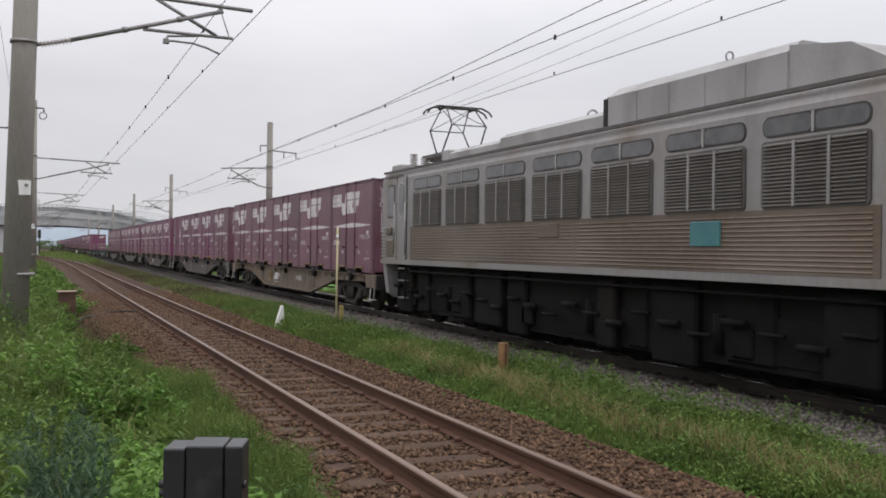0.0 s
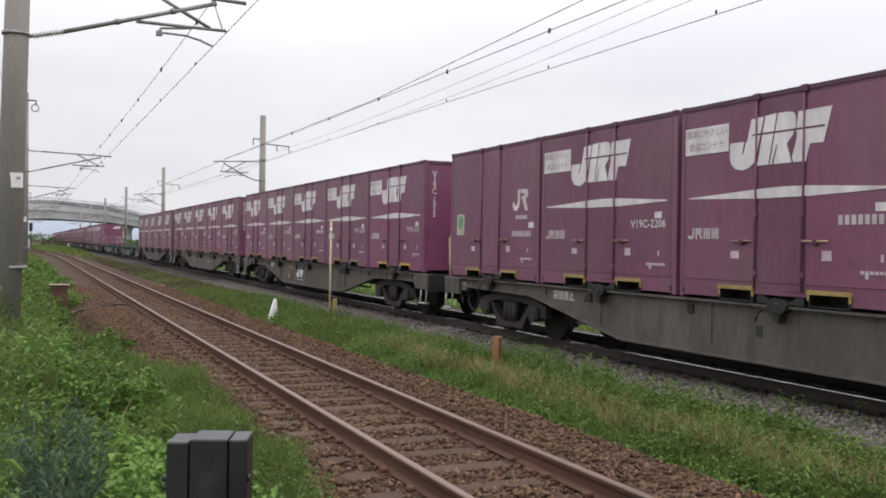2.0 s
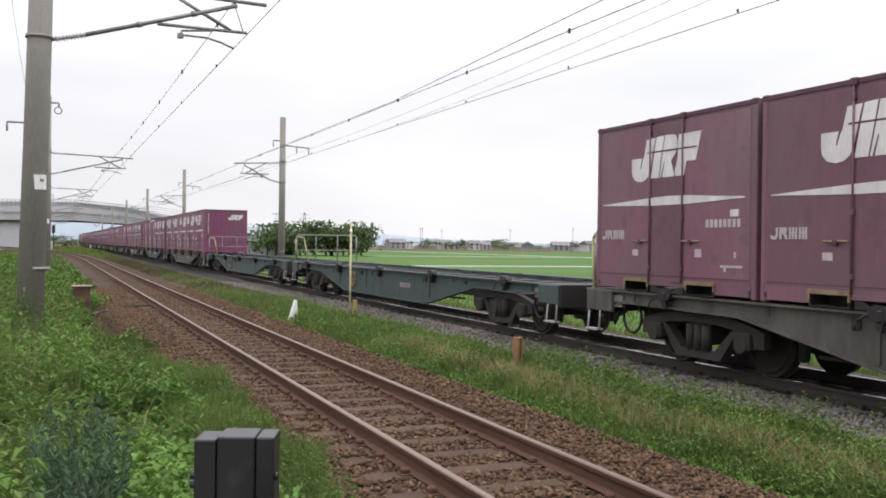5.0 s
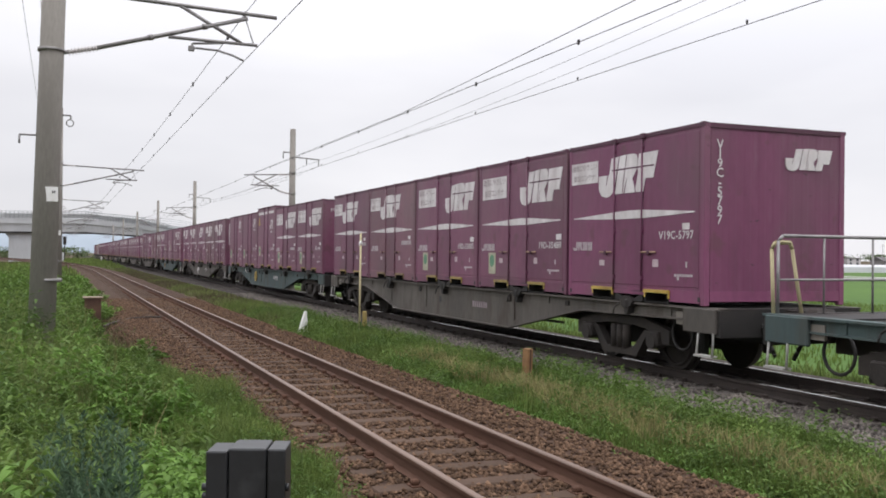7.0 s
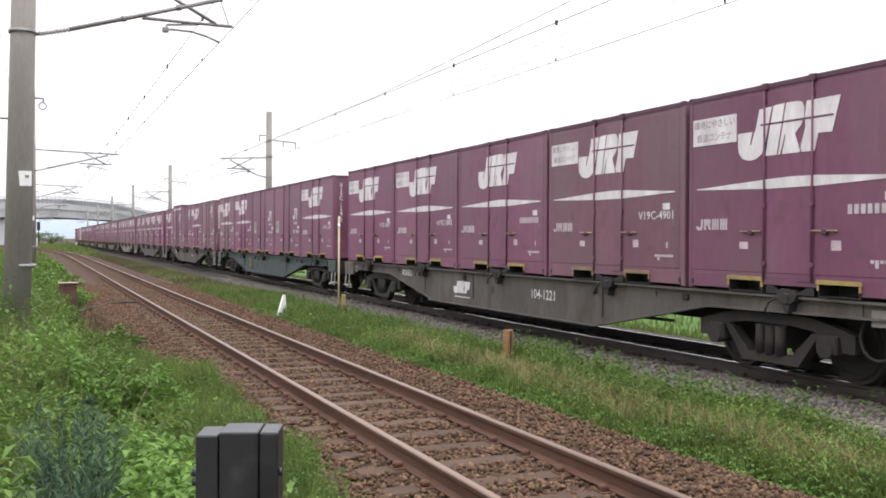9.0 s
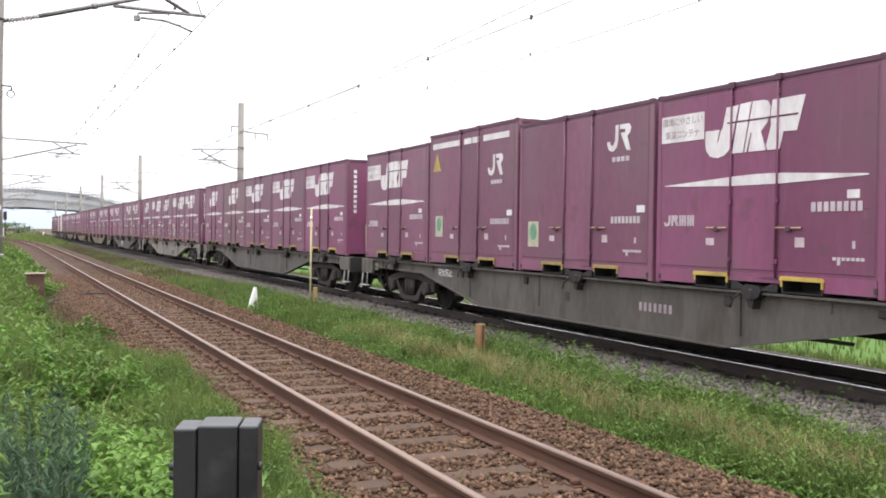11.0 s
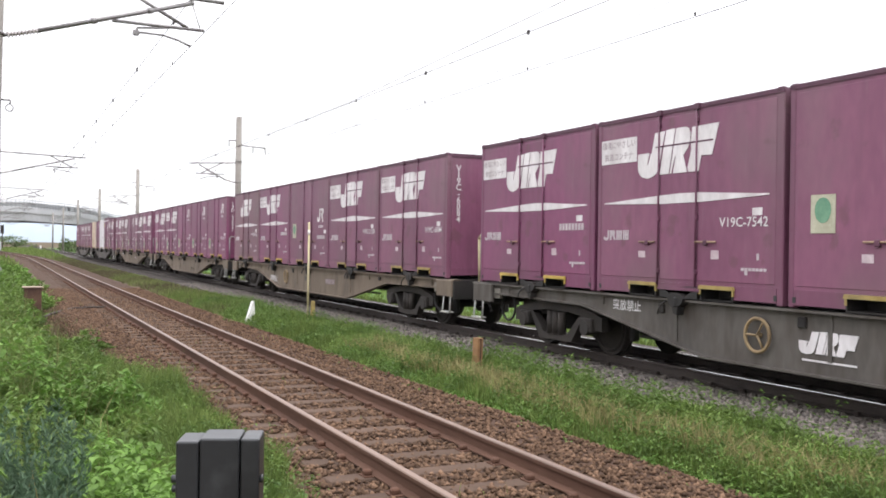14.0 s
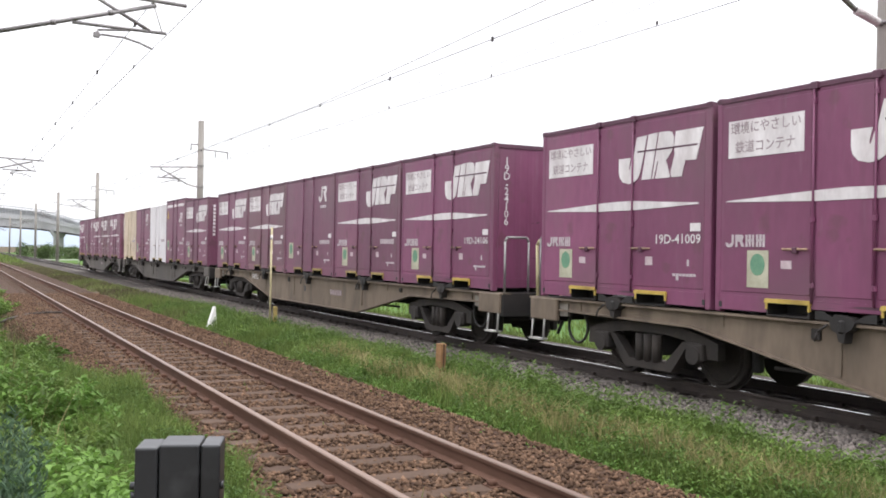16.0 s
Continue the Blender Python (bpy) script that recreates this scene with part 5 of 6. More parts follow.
def mast(x, y, side, wire_x, height, label, r=0.205, extras=True, lean=False):
    """A tapered concrete pole with the hinged tube bracket that holds the wires; side is where the wire hangs."""
    m = thing("catenary_mast", label, "catenary mast", group="masts of the line", at=pose(x, y, 0))
    d = (wire_x - x)                     # to the wire, signed
    s = 1 if d > 0 else -1
    foot = bank(x, y) - 0.2
    shape("pole", lambda bm: tube(bm, (0, 0, foot), (0, 0, height), r, 24, r * 0.78), M["concrete"], m, "tapered grey concrete pole", at=pose(-0.095, 0, 0, 0, 1.2, 0) if lean else None)
    for z in (1.21, 4.86, 5.95):
        shape("band", lambda bm: tube(bm, (0, 0, z - 0.025), (0, 0, z + 0.025), r * 0.98, 24), M["galv"], m, "steel band")
    def low(bm):
        tube(bm, (s * 0.68, 0, 4.96), (d + s * 0.05, 0, 5.68), 0.036, 8)
        tube(bm, (s * 0.16, 0, 4.83), (s * 0.26, 0, 4.86), 0.03, 6)
        for f in (0.35, 0.72):
            p = Vector((s * 0.68, 0, 4.96)).lerp(Vector((d, 0, 5.67)), f)
            tube(bm, p - Vector((0.04, 0, 0.01)), p + Vector((0.04, 0, 0.01)), 0.05, 8)
    shape("strut_tube", low, M["galv"], m, "galvanised strut tube")
    shape("insulator", lambda bm: insulator(bm, (s * 0.24, 0, 4.85), (s * 0.70, 0, 4.965), 0.062, 9), M["porcelain"], m, "ribbed strut insulator")
    def high(bm):
        tube(bm, (s * 0.75, 0, 5.83), (d + s * 0.55, 0, 5.74), 0.034, 8)
        tube(bm, (s * 0.16, 0, 5.85), (s * 0.28, 0, 5.85), 0.03, 6)
    shape("top_tube", high, M["galv"], m, "galvanised top tube")
    shape("insulator", lambda bm: insulator(bm, (s * 0.26, 0, 5.85), (s * 0.76, 0, 5.83), 0.062, 9), M["porcelain"], m, "ribbed top insulator")
    def brace(bm):
        tube(bm, (d - s * 1.1, 0, 5.80), (d - s * 0.05, 0, 5.25), 0.03, 8)
        tube(bm, (d - s * 1.25, 0, 5.245), (d + s * 0.22, 0, 5.235), 0.028, 8)
        tube(bm, (d + s * 0.02, 0, 5.66), (d + s * 0.16, 0, 5.24), 0.010, 5)
        tube(bm, (d + s * 0.0, 0, 5.66), (d + s * 0.02, 0, 5.80), 0.022, 6)
    shape("brace_tube", brace, M["galv"], m)
    def arm(bm):
        pipe(bm, [(d - s * 0.35, 0, 5.22), (d - s * 0.86, 0, 5.17), (d - s * 0.88, 0, 5.07), (d - s * 0.8, 0, 5.10), (d - s * 0.45, 0, 5.09), (d - s * 0.2, 0, 5.03), (d, 0, 4.95)], 0.018, 6)
        rounded_box(bm, d - s * 0.88 - 0.05, d - s * 0.88 + 0.05, -0.03, 0.03, 5.04, 5.13, 0.01, 1)
    shape("steady_arm", arm, M["galv"], m, "curved steady arm")
    if extras:
        def ring_hook(bm):
            pipe(bm, [(0.16, 0, 3.84), (0.30, 0, 3.84), (0.30, 0, 3.78)], 0.014, 5)
            ring(bm, (0.29, 0, 3.72), (0, 1, 0), 0.055, 0.009, 10)
        shape("ring_hook", ring_hook, M["galv"], m)
        shape("hook", lambda bm: pipe(bm, [(-0.15, 0, 3.50), (-0.45, 0, 3.50), (-0.45, 0, 3.36)], 0.016, 5), M["galv"], m)
        def plate(bm):
            prism(bm, [(r * 1.0 * math.sin(a) * 0.95, -r * 0.95 * math.cos(a)) for a in [-0.5 + 0.2 * k for k in range(7)]] + [(r * 0.9 * math.sin(a) * 0.95, -r * 0.85 * math.cos(a)) for a in [0.7 - 0.2 * k for k in range(7)]], "z", 2.45, 2.68)
        shape("plate", plate, M["marker_white"], m, "white label plate")
        shape("plate_marks", lambda bm: [box(bm, 0.04 + k * 0.03, 0.055 + k * 0.03, -r * 0.97, -r * 0.88, 2.58, 2.62) for k in range(2)], M["ink"], m)
    else:
        def cross(bm):
            tube(bm, (-0.52, 0, 7.02), (0.1, 0, 7.02), 0.035, 6)
            tube(bm, (-0.1, 0, 6.80), (1.42, 0, 6.70), 0.035, 6)
            for xx, zz in ((-0.5, 7.02), (0.75, 6.75), (1.4, 6.70)):
                tube(bm, (xx, 0, zz), (xx, 0, zz - 0.32), 0.03, 6)
        shape("cross_arm", cross, M["galv"], m, "steel cross arm with hangers")
    return m


def wire(name, label, points, r, mat, sag=0.0):
    """A wire from support to support, hanging a little in each span."""
    bm = bmesh.new()
    pts = []
    for a, b in zip(points, points[1:]):
        a, b = Vector(a), Vector(b)
        n = 12 if sag else 1
        for k in range(n):
            f = k / n
            p = a.lerp(b, f)
            p.z -= 4 * sag * f * (1 - f)
            pts.append(p)
    pts.append(Vector(points[-1]))
    bent(bm, pts, r, 5)
    t = thing(name, label, "overhead wire")
    part("strand", bm, mat, t)
    return t


LEFT_MASTS = [-17, 16.7, 50, 83, 116, 150, 185, 220]
RIGHT_MASTS = [-30, 9.15, 50, 90, 126, 162, 200, 240]


def line_equipment():
    tall = "tall grey concrete catenary mast with tube bracket"
    for k, y in enumerate(LEFT_MASTS):
        mast(-0.06, y, 1, 2.98 + (0.0, 0.0, 0.35, 0.1, 0.3, 0, 0.2, 0)[k], 8.6, tall, 0.21, True, y == 16.7)
    for k, y in enumerate(RIGHT_MASTS):
        mast(11.35, y, -1, 9.38, 8.25, "grey concrete catenary mast with cross arm", 0.19, False)
    ys = (-60, *LEFT_MASTS, 330)
    con = wire("contact_wire", "thin dark contact wire over the rusty track", [(2.98, y, 4.95) for y in ys], 0.0062, M["wire"])
    mes = wire("messenger_wire", "thin dark messenger wire with dropper clamps over the rusty track", [(3.0, y, 5.78) for y in ys], 0.0066, M["wire"], 0.10)
    con2 = wire("contact_wire", "thin dark contact wire over the bright track", [(9.4, y, 5.1) for y in (-60, *RIGHT_MASTS, 330)], 0.0064, M["wire"])
    mes2 = wire("messenger_wire", "thin dark messenger wire with dropper clamps over the bright track", [(9.38, y, 5.86) for y in (-60, *RIGHT_MASTS, 330)], 0.0088, M["wire"], 0.04)
    wire("feeder_wire", "thin dark feeder wire above the bright track", [(9.15, -31, 6.6), (9.2, 9.15, 6.22), (9.40, 27, 5.86), (9.4, 50, 5.9)], 0.0085, M["wire"])
    for x, z in ((12.1, 6.4), (12.75, 6.35)):
        wire("feeder_wire", "thin dark feeder wire on the masts' cross arms", [(x, y, z + (0.75 if y < 20 else 0)) for y in (-60, *RIGHT_MASTS, 330)], 0.0055, M["wire"], 0.25)
    for x, z in ((-0.75, 7.4), (-0.45, 8.2)):
        wire("feeder_wire", "thin dark feeder wire beside the masts", [(x, y, z) for y in ys], 0.0055, M["wire"], 0.3)

    def clamp(bm):
        rounded_box(bm, -0.02, 0.02, -0.035, 0.035, -0.05, 0.05, 0.012, 1)
    bm = bmesh.new()
    clamp(bm)
    me = finish(bm, "dropper_clamp", M["wire"])
    bm = bmesh.new()
    rounded_box(bm, -0.012, 0.012, -0.02, 0.02, -0.03, 0.03, 0.008, 1)
    tiny = finish(bm, "contact_clip", M["wire"])
    for parent, low, x, z, y0, step, spans, sag in ((mes, con, 3.0, 5.78, 18.6, 5.2, LEFT_MASTS, 0.10), (mes2, con2, 9.38, 5.86, 11.6, 4.93, RIGHT_MASTS, 0.04)):
        for k in range(26):
            y = y0 + step * k
            a = max(v for v in spans if v <= y)
            b = min(v for v in spans if v > y)
            f = (y - a) / (b - a)
            zz = z - 4 * sag * f * (1 - f)
            part("dropper_clamp", me, None, parent, at=pose(x, y, zz))
            part("contact_clip", tiny, None, low, at=pose(x - 0.01, y, (4.95 if x < 5 else 5.1) + 0.03))


# ---- small lineside things ----
def lineside():
    # a black box of three slabs on a post, close to the eye
    b = thing("junction_box", "black plastic three-slab junction box on a post", "junction box", at=pose(0.412, 1.76, -0.022, 0, 0, -20))
    for x0, x1, y0, y1, top in ((-0.062, -0.0300, -0.034, 0.036, 1.391), (-0.0285, 0.0275, -0.033, 0.04, 1.395), (0.0290, 0.056, -0.031, 0.038, 1.394)):
        shape("slab", lambda bm: rounded_box(bm, x0, x1, y0, y1, 0.95, top, 0.003, 2), M["black_box"], b)
    for sx in (-1, 1):
        def knob(bm):
            tube(bm, (sx * 0.056, -0.022, 1.335), (sx * 0.063 - 0.004 + 0.002 * sx, -0.022, 1.335), 0.006, 10)
            if sx < 0:
                tube(bm, (-0.056, -0.024, 1.322), (-0.068, -0.024, 1.322), 0.006, 8)
        shape("side_bolt", knob, M["black_box"], b)
    shape("post", lambda bm: tube(bm, (0, 0, -0.75), (0, 0, 0.96), 0.03, 12), M["black_box"], b)

    r = thing("relay_case", "small rusty steel relay case with pale lid on legs", "relay case", at=pose(0.95, 28.6, 0))
    shape("case", lambda bm: rounded_box(bm, -0.22, 0.22, -0.16, 0.16, -0.22, 0.38, 0.015, 2), M["rust"], r)
    shape("lid", lambda bm: rounded_box(bm, -0.27, 0.27, -0.2, 0.2, 0.38, 0.42, 0.012, 1), M["rust_pale"], r, "pale overhanging lid")
    for x in (-0.18, 0.18):
        shape("leg", lambda bm: box(bm, x - 0.025, x + 0.025, -0.12, 0.12, -0.5, -0.21), M["rust"], r)

    s = thing("boundary_stake", "weathered orange wooden boundary stake in the grass", "stake", at=pose(6.41, 12.7, 0, 0, 2, 20))
    shape("stake_body", lambda bm: rounded_box(bm, -0.055, 0.055, -0.055, 0.055, -0.5, 0.34, 0.012, 2), M["orange"], s)
    shape("groove", lambda bm: box(bm, -0.012, 0.012, -0.062, -0.05, -0.2, 0.33), M["rust"], s)

    k = thing("kilometre_marker", "small white triangular track marker in the grass", "track marker", at=pose(5.47, 22.6, 0, 0, 0, 12))
    def tri(bm):
        prism(bm, [(-0.19, -0.40), (0.10, -0.40), (0.10, 0.0), (0.075, 0.31), (0.045, 0.32)], "y", -0.05, 0.05)
    shape("marker_body", tri, M["marker_white"], k)
    def digit(bm):
        prism(bm, [(0.0, -0.02), (0.07, -0.02), (0.07, -0.05), (0.035, -0.14), (0.01, -0.14), (0.04, -0.05), (0.0, -0.05)], "y", -0.056, -0.04)
    shape("digit_bar", digit, M["ink"], k)

    p = thing("clearance_post", "thin pale yellow post with short stub beside the ballast", "post", at=pose(6.68, 22.0, 0))
    shape("pole", lambda bm: tube(bm, (0, 0, -0.45), (0.01, 0, 2.18), 0.024, 10), M["post_yellow"], p)
    shape("band", lambda bm: tube(bm, (0.008, 0, 1.9), (0.009, 0, 2.0), 0.029, 10), M["marker_white"], p)
    shape("stub", lambda bm: rounded_box(bm, 0.08, 0.17, -0.04, 0.04, -0.45, 0.34, 0.01, 1), M["dull_yellow"], p)

    c = thing("cable", "dark cable lying across the ballast to the rail", "cable")
    bm = bmesh.new()
    pipe(bm, [(1.15, 26.2, -0.24), (1.3, 26.9, -0.22), (1.6, 27.6, -0.20), (1.9, 28.0, -0.16), (2.3, 28.1, -0.13), (2.8, 28.1, -0.13)], 0.028, 6)
    part("sheath", bm, M["rail_dark"], c)

    f = thing("far_marker", "small white post beside the far track", "track marker", at=pose(6.95, 190, 0))
    shape("marker_body", lambda bm: prism(bm, [(-0.2, -0.5), (0.2, -0.5), (0.12, 0.85), (-0.05, 0.85)], "y", -0.1, 0.1), M["marker_white"], f)
    g = thing("railway_signal", "small dark railway signal on a post", "railway signal", at=pose(0.6, 200, 0))
    shape("post", lambda bm: tube(bm, (0, 0, -1), (0, 0, 4.4), 0.09, 8), M["under"], g)
    shape("signal_head", lambda bm: rounded_box(bm, -0.3, 0.3, -0.1, 0.1, 3.0, 4.6, 0.08, 2), M["under"], g)
    h = thing("equipment_cabinet", "small pale grey trackside equipment cabinet", "cabinet", at=pose(0.1, 195, 0))
    shape("cabinet_body", lambda bm: rounded_box(bm, -0.35, 0.35, -0.3, 0.3, -0.9, 1.5, 0.04, 1), M["bridge"], h)


# ---- the road bridge ----
STATIONS = [(-120, 290, 10.6, 5.2), (-60, 285, 11.7, 5.4), (-15, 280, 12.4, 5.5), (6, 280, 12.8, 5.7), (20, 272, 11.2, 5.0), (27, 252, 8.3, 3.6), (32, 232, 5.9, 2.9), (39, 214, 4.7, 2.6), (43, 206, 4.2, 2.5)]


def road_bridge():
    b = thing("road_bridge", "pale concrete road overbridge with tall railing over the line", "bridge")
    fine = []
    for (xa, ya, za, da), (xb, yb, zb, db) in zip(STATIONS, STATIONS[1:]):
        for k in range(4):
            f = k / 4
            fine.append((xa + (xb - xa) * f, ya + (yb - ya) * f, za + (zb - za) * f, da + (db - da) * f))
    fine.append(STATIONS[-1])

    def strip(bm, section, first=0):
        """section(z, d) gives the outline across the deck (across, height)."""
        prev = None
        for i, (x, y, z, d) in enumerate(fine):
            if i < first:
                continue
            x2, y2 = fine[min(i + 1, len(fine) - 1)][:2]
            x1, y1 = fine[max(i - 1, 0)][:2]
            t = Vector((x2 - x1, y2 - y1, 0)).normalized()
            n = Vector((-t.y, t.x, 0))
            ringv = [bm.verts.new(Vector((x, y, 0)) + n * a + Vector((0, 0, h))) for a, h in section(z, d)]
            if prev:
                k = len(ringv)
                for j in range(k):
                    bm.faces.new((prev[j], prev[(j + 1) % k], ringv[(j + 1) % k], ringv[j]))
            prev = ringv
    shape("deck", lambda bm: strip(bm, lambda z, d: [(0, z - 0.36 * d), (0.3, z - 0.36 * d), (0.3, z - 0.42 * d), (9.7, z - 0.42 * d), (9.7, z - 0.36 * d), (10, z - 0.36 * d), (10, z - 0.62 * d), (0, z - 0.62 * d)]), M["bridge"], b, "pale concrete deck edge")
    shape("girder", lambda bm: strip(bm, lambda z, d: [(0.3, z - 0.62 * d), (9.7, z - 0.62 * d), (9.5, z - d), (0.5, z - d)]), M["bridge"], b, "pale girder side")
    shape("lower_flange", lambda bm: strip(bm, lambda z, d: [(0.4, z - d), (9.6, z - d), (9.6, z - d - 0.4), (0.4, z - d - 0.4)]), M["under"], b, "dark lower flange")
    for a in (0.15, 9.85):
        for h in (0.0, 0.12, 0.24):
            shape("railing_bar", lambda bm: strip(bm, lambda z, d: [(a - 0.05, z - h * d - 0.10), (a + 0.05, z - h * d - 0.10), (a + 0.05, z - h * d), (a - 0.05, z - h * d)]), M["girder"], b)
    bm = bmesh.new()
    rounded_box(bm, -0.09, 0.09, -0.09, 0.09, -2.0, 0.05, 0.02, 1)
    me = finish(bm, "railing_post", M["girder"])
    bm = bmesh.new()
    box(bm, -0.9, 0.9, -0.02, 0.02, -1.95, -0.75)
    pan = finish(bm, "railing_panel", M["bridge"])
    for i in range(8, 24):
        for k in range(5):
            f = k / 5
            (xa, ya, za, da), (xb, yb, zb, db) = fine[i - 1], fine[i]
            x, y, z = xa + (xb - xa) * f, ya + (yb - ya) * f, za + (zb - za) * f
            part("railing_post", me, None, b, at=pose(x, y, z))
            part("railing_panel", pan, None, b, at=pose(x + 0.6, y + 0.05, z, 0, 0, math.degrees(math.atan2(yb - ya, xb - xa))))

    shape("ramp_wall", lambda bm: strip(bm, lambda z, d: [(2.5, -2), (9, -2), (9, z - d), (2.5, z - d)], 21), M["bridge"], b, "pale concrete wall under the ramp")

    def pier(bm):
        prism(bm, [(-15.5, 9.2), (-15.5, 8.2), (-13.2, 5.2), (-13.2, -2), (-7.6, -2), (-7.6, 5.2), (-5.0, 8.2), (-5.0, 9.2)], "y", 281.5, 284)
    shape("pier", pier, M["bridge"], b, "concrete hammerhead pier")
    for x, y, z in ((24.2, 263, 6.0), (33.0, 231, 3.0), (40.0, 214, 2.0)):
        shape("pier", lambda bm: prism(bm, [(x - 2.4, z), (x - 1.1, z - 2), (x - 1.1, -2), (x + 1.1, -2), (x + 1.1, z - 2), (x + 2.4, z)], "y", y + 2, y + 6), M["bridge"], b, "concrete ramp pier")
    for x, y in ((-30, 285), (47, 214)):
        l = thing("street_lamp", "slim grey street lamp on the bridge", "street lamp", at=pose(x, y, 0))
        zt = 14.0 if x < 0 else 8.2
        shape("post", lambda bm: tube(bm, (0, 0, 3.0 if x > 0 else 8.0), (0, 0, zt), 0.09, 8, 0.06), M["galv"], l)
        shape("lamp_head", lambda bm: rounded_box(bm, -0.9, 0.9, -0.15, 0.15, zt - 0.05, zt + 0.1, 0.04, 1), M["galv"], l)


# ---- plants ----
def leaves(origins, direction, length, width, droop, rng):
    """Folded four-cornered leaves: arrays of corners and of triangles."""
    n = len(origins)
    d = direction / np.linalg.norm(direction, axis=1, keepdims=True)
    up = np.array([0, 0, 1.0])
    side = np.cross(d, up)
    side /= np.maximum(np.linalg.norm(side, axis=1, keepdims=True), 1e-6)
    mid = origins + d * length[:, None] * 0.45
    tip = origins + d * length[:, None] - up * (droop * length)[:, None]
    lift = up * (width * 0.25)[:, None]
    v = np.stack((origins, mid + side * width[:, None] * 0.5 + lift, tip, mid - side * width[:, None] * 0.5 + lift), 1)
    base = 4 * np.arange(n)[:, None]
    f = np.concatenate((base + np.array([0, 1, 2]), base + np.array([0, 2, 3])), 0)
    return v.reshape(-1, 3), f


def weed_patch(name, label, mat, spots, heights, per, length, width, seed, upright=0.35, category="weeds", bushy=0.12):
    """Leafy weeds: per plant a number of leaves round a leaning stem."""
    rng = np.random.default_rng(seed)
    n = len(spots)
    spots, heights = np.asarray(spots, float), np.asarray(heights, float)
    lean = rng.normal(0, 0.12, (n, 2))
    f = rng.uniform(0.12, 1.0, (n, per))
    org = np.zeros((n, per, 3))
    org[..., :2] = spots[:, None, :2] + lean[:, None] * (f * heights[:, None])[..., None] + rng.normal(0, bushy, (n, per, 2)) * (1.15 - f)[..., None]
    org[..., 2] = spots[:, None, 2] + f * heights[:, None]
    a = rng.uniform(0, 6.283, (n, per))
    d = np.stack((np.cos(a), np.sin(a), rng.normal(upright, 0.35, (n, per))), -1)
    L = length * rng.uniform(0.55, 1.3, (n, per)) * (1.15 - 0.5 * f)
    v, t = leaves(org.reshape(-1, 3), d.reshape(-1, 3), L.ravel(), (L * width).ravel(), rng.uniform(0, 0.5, n * per), rng)
    # a thin stem for each plant
    top = np.concatenate((spots[:, :2] + lean * heights[:, None], (spots[:, 2] + heights)[:, None]), 1)
    w = np.array([0.006, 0, 0])
    sv = np.stack((spots - w, spots + w, top), 1).reshape(-1, 3)
    st = (3 * np.arange(n)[:, None] + np.arange(3)) + len(v)
    me = mesh_arrays(name, np.concatenate((v, sv)), np.concatenate((t, st)), mat)
    return tagged(new(name, me), label, category, kind="stuff")


def grass_patch(name, label, mat, spots, heights, seed, width=0.008, lean=0.35):
    """Grass blades, each bent once."""
    rng = np.random.default_rng(seed)
    n = len(spots)
    spots, h = np.asarray(spots, float), np.asarray(heights, float)[:, None]
    a = rng.uniform(0, 6.283, n)
    side = np.stack((np.cos(a), np.sin(a), np.zeros(n)), 1) * width * rng.uniform(0.6, 1.4, (n, 1))
    b = rng.uniform(0, 6.283, n)
    out = np.stack((np.cos(b), np.sin(b), np.zeros(n)), 1) * h * np.abs(rng.normal(0, lean, (n, 1)))
    up = np.array([0, 0, 1.0])
    m = spots + up * h * 0.55 + out * 0.3
    tip = spots + up * h * 0.95 + out
    v = np.stack((spots - side, spots + side, m + side * 0.8, m - side * 0.8, tip), 1).reshape(-1, 3)
    base = 5 * np.arange(n)[:, None]
    f = np.concatenate([base + np.array(t) for t in ((0, 1, 2), (0, 2, 3), (3, 2, 4))], 0)
    return tagged(new(name, mesh_arrays(name, v, f, mat)), label, "grass", kind="stuff")


def scatter(x0, x1, y0, y1, n, seed, keep=None, power=1.0):
    """Random spots on the ground, denser at low y where power is over one."""
    rng = np.random.default_rng(seed)
    x = rng.uniform(x0, x1, n)
    y = y0 + (y1 - y0) * rng.uniform(0, 1, n) ** power
    pts = [(a, b, bank(a, b)) for a, b in zip(x, y) if keep is None or keep(a, b)]
    return np.array(pts)


def wave(x, y, s, k):
    return noise.noise(Vector((x * s, y * s, k)))


def edge_left(x, y):
    """Where the weeds on the field side end: a ragged line along the ballast, with a bare patch round the relay case."""
    e = 1.62 + 0.40 * wave(0, y, 0.5, 5) - (0.9 if 18.0 < y < 30 else 0) * min(1, (y - 18.0) / 3 if y < 24 else (30 - y) / 3)
    return x < e


def canopy(x, y):
    z = 0.62 if x < -0.3 else 0.62 - 0.62 * (x + 0.3) / 1.5
    return z + 0.05 + 0.42 * wave(x, y, 0.6, 1) + 0.26 * wave(x, y, 1.7, 2)


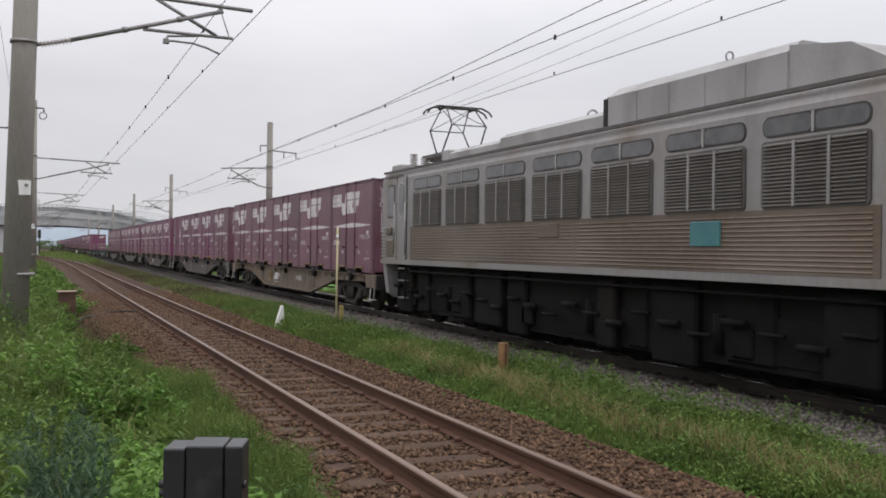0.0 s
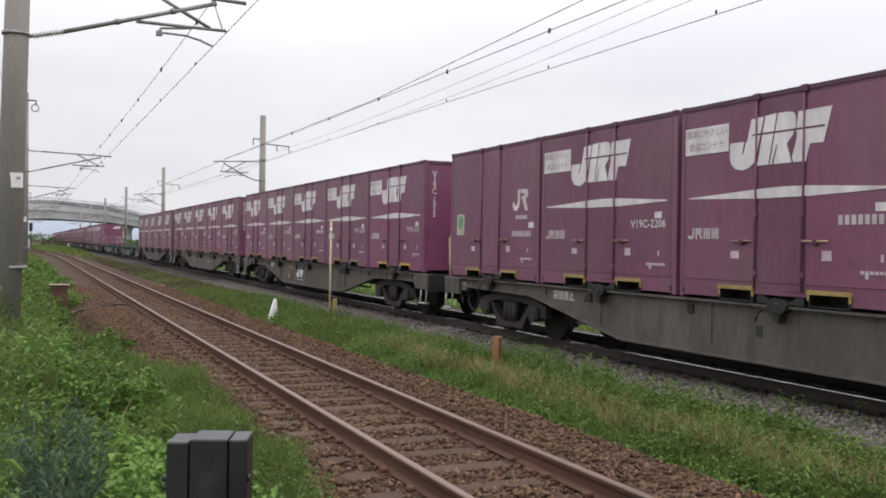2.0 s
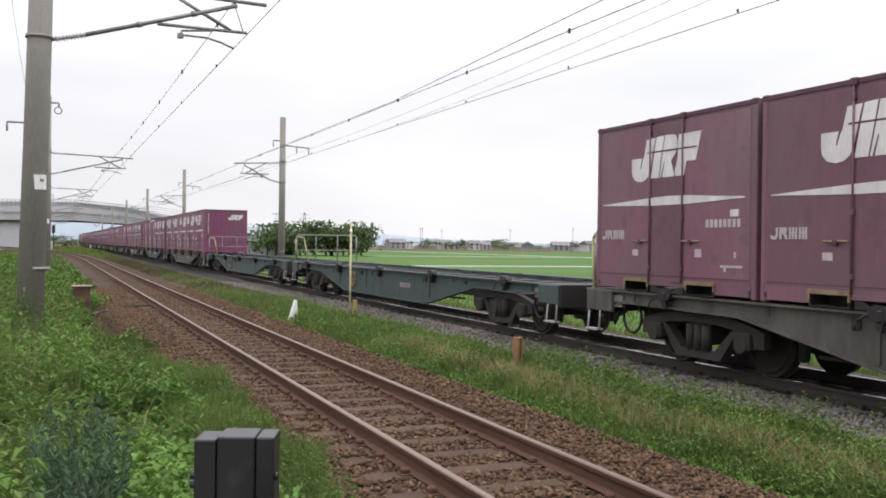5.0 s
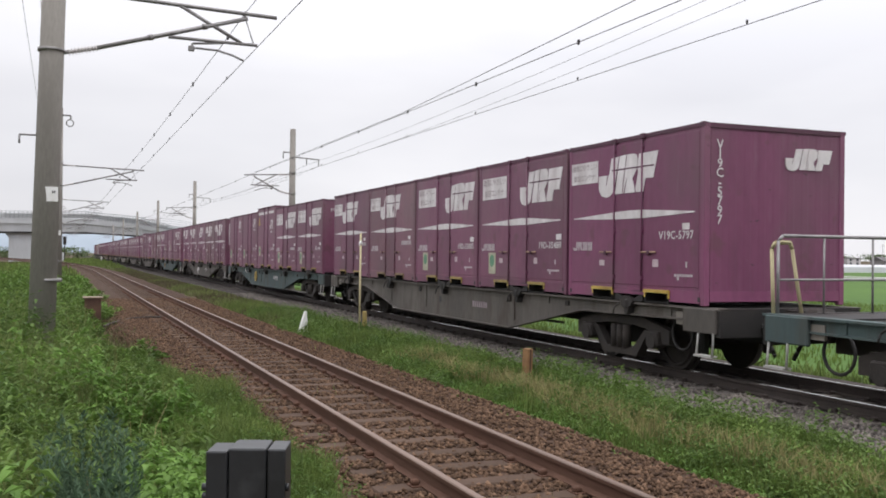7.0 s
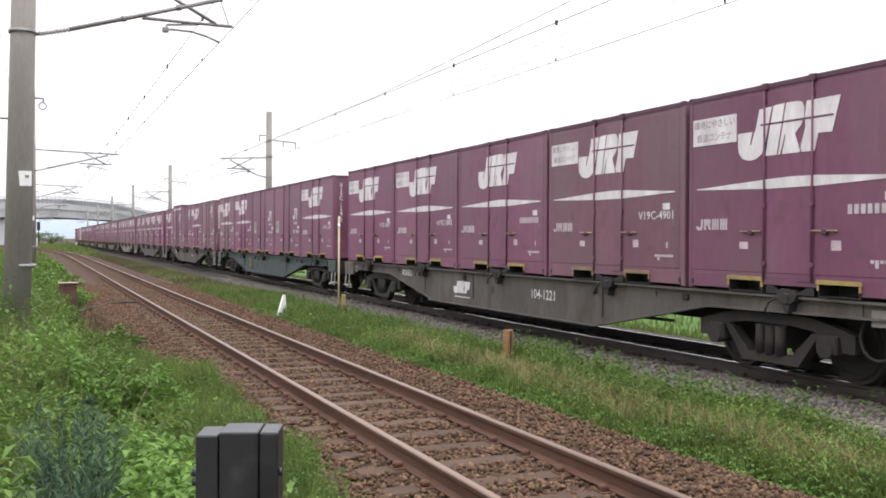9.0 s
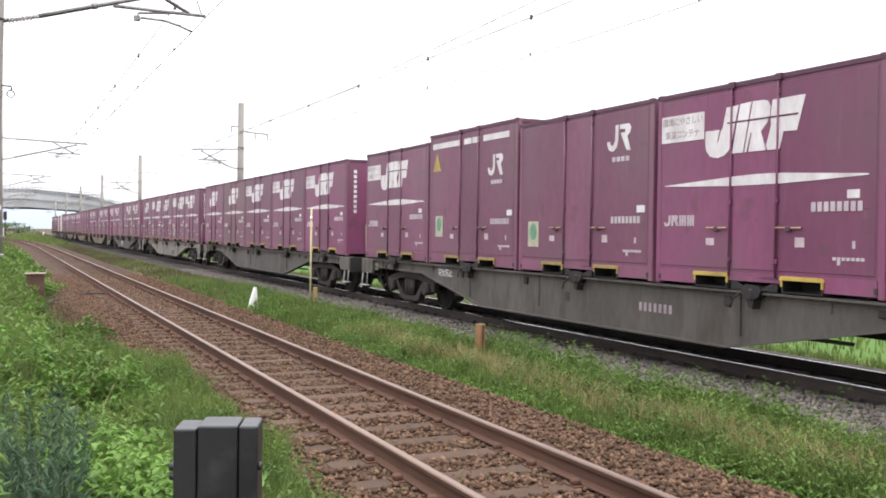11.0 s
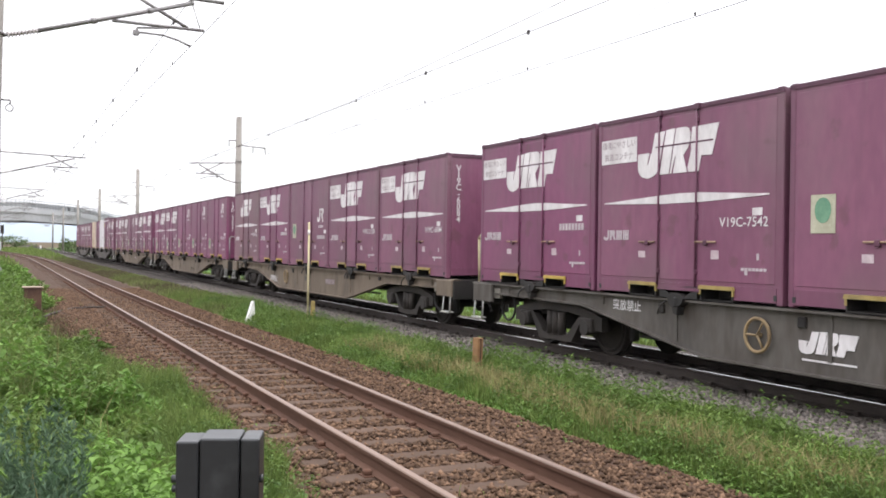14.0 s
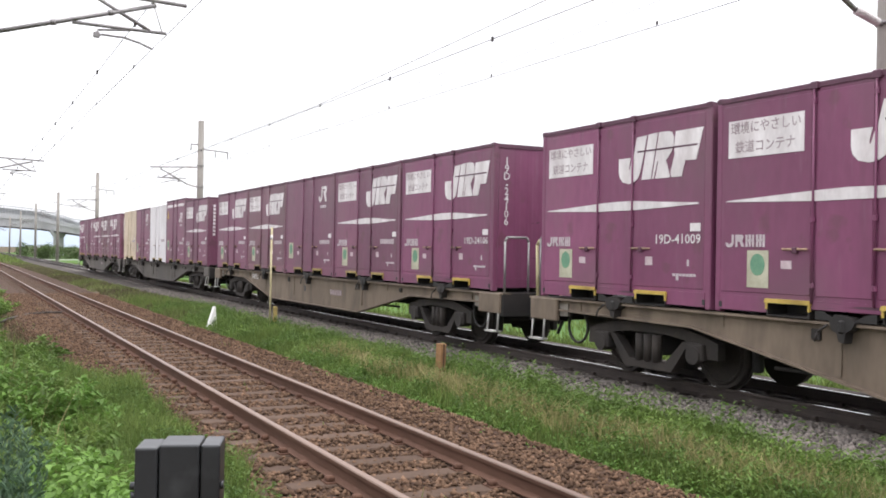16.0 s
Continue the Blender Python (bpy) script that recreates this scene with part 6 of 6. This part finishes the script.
def plants():
    rng = np.random.default_rng(11)
    # leafy weeds on the field side
    for y0, y1, x0, n, per, ln in ((3.2, 9.0, -4.5, 2100, 54, 0.115), (9.0, 17, -7, 2300, 40, 0.15), (17, 32, -11, 2000, 30, 0.20), (32, 70, -18, 1900, 22, 0.32)):
        sp = scatter(x0, 1.9, y0, y1, n, int(y0 * 10), edge_left)
        h = np.array([max(0.12, (canopy(x, y) - z) * rng.uniform(0.6, 1.1)) for x, y, z in sp])
        pick = np.array([wave(x, y, 0.4, 9) for x, y, z in sp]) + rng.normal(0, 0.12, len(sp))
        for mat, sel, lab, wd in (("leaf", pick <= 0.3, "dense green leafy weeds beside the track", 0.36), ("leaf_bright", pick > 0.3, "fresh bright green broad-leaved weeds", 0.55)):
            if sel.any():
                weed_patch("weeds", lab, M[mat], sp[sel], h[sel], per, ln, wd, int(y0) + 3)
    sp = scatter(0.18, 0.46, 5.1, 5.8, 60, 77)
    weed_patch("weeds", "grey-green upright mugwort stalks", M["leaf_blue"], sp, rng.uniform(0.75, 1.28, len(sp)), 110, 0.095, 0.17, 9, 1.5, bushy=0.04)
    sp = scatter(0.52, 1.22, 5.1, 6.5, 200, 78)
    weed_patch("weeds", "bright green vine leaves on the weeds", M["leaf_bright"], sp, rng.uniform(0.5, 0.85, len(sp)), 34, 0.10, 0.62, 10, 0.1, bushy=0.10)
    sp = scatter(-4, 1.0, 5, 22, 260, 79, edge_left)
    grass_patch("dry_stalks", "pale dry stalks among the weeds", M["straw"], sp, rng.uniform(0.6, 1.25, len(sp)), 12, 0.006, 0.25)
    sp = scatter(-4.5, 1.5, 3.6, 24, 26000, 92, lambda x, y: edge_left(x, y) and wave(x, y, 0.6, 41) > -0.12, 1.5)
    grass_patch("grass", "soft olive grass standing among the weeds", M["grass_olive"], sp, np.array([max(0.2, (canopy(x, y) - z) * rng.uniform(0.75, 1.22)) for x, y, z in sp]), 24, 0.0045, 0.22)
    sp = scatter(-3, 2.3, 3.6, 26, 42000, 80, lambda x, y: edge_left(x - 0.35 + 0.5 * (y > 13) - 0.25 * wave(x, y, 0.9, 4), y), 1.5)
    grass_patch("grass", "fine green grass along the edge of the weeds", M["grass"], sp, rng.uniform(0.15, 0.5, len(sp)), 13, 0.006)
    sp = scatter(1.05, 2.15, 3.6, 9.5, 16000, 90, lambda x, y: x < 1.86 + 0.35 * wave(x, y, 0.9, 21) + 0.2 * wave(x, y, 3.0, 22), 1.3)
    grass_patch("grass", "fine green grass spreading onto the ballast", M["grass"], sp, rng.uniform(0.10, 0.42, len(sp)), 23, 0.005, 0.45)
    def on_ballast(x, y):
        fade = min(1.0, (y - 4.0) / 3.0, (15.5 - y) / 3.5)
        return x < 1.55 + 0.62 * fade + 0.30 * wave(x, y, 0.8, 51) + 0.18 * wave(x, y, 2.6, 52)
    sp = scatter(1.2, 2.6, 4.2, 23, 60000, 93, on_ballast, 1.35)
    sp[:, 2] = np.maximum(sp[:, 2], -0.19 - 0.42 * np.maximum(0, 1.695 - sp[:, 0]))
    tall = np.array([0.75 + 0.7 * wave(x, y, 1.1, 53) for x, y, z in sp])
    grass_patch("grass", "fine green grass creeping over the ballast shoulder", M["grass"], sp, rng.uniform(0.10, 0.36, len(sp)) * tall, 25, 0.005, 0.4)
    sp = sp[::90]
    weed_patch("weeds", "small leafy weeds on the ballast shoulder", M["leaf"], sp, rng.uniform(0.12, 0.34, len(sp)), 26, 0.07, 0.34, 28)
    sp = scatter(0.7, 1.75, 13, 31, 5200, 96, lambda x, y: wave(x, y, 1.1, 61) > -0.2)
    grass_patch("grass", "sparse dull grass on the bare soil by the relay case", M["grass_dull"], sp, rng.uniform(0.06, 0.2, len(sp)), 32, 0.009, 0.5)
    sp = scatter(0.6, 1.7, 12, 30, 1500, 97, lambda x, y: wave(x, y, 1.1, 61) > 0.1)
    grass_patch("grass", "sparse green tufts on the bare soil by the relay case", M["grass"], sp, rng.uniform(0.1, 0.28, len(sp)), 33, 0.008, 0.4)
    # the strip between the tracks
    def strip(x, y):
        return 5.25 + 0.35 * wave(1, y, 0.45, 6) < x < 7.12 + 0.22 * wave(2, y, 0.5, 7)
    sp = scatter(4.7, 7.6, 4.0, 34, 84000, 81, lambda x, y: strip(x, y) and (y < 20 or rng.uniform() < 0.30 + 0.45 * (wave(x, y, 0.5, 14) > 0.0)), 1.55)
    grass_patch("grass", "green grass on the strip between the tracks", M["grass"], sp, rng.uniform(0.07, 0.26, len(sp)) * np.array([1.0 + 0.5 * wave(x, y, 0.7, 3) for x, y, z in sp]), 14, 0.007)
    sp = scatter(4.8, 7.6, 26, 110, 30000, 82, strip, 1.5)
    dull = np.array([wave(x, y, 0.25, 15) for x, y, z in sp]) + rng.normal(0, 0.2, len(sp)) > -0.22
    grass_patch("grass", "green grass on the far strip between the tracks", M["grass_olive"], sp[~dull], rng.uniform(0.06, 0.2, (~dull).sum()), 15, 0.014)
    grass_patch("grass", "dull brown-green grass on the far strip between the tracks", M["grass_dull"], sp[dull], rng.uniform(0.05, 0.17, dull.sum()), 29, 0.014)
    # rough grass where the near track turns away
    def fork(x, y):
        return NEAR + bend(y) + 1.9 < x < 7.2
    sp = scatter(-25, 7.3, 100, 260, 26000, 94, fork, 1.3)
    grass_patch("grass", "rough green grass in the fork of the two tracks", M["grass"], sp, rng.uniform(0.2, 0.75, len(sp)) * np.clip((sp[:, 1] - 95) / 50, 0.25, 1), 30, 0.05)
    sp = scatter(-40, 1.6, 70, 260, 20000, 95, lambda x, y: x < NEAR + bend(y) - 2.0, 1.4)
    grass_patch("grass", "rough green grass on the field side far off", M["grass"], sp, rng.uniform(0.2, 0.8, len(sp)), 31, 0.06)
    sp = scatter(5.3, 6.3, 4.5, 16, 9000, 83, lambda x, y: abs(x - 5.85 - 0.25 * wave(x, y, 0.6, 8)) < 0.26)
    grass_patch("dry_grass", "pale dry grass streak in the strip", M["straw"], sp, rng.uniform(0.15, 0.36, len(sp)), 16, 0.006, 0.5)
    sp = scatter(5.0, 7.3, 4.2, 30, 3400, 84, strip, 1.4)
    keep = np.array([wave(x, y, 0.8, 12) > -0.15 for x, y, z in sp])
    weed_patch("weeds", "low leafy weeds in the grass strip", M["leaf"], sp[keep], rng.uniform(0.10, 0.34, keep.sum()), 22, 0.075, 0.42, 17)
    sp = scatter(4.9, 5.6, 4.2, 16, 700, 85)
    weed_patch("weeds", "low bright creeping weeds at the ballast edge", M["leaf_bright"], sp, rng.uniform(0.06, 0.18, len(sp)), 22, 0.06, 0.55, 18)
    sp = scatter(6.0, 7.1, 5.0, 14, 420, 91, lambda x, y: wave(x, y, 0.9, 31) > -0.05)
    weed_patch("weeds", "taller leafy weeds beside the grey ballast", M["leaf"], sp, rng.uniform(0.22, 0.5, len(sp)), 30, 0.085, 0.34, 27)
    # verge beyond the far track, and the rice
    sp = scatter(11.7, 16, 2, 120, 30000, 86, None, 1.5)
    grass_patch("grass", "tall green grass on the verge beyond the train", M["grass"], sp, rng.uniform(0.15, 0.48, len(sp)), 19, 0.02)
    sp = scatter(16, 46, 4, 60, 26000, 87)
    sp[:, 2] = -1.06
    grass_patch("rice", "young green rice plants in the paddy", M["grass"], sp, rng.uniform(0.15, 0.3, len(sp)), 20, 0.022)
    # a few tufts in the ballast
    sp = scatter(1.7, 5.2, 4, 30, 1500, 88, lambda x, y: wave(x, y, 1.3, 13) > 0.42)
    sp[:, 2] = -0.19
    grass_patch("grass", "small grass tufts in the ballast", M["grass"], sp, rng.uniform(0.05, 0.16, len(sp)), 21, 0.006)


def ballast_stones():
    rng = np.random.default_rng(5)
    def spots(x0, x1, y0, y1, n, z, keep, power=1.5):
        x, y = rng.uniform(x0, x1, n), y0 + (y1 - y0) * rng.uniform(0, 1, n) ** power
        return np.array([(a, b, z(a) + rng.uniform(-0.02, 0.012)) for a, b in zip(x, y) if keep(a, b)])
    def height(centre, shoulder, top):
        return lambda x: top if abs(x - centre) < shoulder else top - 0.42 * (abs(x - centre) - shoulder)
    def clear(centre):
        def ok(x, y):
            on_sleeper = abs(((y - 2.0 + 0.3) % 0.6) - 0.3) < 0.10 and abs(x - centre) < 1.0
            by_rail = abs(abs(x - centre) - HALF) < 0.075
            return not by_rail and (not on_sleeper or rng.uniform() < 0.16)
        return ok
    stones("ballast_stones", "loose rust-brown ballast stones", M["stone_brown"], spots(1.15, 5.45, 4.2, 40, 70000, height(NEAR, 1.72, -0.165), clear(NEAR)), 0.028, 1)
    stones("ballast_stones", "loose grey ballast stones", M["stone_grey"], spots(7.0, 8.9, 5.0, 45, 34000, height(FAR, 1.95, -0.175), clear(FAR)), 0.036, 2)


# ---- distance ----
def tree(x, y, high, wide, seed, z0=-1.2, low=0.62):
    rng = np.random.default_rng(seed)
    t = thing("tree", "dark green broad-leaved tree in the distance", "tree", group="distant trees", at=pose(x, y, z0))
    def trunk(bm):
        tube(bm, (0, 0, -0.3), (0.1, 0, high * 0.5), 0.035 * high, 8, 0.02 * high)
        for k in range(4):
            a = k * 1.6 + seed
            tube(bm, (0.05, 0, high * (0.3 + 0.05 * k)), (wide * 0.3 * math.cos(a), wide * 0.3 * math.sin(a), high * 0.7), 0.015 * high, 6, 0.006 * high)
    shape("trunk", trunk, M["bark"], t)
    n = 520
    c = rng.normal(0, 1, (9, 3)) * np.array([wide * 0.28, wide * 0.28, high * 0.16]) + np.array([0, 0, high * low])
    org = c[rng.integers(0, 9, n)] + rng.normal(0, 1, (n, 3)) * np.array([wide * 0.13, wide * 0.13, high * 0.09])
    org[:, 2] = np.clip(org[:, 2], high * (0.12 if low > 0.5 else 0.03), high * 1.02)
    d = rng.normal(0, 1, (n, 3))
    L = rng.uniform(0.07, 0.15, n) * high
    v, f = leaves(org, d, L, L * 0.75, rng.uniform(0, 0.4, n), rng)
    part("crown", mesh_arrays("crown", v, f, M["tree"]), None, t)
    return t


def house(x, y, w, d, h, floors, seed, flat=False, turn=0.0):
    t = thing("house", "small distant pale house with dark roof" if not flat else "distant pale flat-roofed building", "house", group="distant buildings", at=pose(x, y, -1.2, 0, 0, turn))
    shape("wall", lambda bm: box(bm, -w / 2, w / 2, -d / 2, d / 2, -0.5, h), M["far_wall"], t)
    if flat:
        shape("roof", lambda bm: box(bm, -w / 2 - 0.2, w / 2 + 0.2, -d / 2 - 0.2, d / 2 + 0.2, h, h + 0.5), M["far_roof"], t)
    else:
        shape("roof", lambda bm: prism(bm, [(-d / 2 - 0.6, h), (d / 2 + 0.6, h), (0, h + 0.32 * d)], "x", -w / 2 - 0.6, w / 2 + 0.6), M["far_roof"], t)
    n = max(2, int(w / 3.2))
    for fl in range(floors):
        for k in range(n):
            xx = -w / 2 + w * (k + 0.5) / n
            z = h * (fl + 0.35) / floors
            shape("window", lambda bm: box(bm, xx - 0.7, xx + 0.7, -d / 2 - 0.06, -d / 2 + 0.1, z, z + 1.2), M["far_glass"], t)


def pole_far(x, y, h, lattice=False):
    t = thing("utility_pole" if not lattice else "lattice_pylon", "distant grey utility pole" if not lattice else "distant grey steel lattice pylon", "utility pole" if not lattice else "pylon", group="distant poles", at=pose(x, y, -1.2))
    if not lattice:
        shape("post", lambda bm: tube(bm, (0, 0, -0.5), (0, 0, h), 0.2, 6, 0.12), M["concrete"], t)
        shape("cross_arm", lambda bm: [box(bm, -1.0, 1.0, -0.06, 0.06, h - k, h - k + 0.15) for k in (0.5, 1.3)], M["galv"], t)
        return
    def frame_work(bm):
        for sx in (-1, 1):
            for sy in (-1, 1):
                tube(bm, (sx * 2.4, sy * 2.4, -0.5), (sx * 0.4, sy * 0.4, h), 0.14, 4)
        for k in range(8):
            a, b = 2.4 - 2.0 * k / 8, 2.4 - 2.0 * (k + 1) / 8
            za, zb = h * k / 8, h * (k + 1) / 8
            for sy in (-1, 1):
                tube(bm, (-a, sy * a, za), (b, sy * b, zb), 0.08, 4)
                tube(bm, (a, sy * a, za), (-b, sy * b, zb), 0.08, 4)
        for k, w in ((0.72, 4.5), (0.83, 4.0), (0.94, 3.2)):
            tube(bm, (-w, 0, h * k), (w, 0, h * k), 0.13, 4)
    shape("lattice", frame_work, M["galv"], t)


def distance():
    rnd = random.Random(21)
    # the edge of the town beyond the paddies, along a line that runs away to the right
    for k in range(96):
        x = 110 + 6.2 * k + rnd.uniform(-3, 3)
        y = 760 - 0.72 * x + rnd.uniform(-30, 40)
        if rnd.random() < 0.5:
            house(x, y, rnd.uniform(6, 11), rnd.uniform(6, 8), rnd.uniform(2.6, 4.6), 2, k, rnd.random() < 0.2, rnd.uniform(-20, 60))
        else:
            tree(x, y, rnd.uniform(3.5, 7.5), rnd.uniform(7, 14), k)
    for k in range(60):
        x = 110 + 10 * k + rnd.uniform(-4, 4)
        tree(x, 840 - 0.72 * x + rnd.uniform(-20, 40), rnd.uniform(5, 8), rnd.uniform(12, 18), 500 + k)
    house(318, 440, 20, 12, 7.5, 2, 91, True, 40)
    house(356, 420, 24, 12, 6.0, 2, 92, True, 40)
    house(290, 470, 16, 9, 4.0, 1, 93, True, 40)
    for x, y, h, big in ((160, 640, 24, True), (180, 570, 15, False), (222, 580, 14, False), (257, 520, 13, False), (303, 400, 17, False), (283, 490, 14, False), (396, 330, 14, False), (210, 670, 20, True), (204, 530, 13, False), (330, 396, 12, False), (245, 600, 13, False), (420, 400, 12, False), (350, 470, 15, False)):
        pole_far(x, y, h, big)
    g = thing("greenhouse", "long low pale plastic film greenhouse beside the paddy", "greenhouse")
    for k in range(2):
        shape("film_cover", lambda bm: prism(bm, [(172 + 6.4 * k + 3.1 * math.cos(a), -1.0 + 1.7 * math.sin(a) ** 0.35 if 0 < a < 3.14 else -1.1) for a in [math.pi * j / 8 for j in range(9)]], "x", 142, 330), M["film"], g)
    # bushes by the bridge ramp and the left fields
    for k in range(34):
        if k < 14:
            tree(43 + 1.7 * k + rnd.uniform(-1, 1), 208 + rnd.uniform(-8, 8), rnd.uniform(5.5, 8.0), rnd.uniform(6, 9), 200 + k, -1.2)
        else:
            tree(14 + 1.5 * (k - 14) + rnd.uniform(-1, 1), 236 + rnd.uniform(-20, 6), rnd.uniform(2.5, 4.8), rnd.uniform(4, 7), 200 + k, -1.2, 0.40)
    for k in range(26):
        x = -70 + 3.0 * k + rnd.uniform(-1.5, 1.5)
        tree(x, 300 + rnd.uniform(-20, 60), rnd.uniform(3.0, 5.5), rnd.uniform(5, 9), 300 + k, -1.5)
    # hills on the horizon, their haze put into the colour
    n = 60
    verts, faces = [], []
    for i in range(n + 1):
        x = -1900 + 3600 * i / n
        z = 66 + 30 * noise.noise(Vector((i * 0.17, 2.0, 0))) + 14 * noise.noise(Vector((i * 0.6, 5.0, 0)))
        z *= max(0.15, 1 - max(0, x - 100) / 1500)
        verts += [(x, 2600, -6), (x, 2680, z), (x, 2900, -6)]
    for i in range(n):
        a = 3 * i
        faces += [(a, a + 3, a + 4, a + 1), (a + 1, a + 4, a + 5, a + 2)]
    tagged(new("hills", mesh_arrays("hills", verts, faces, M["hill"])), "hills on the horizon with blue-grey haze in their colour", "hills", kind="structure")

build_ground()
ballast_bed("ballast_near", "rust-brown crushed stone ballast of the near track", M["bed_brown"], NEAR, -0.172, -420, 300, 1.72, 0.5, True)
ballast_bed("ballast_far", "grey crushed stone ballast of the far track", M["bed_grey"], FAR, -0.18, -420, 620, 1.95, 0.6)
build_train()
line_equipment()
lineside()
road_bridge()
distance()
plants()
ballast_stones()
track("track_near", "rusty single track with brown sleepers", NEAR, M["rail_side"], M["rail_top"], M["sleeper"], -16.0, 150, True)
track("track_far", "track with bright worn rail heads and grey sleepers", FAR, M["rail_dark"], M["rail_bright"], M["sleeper_grey"], -16.0, 90)
motions()
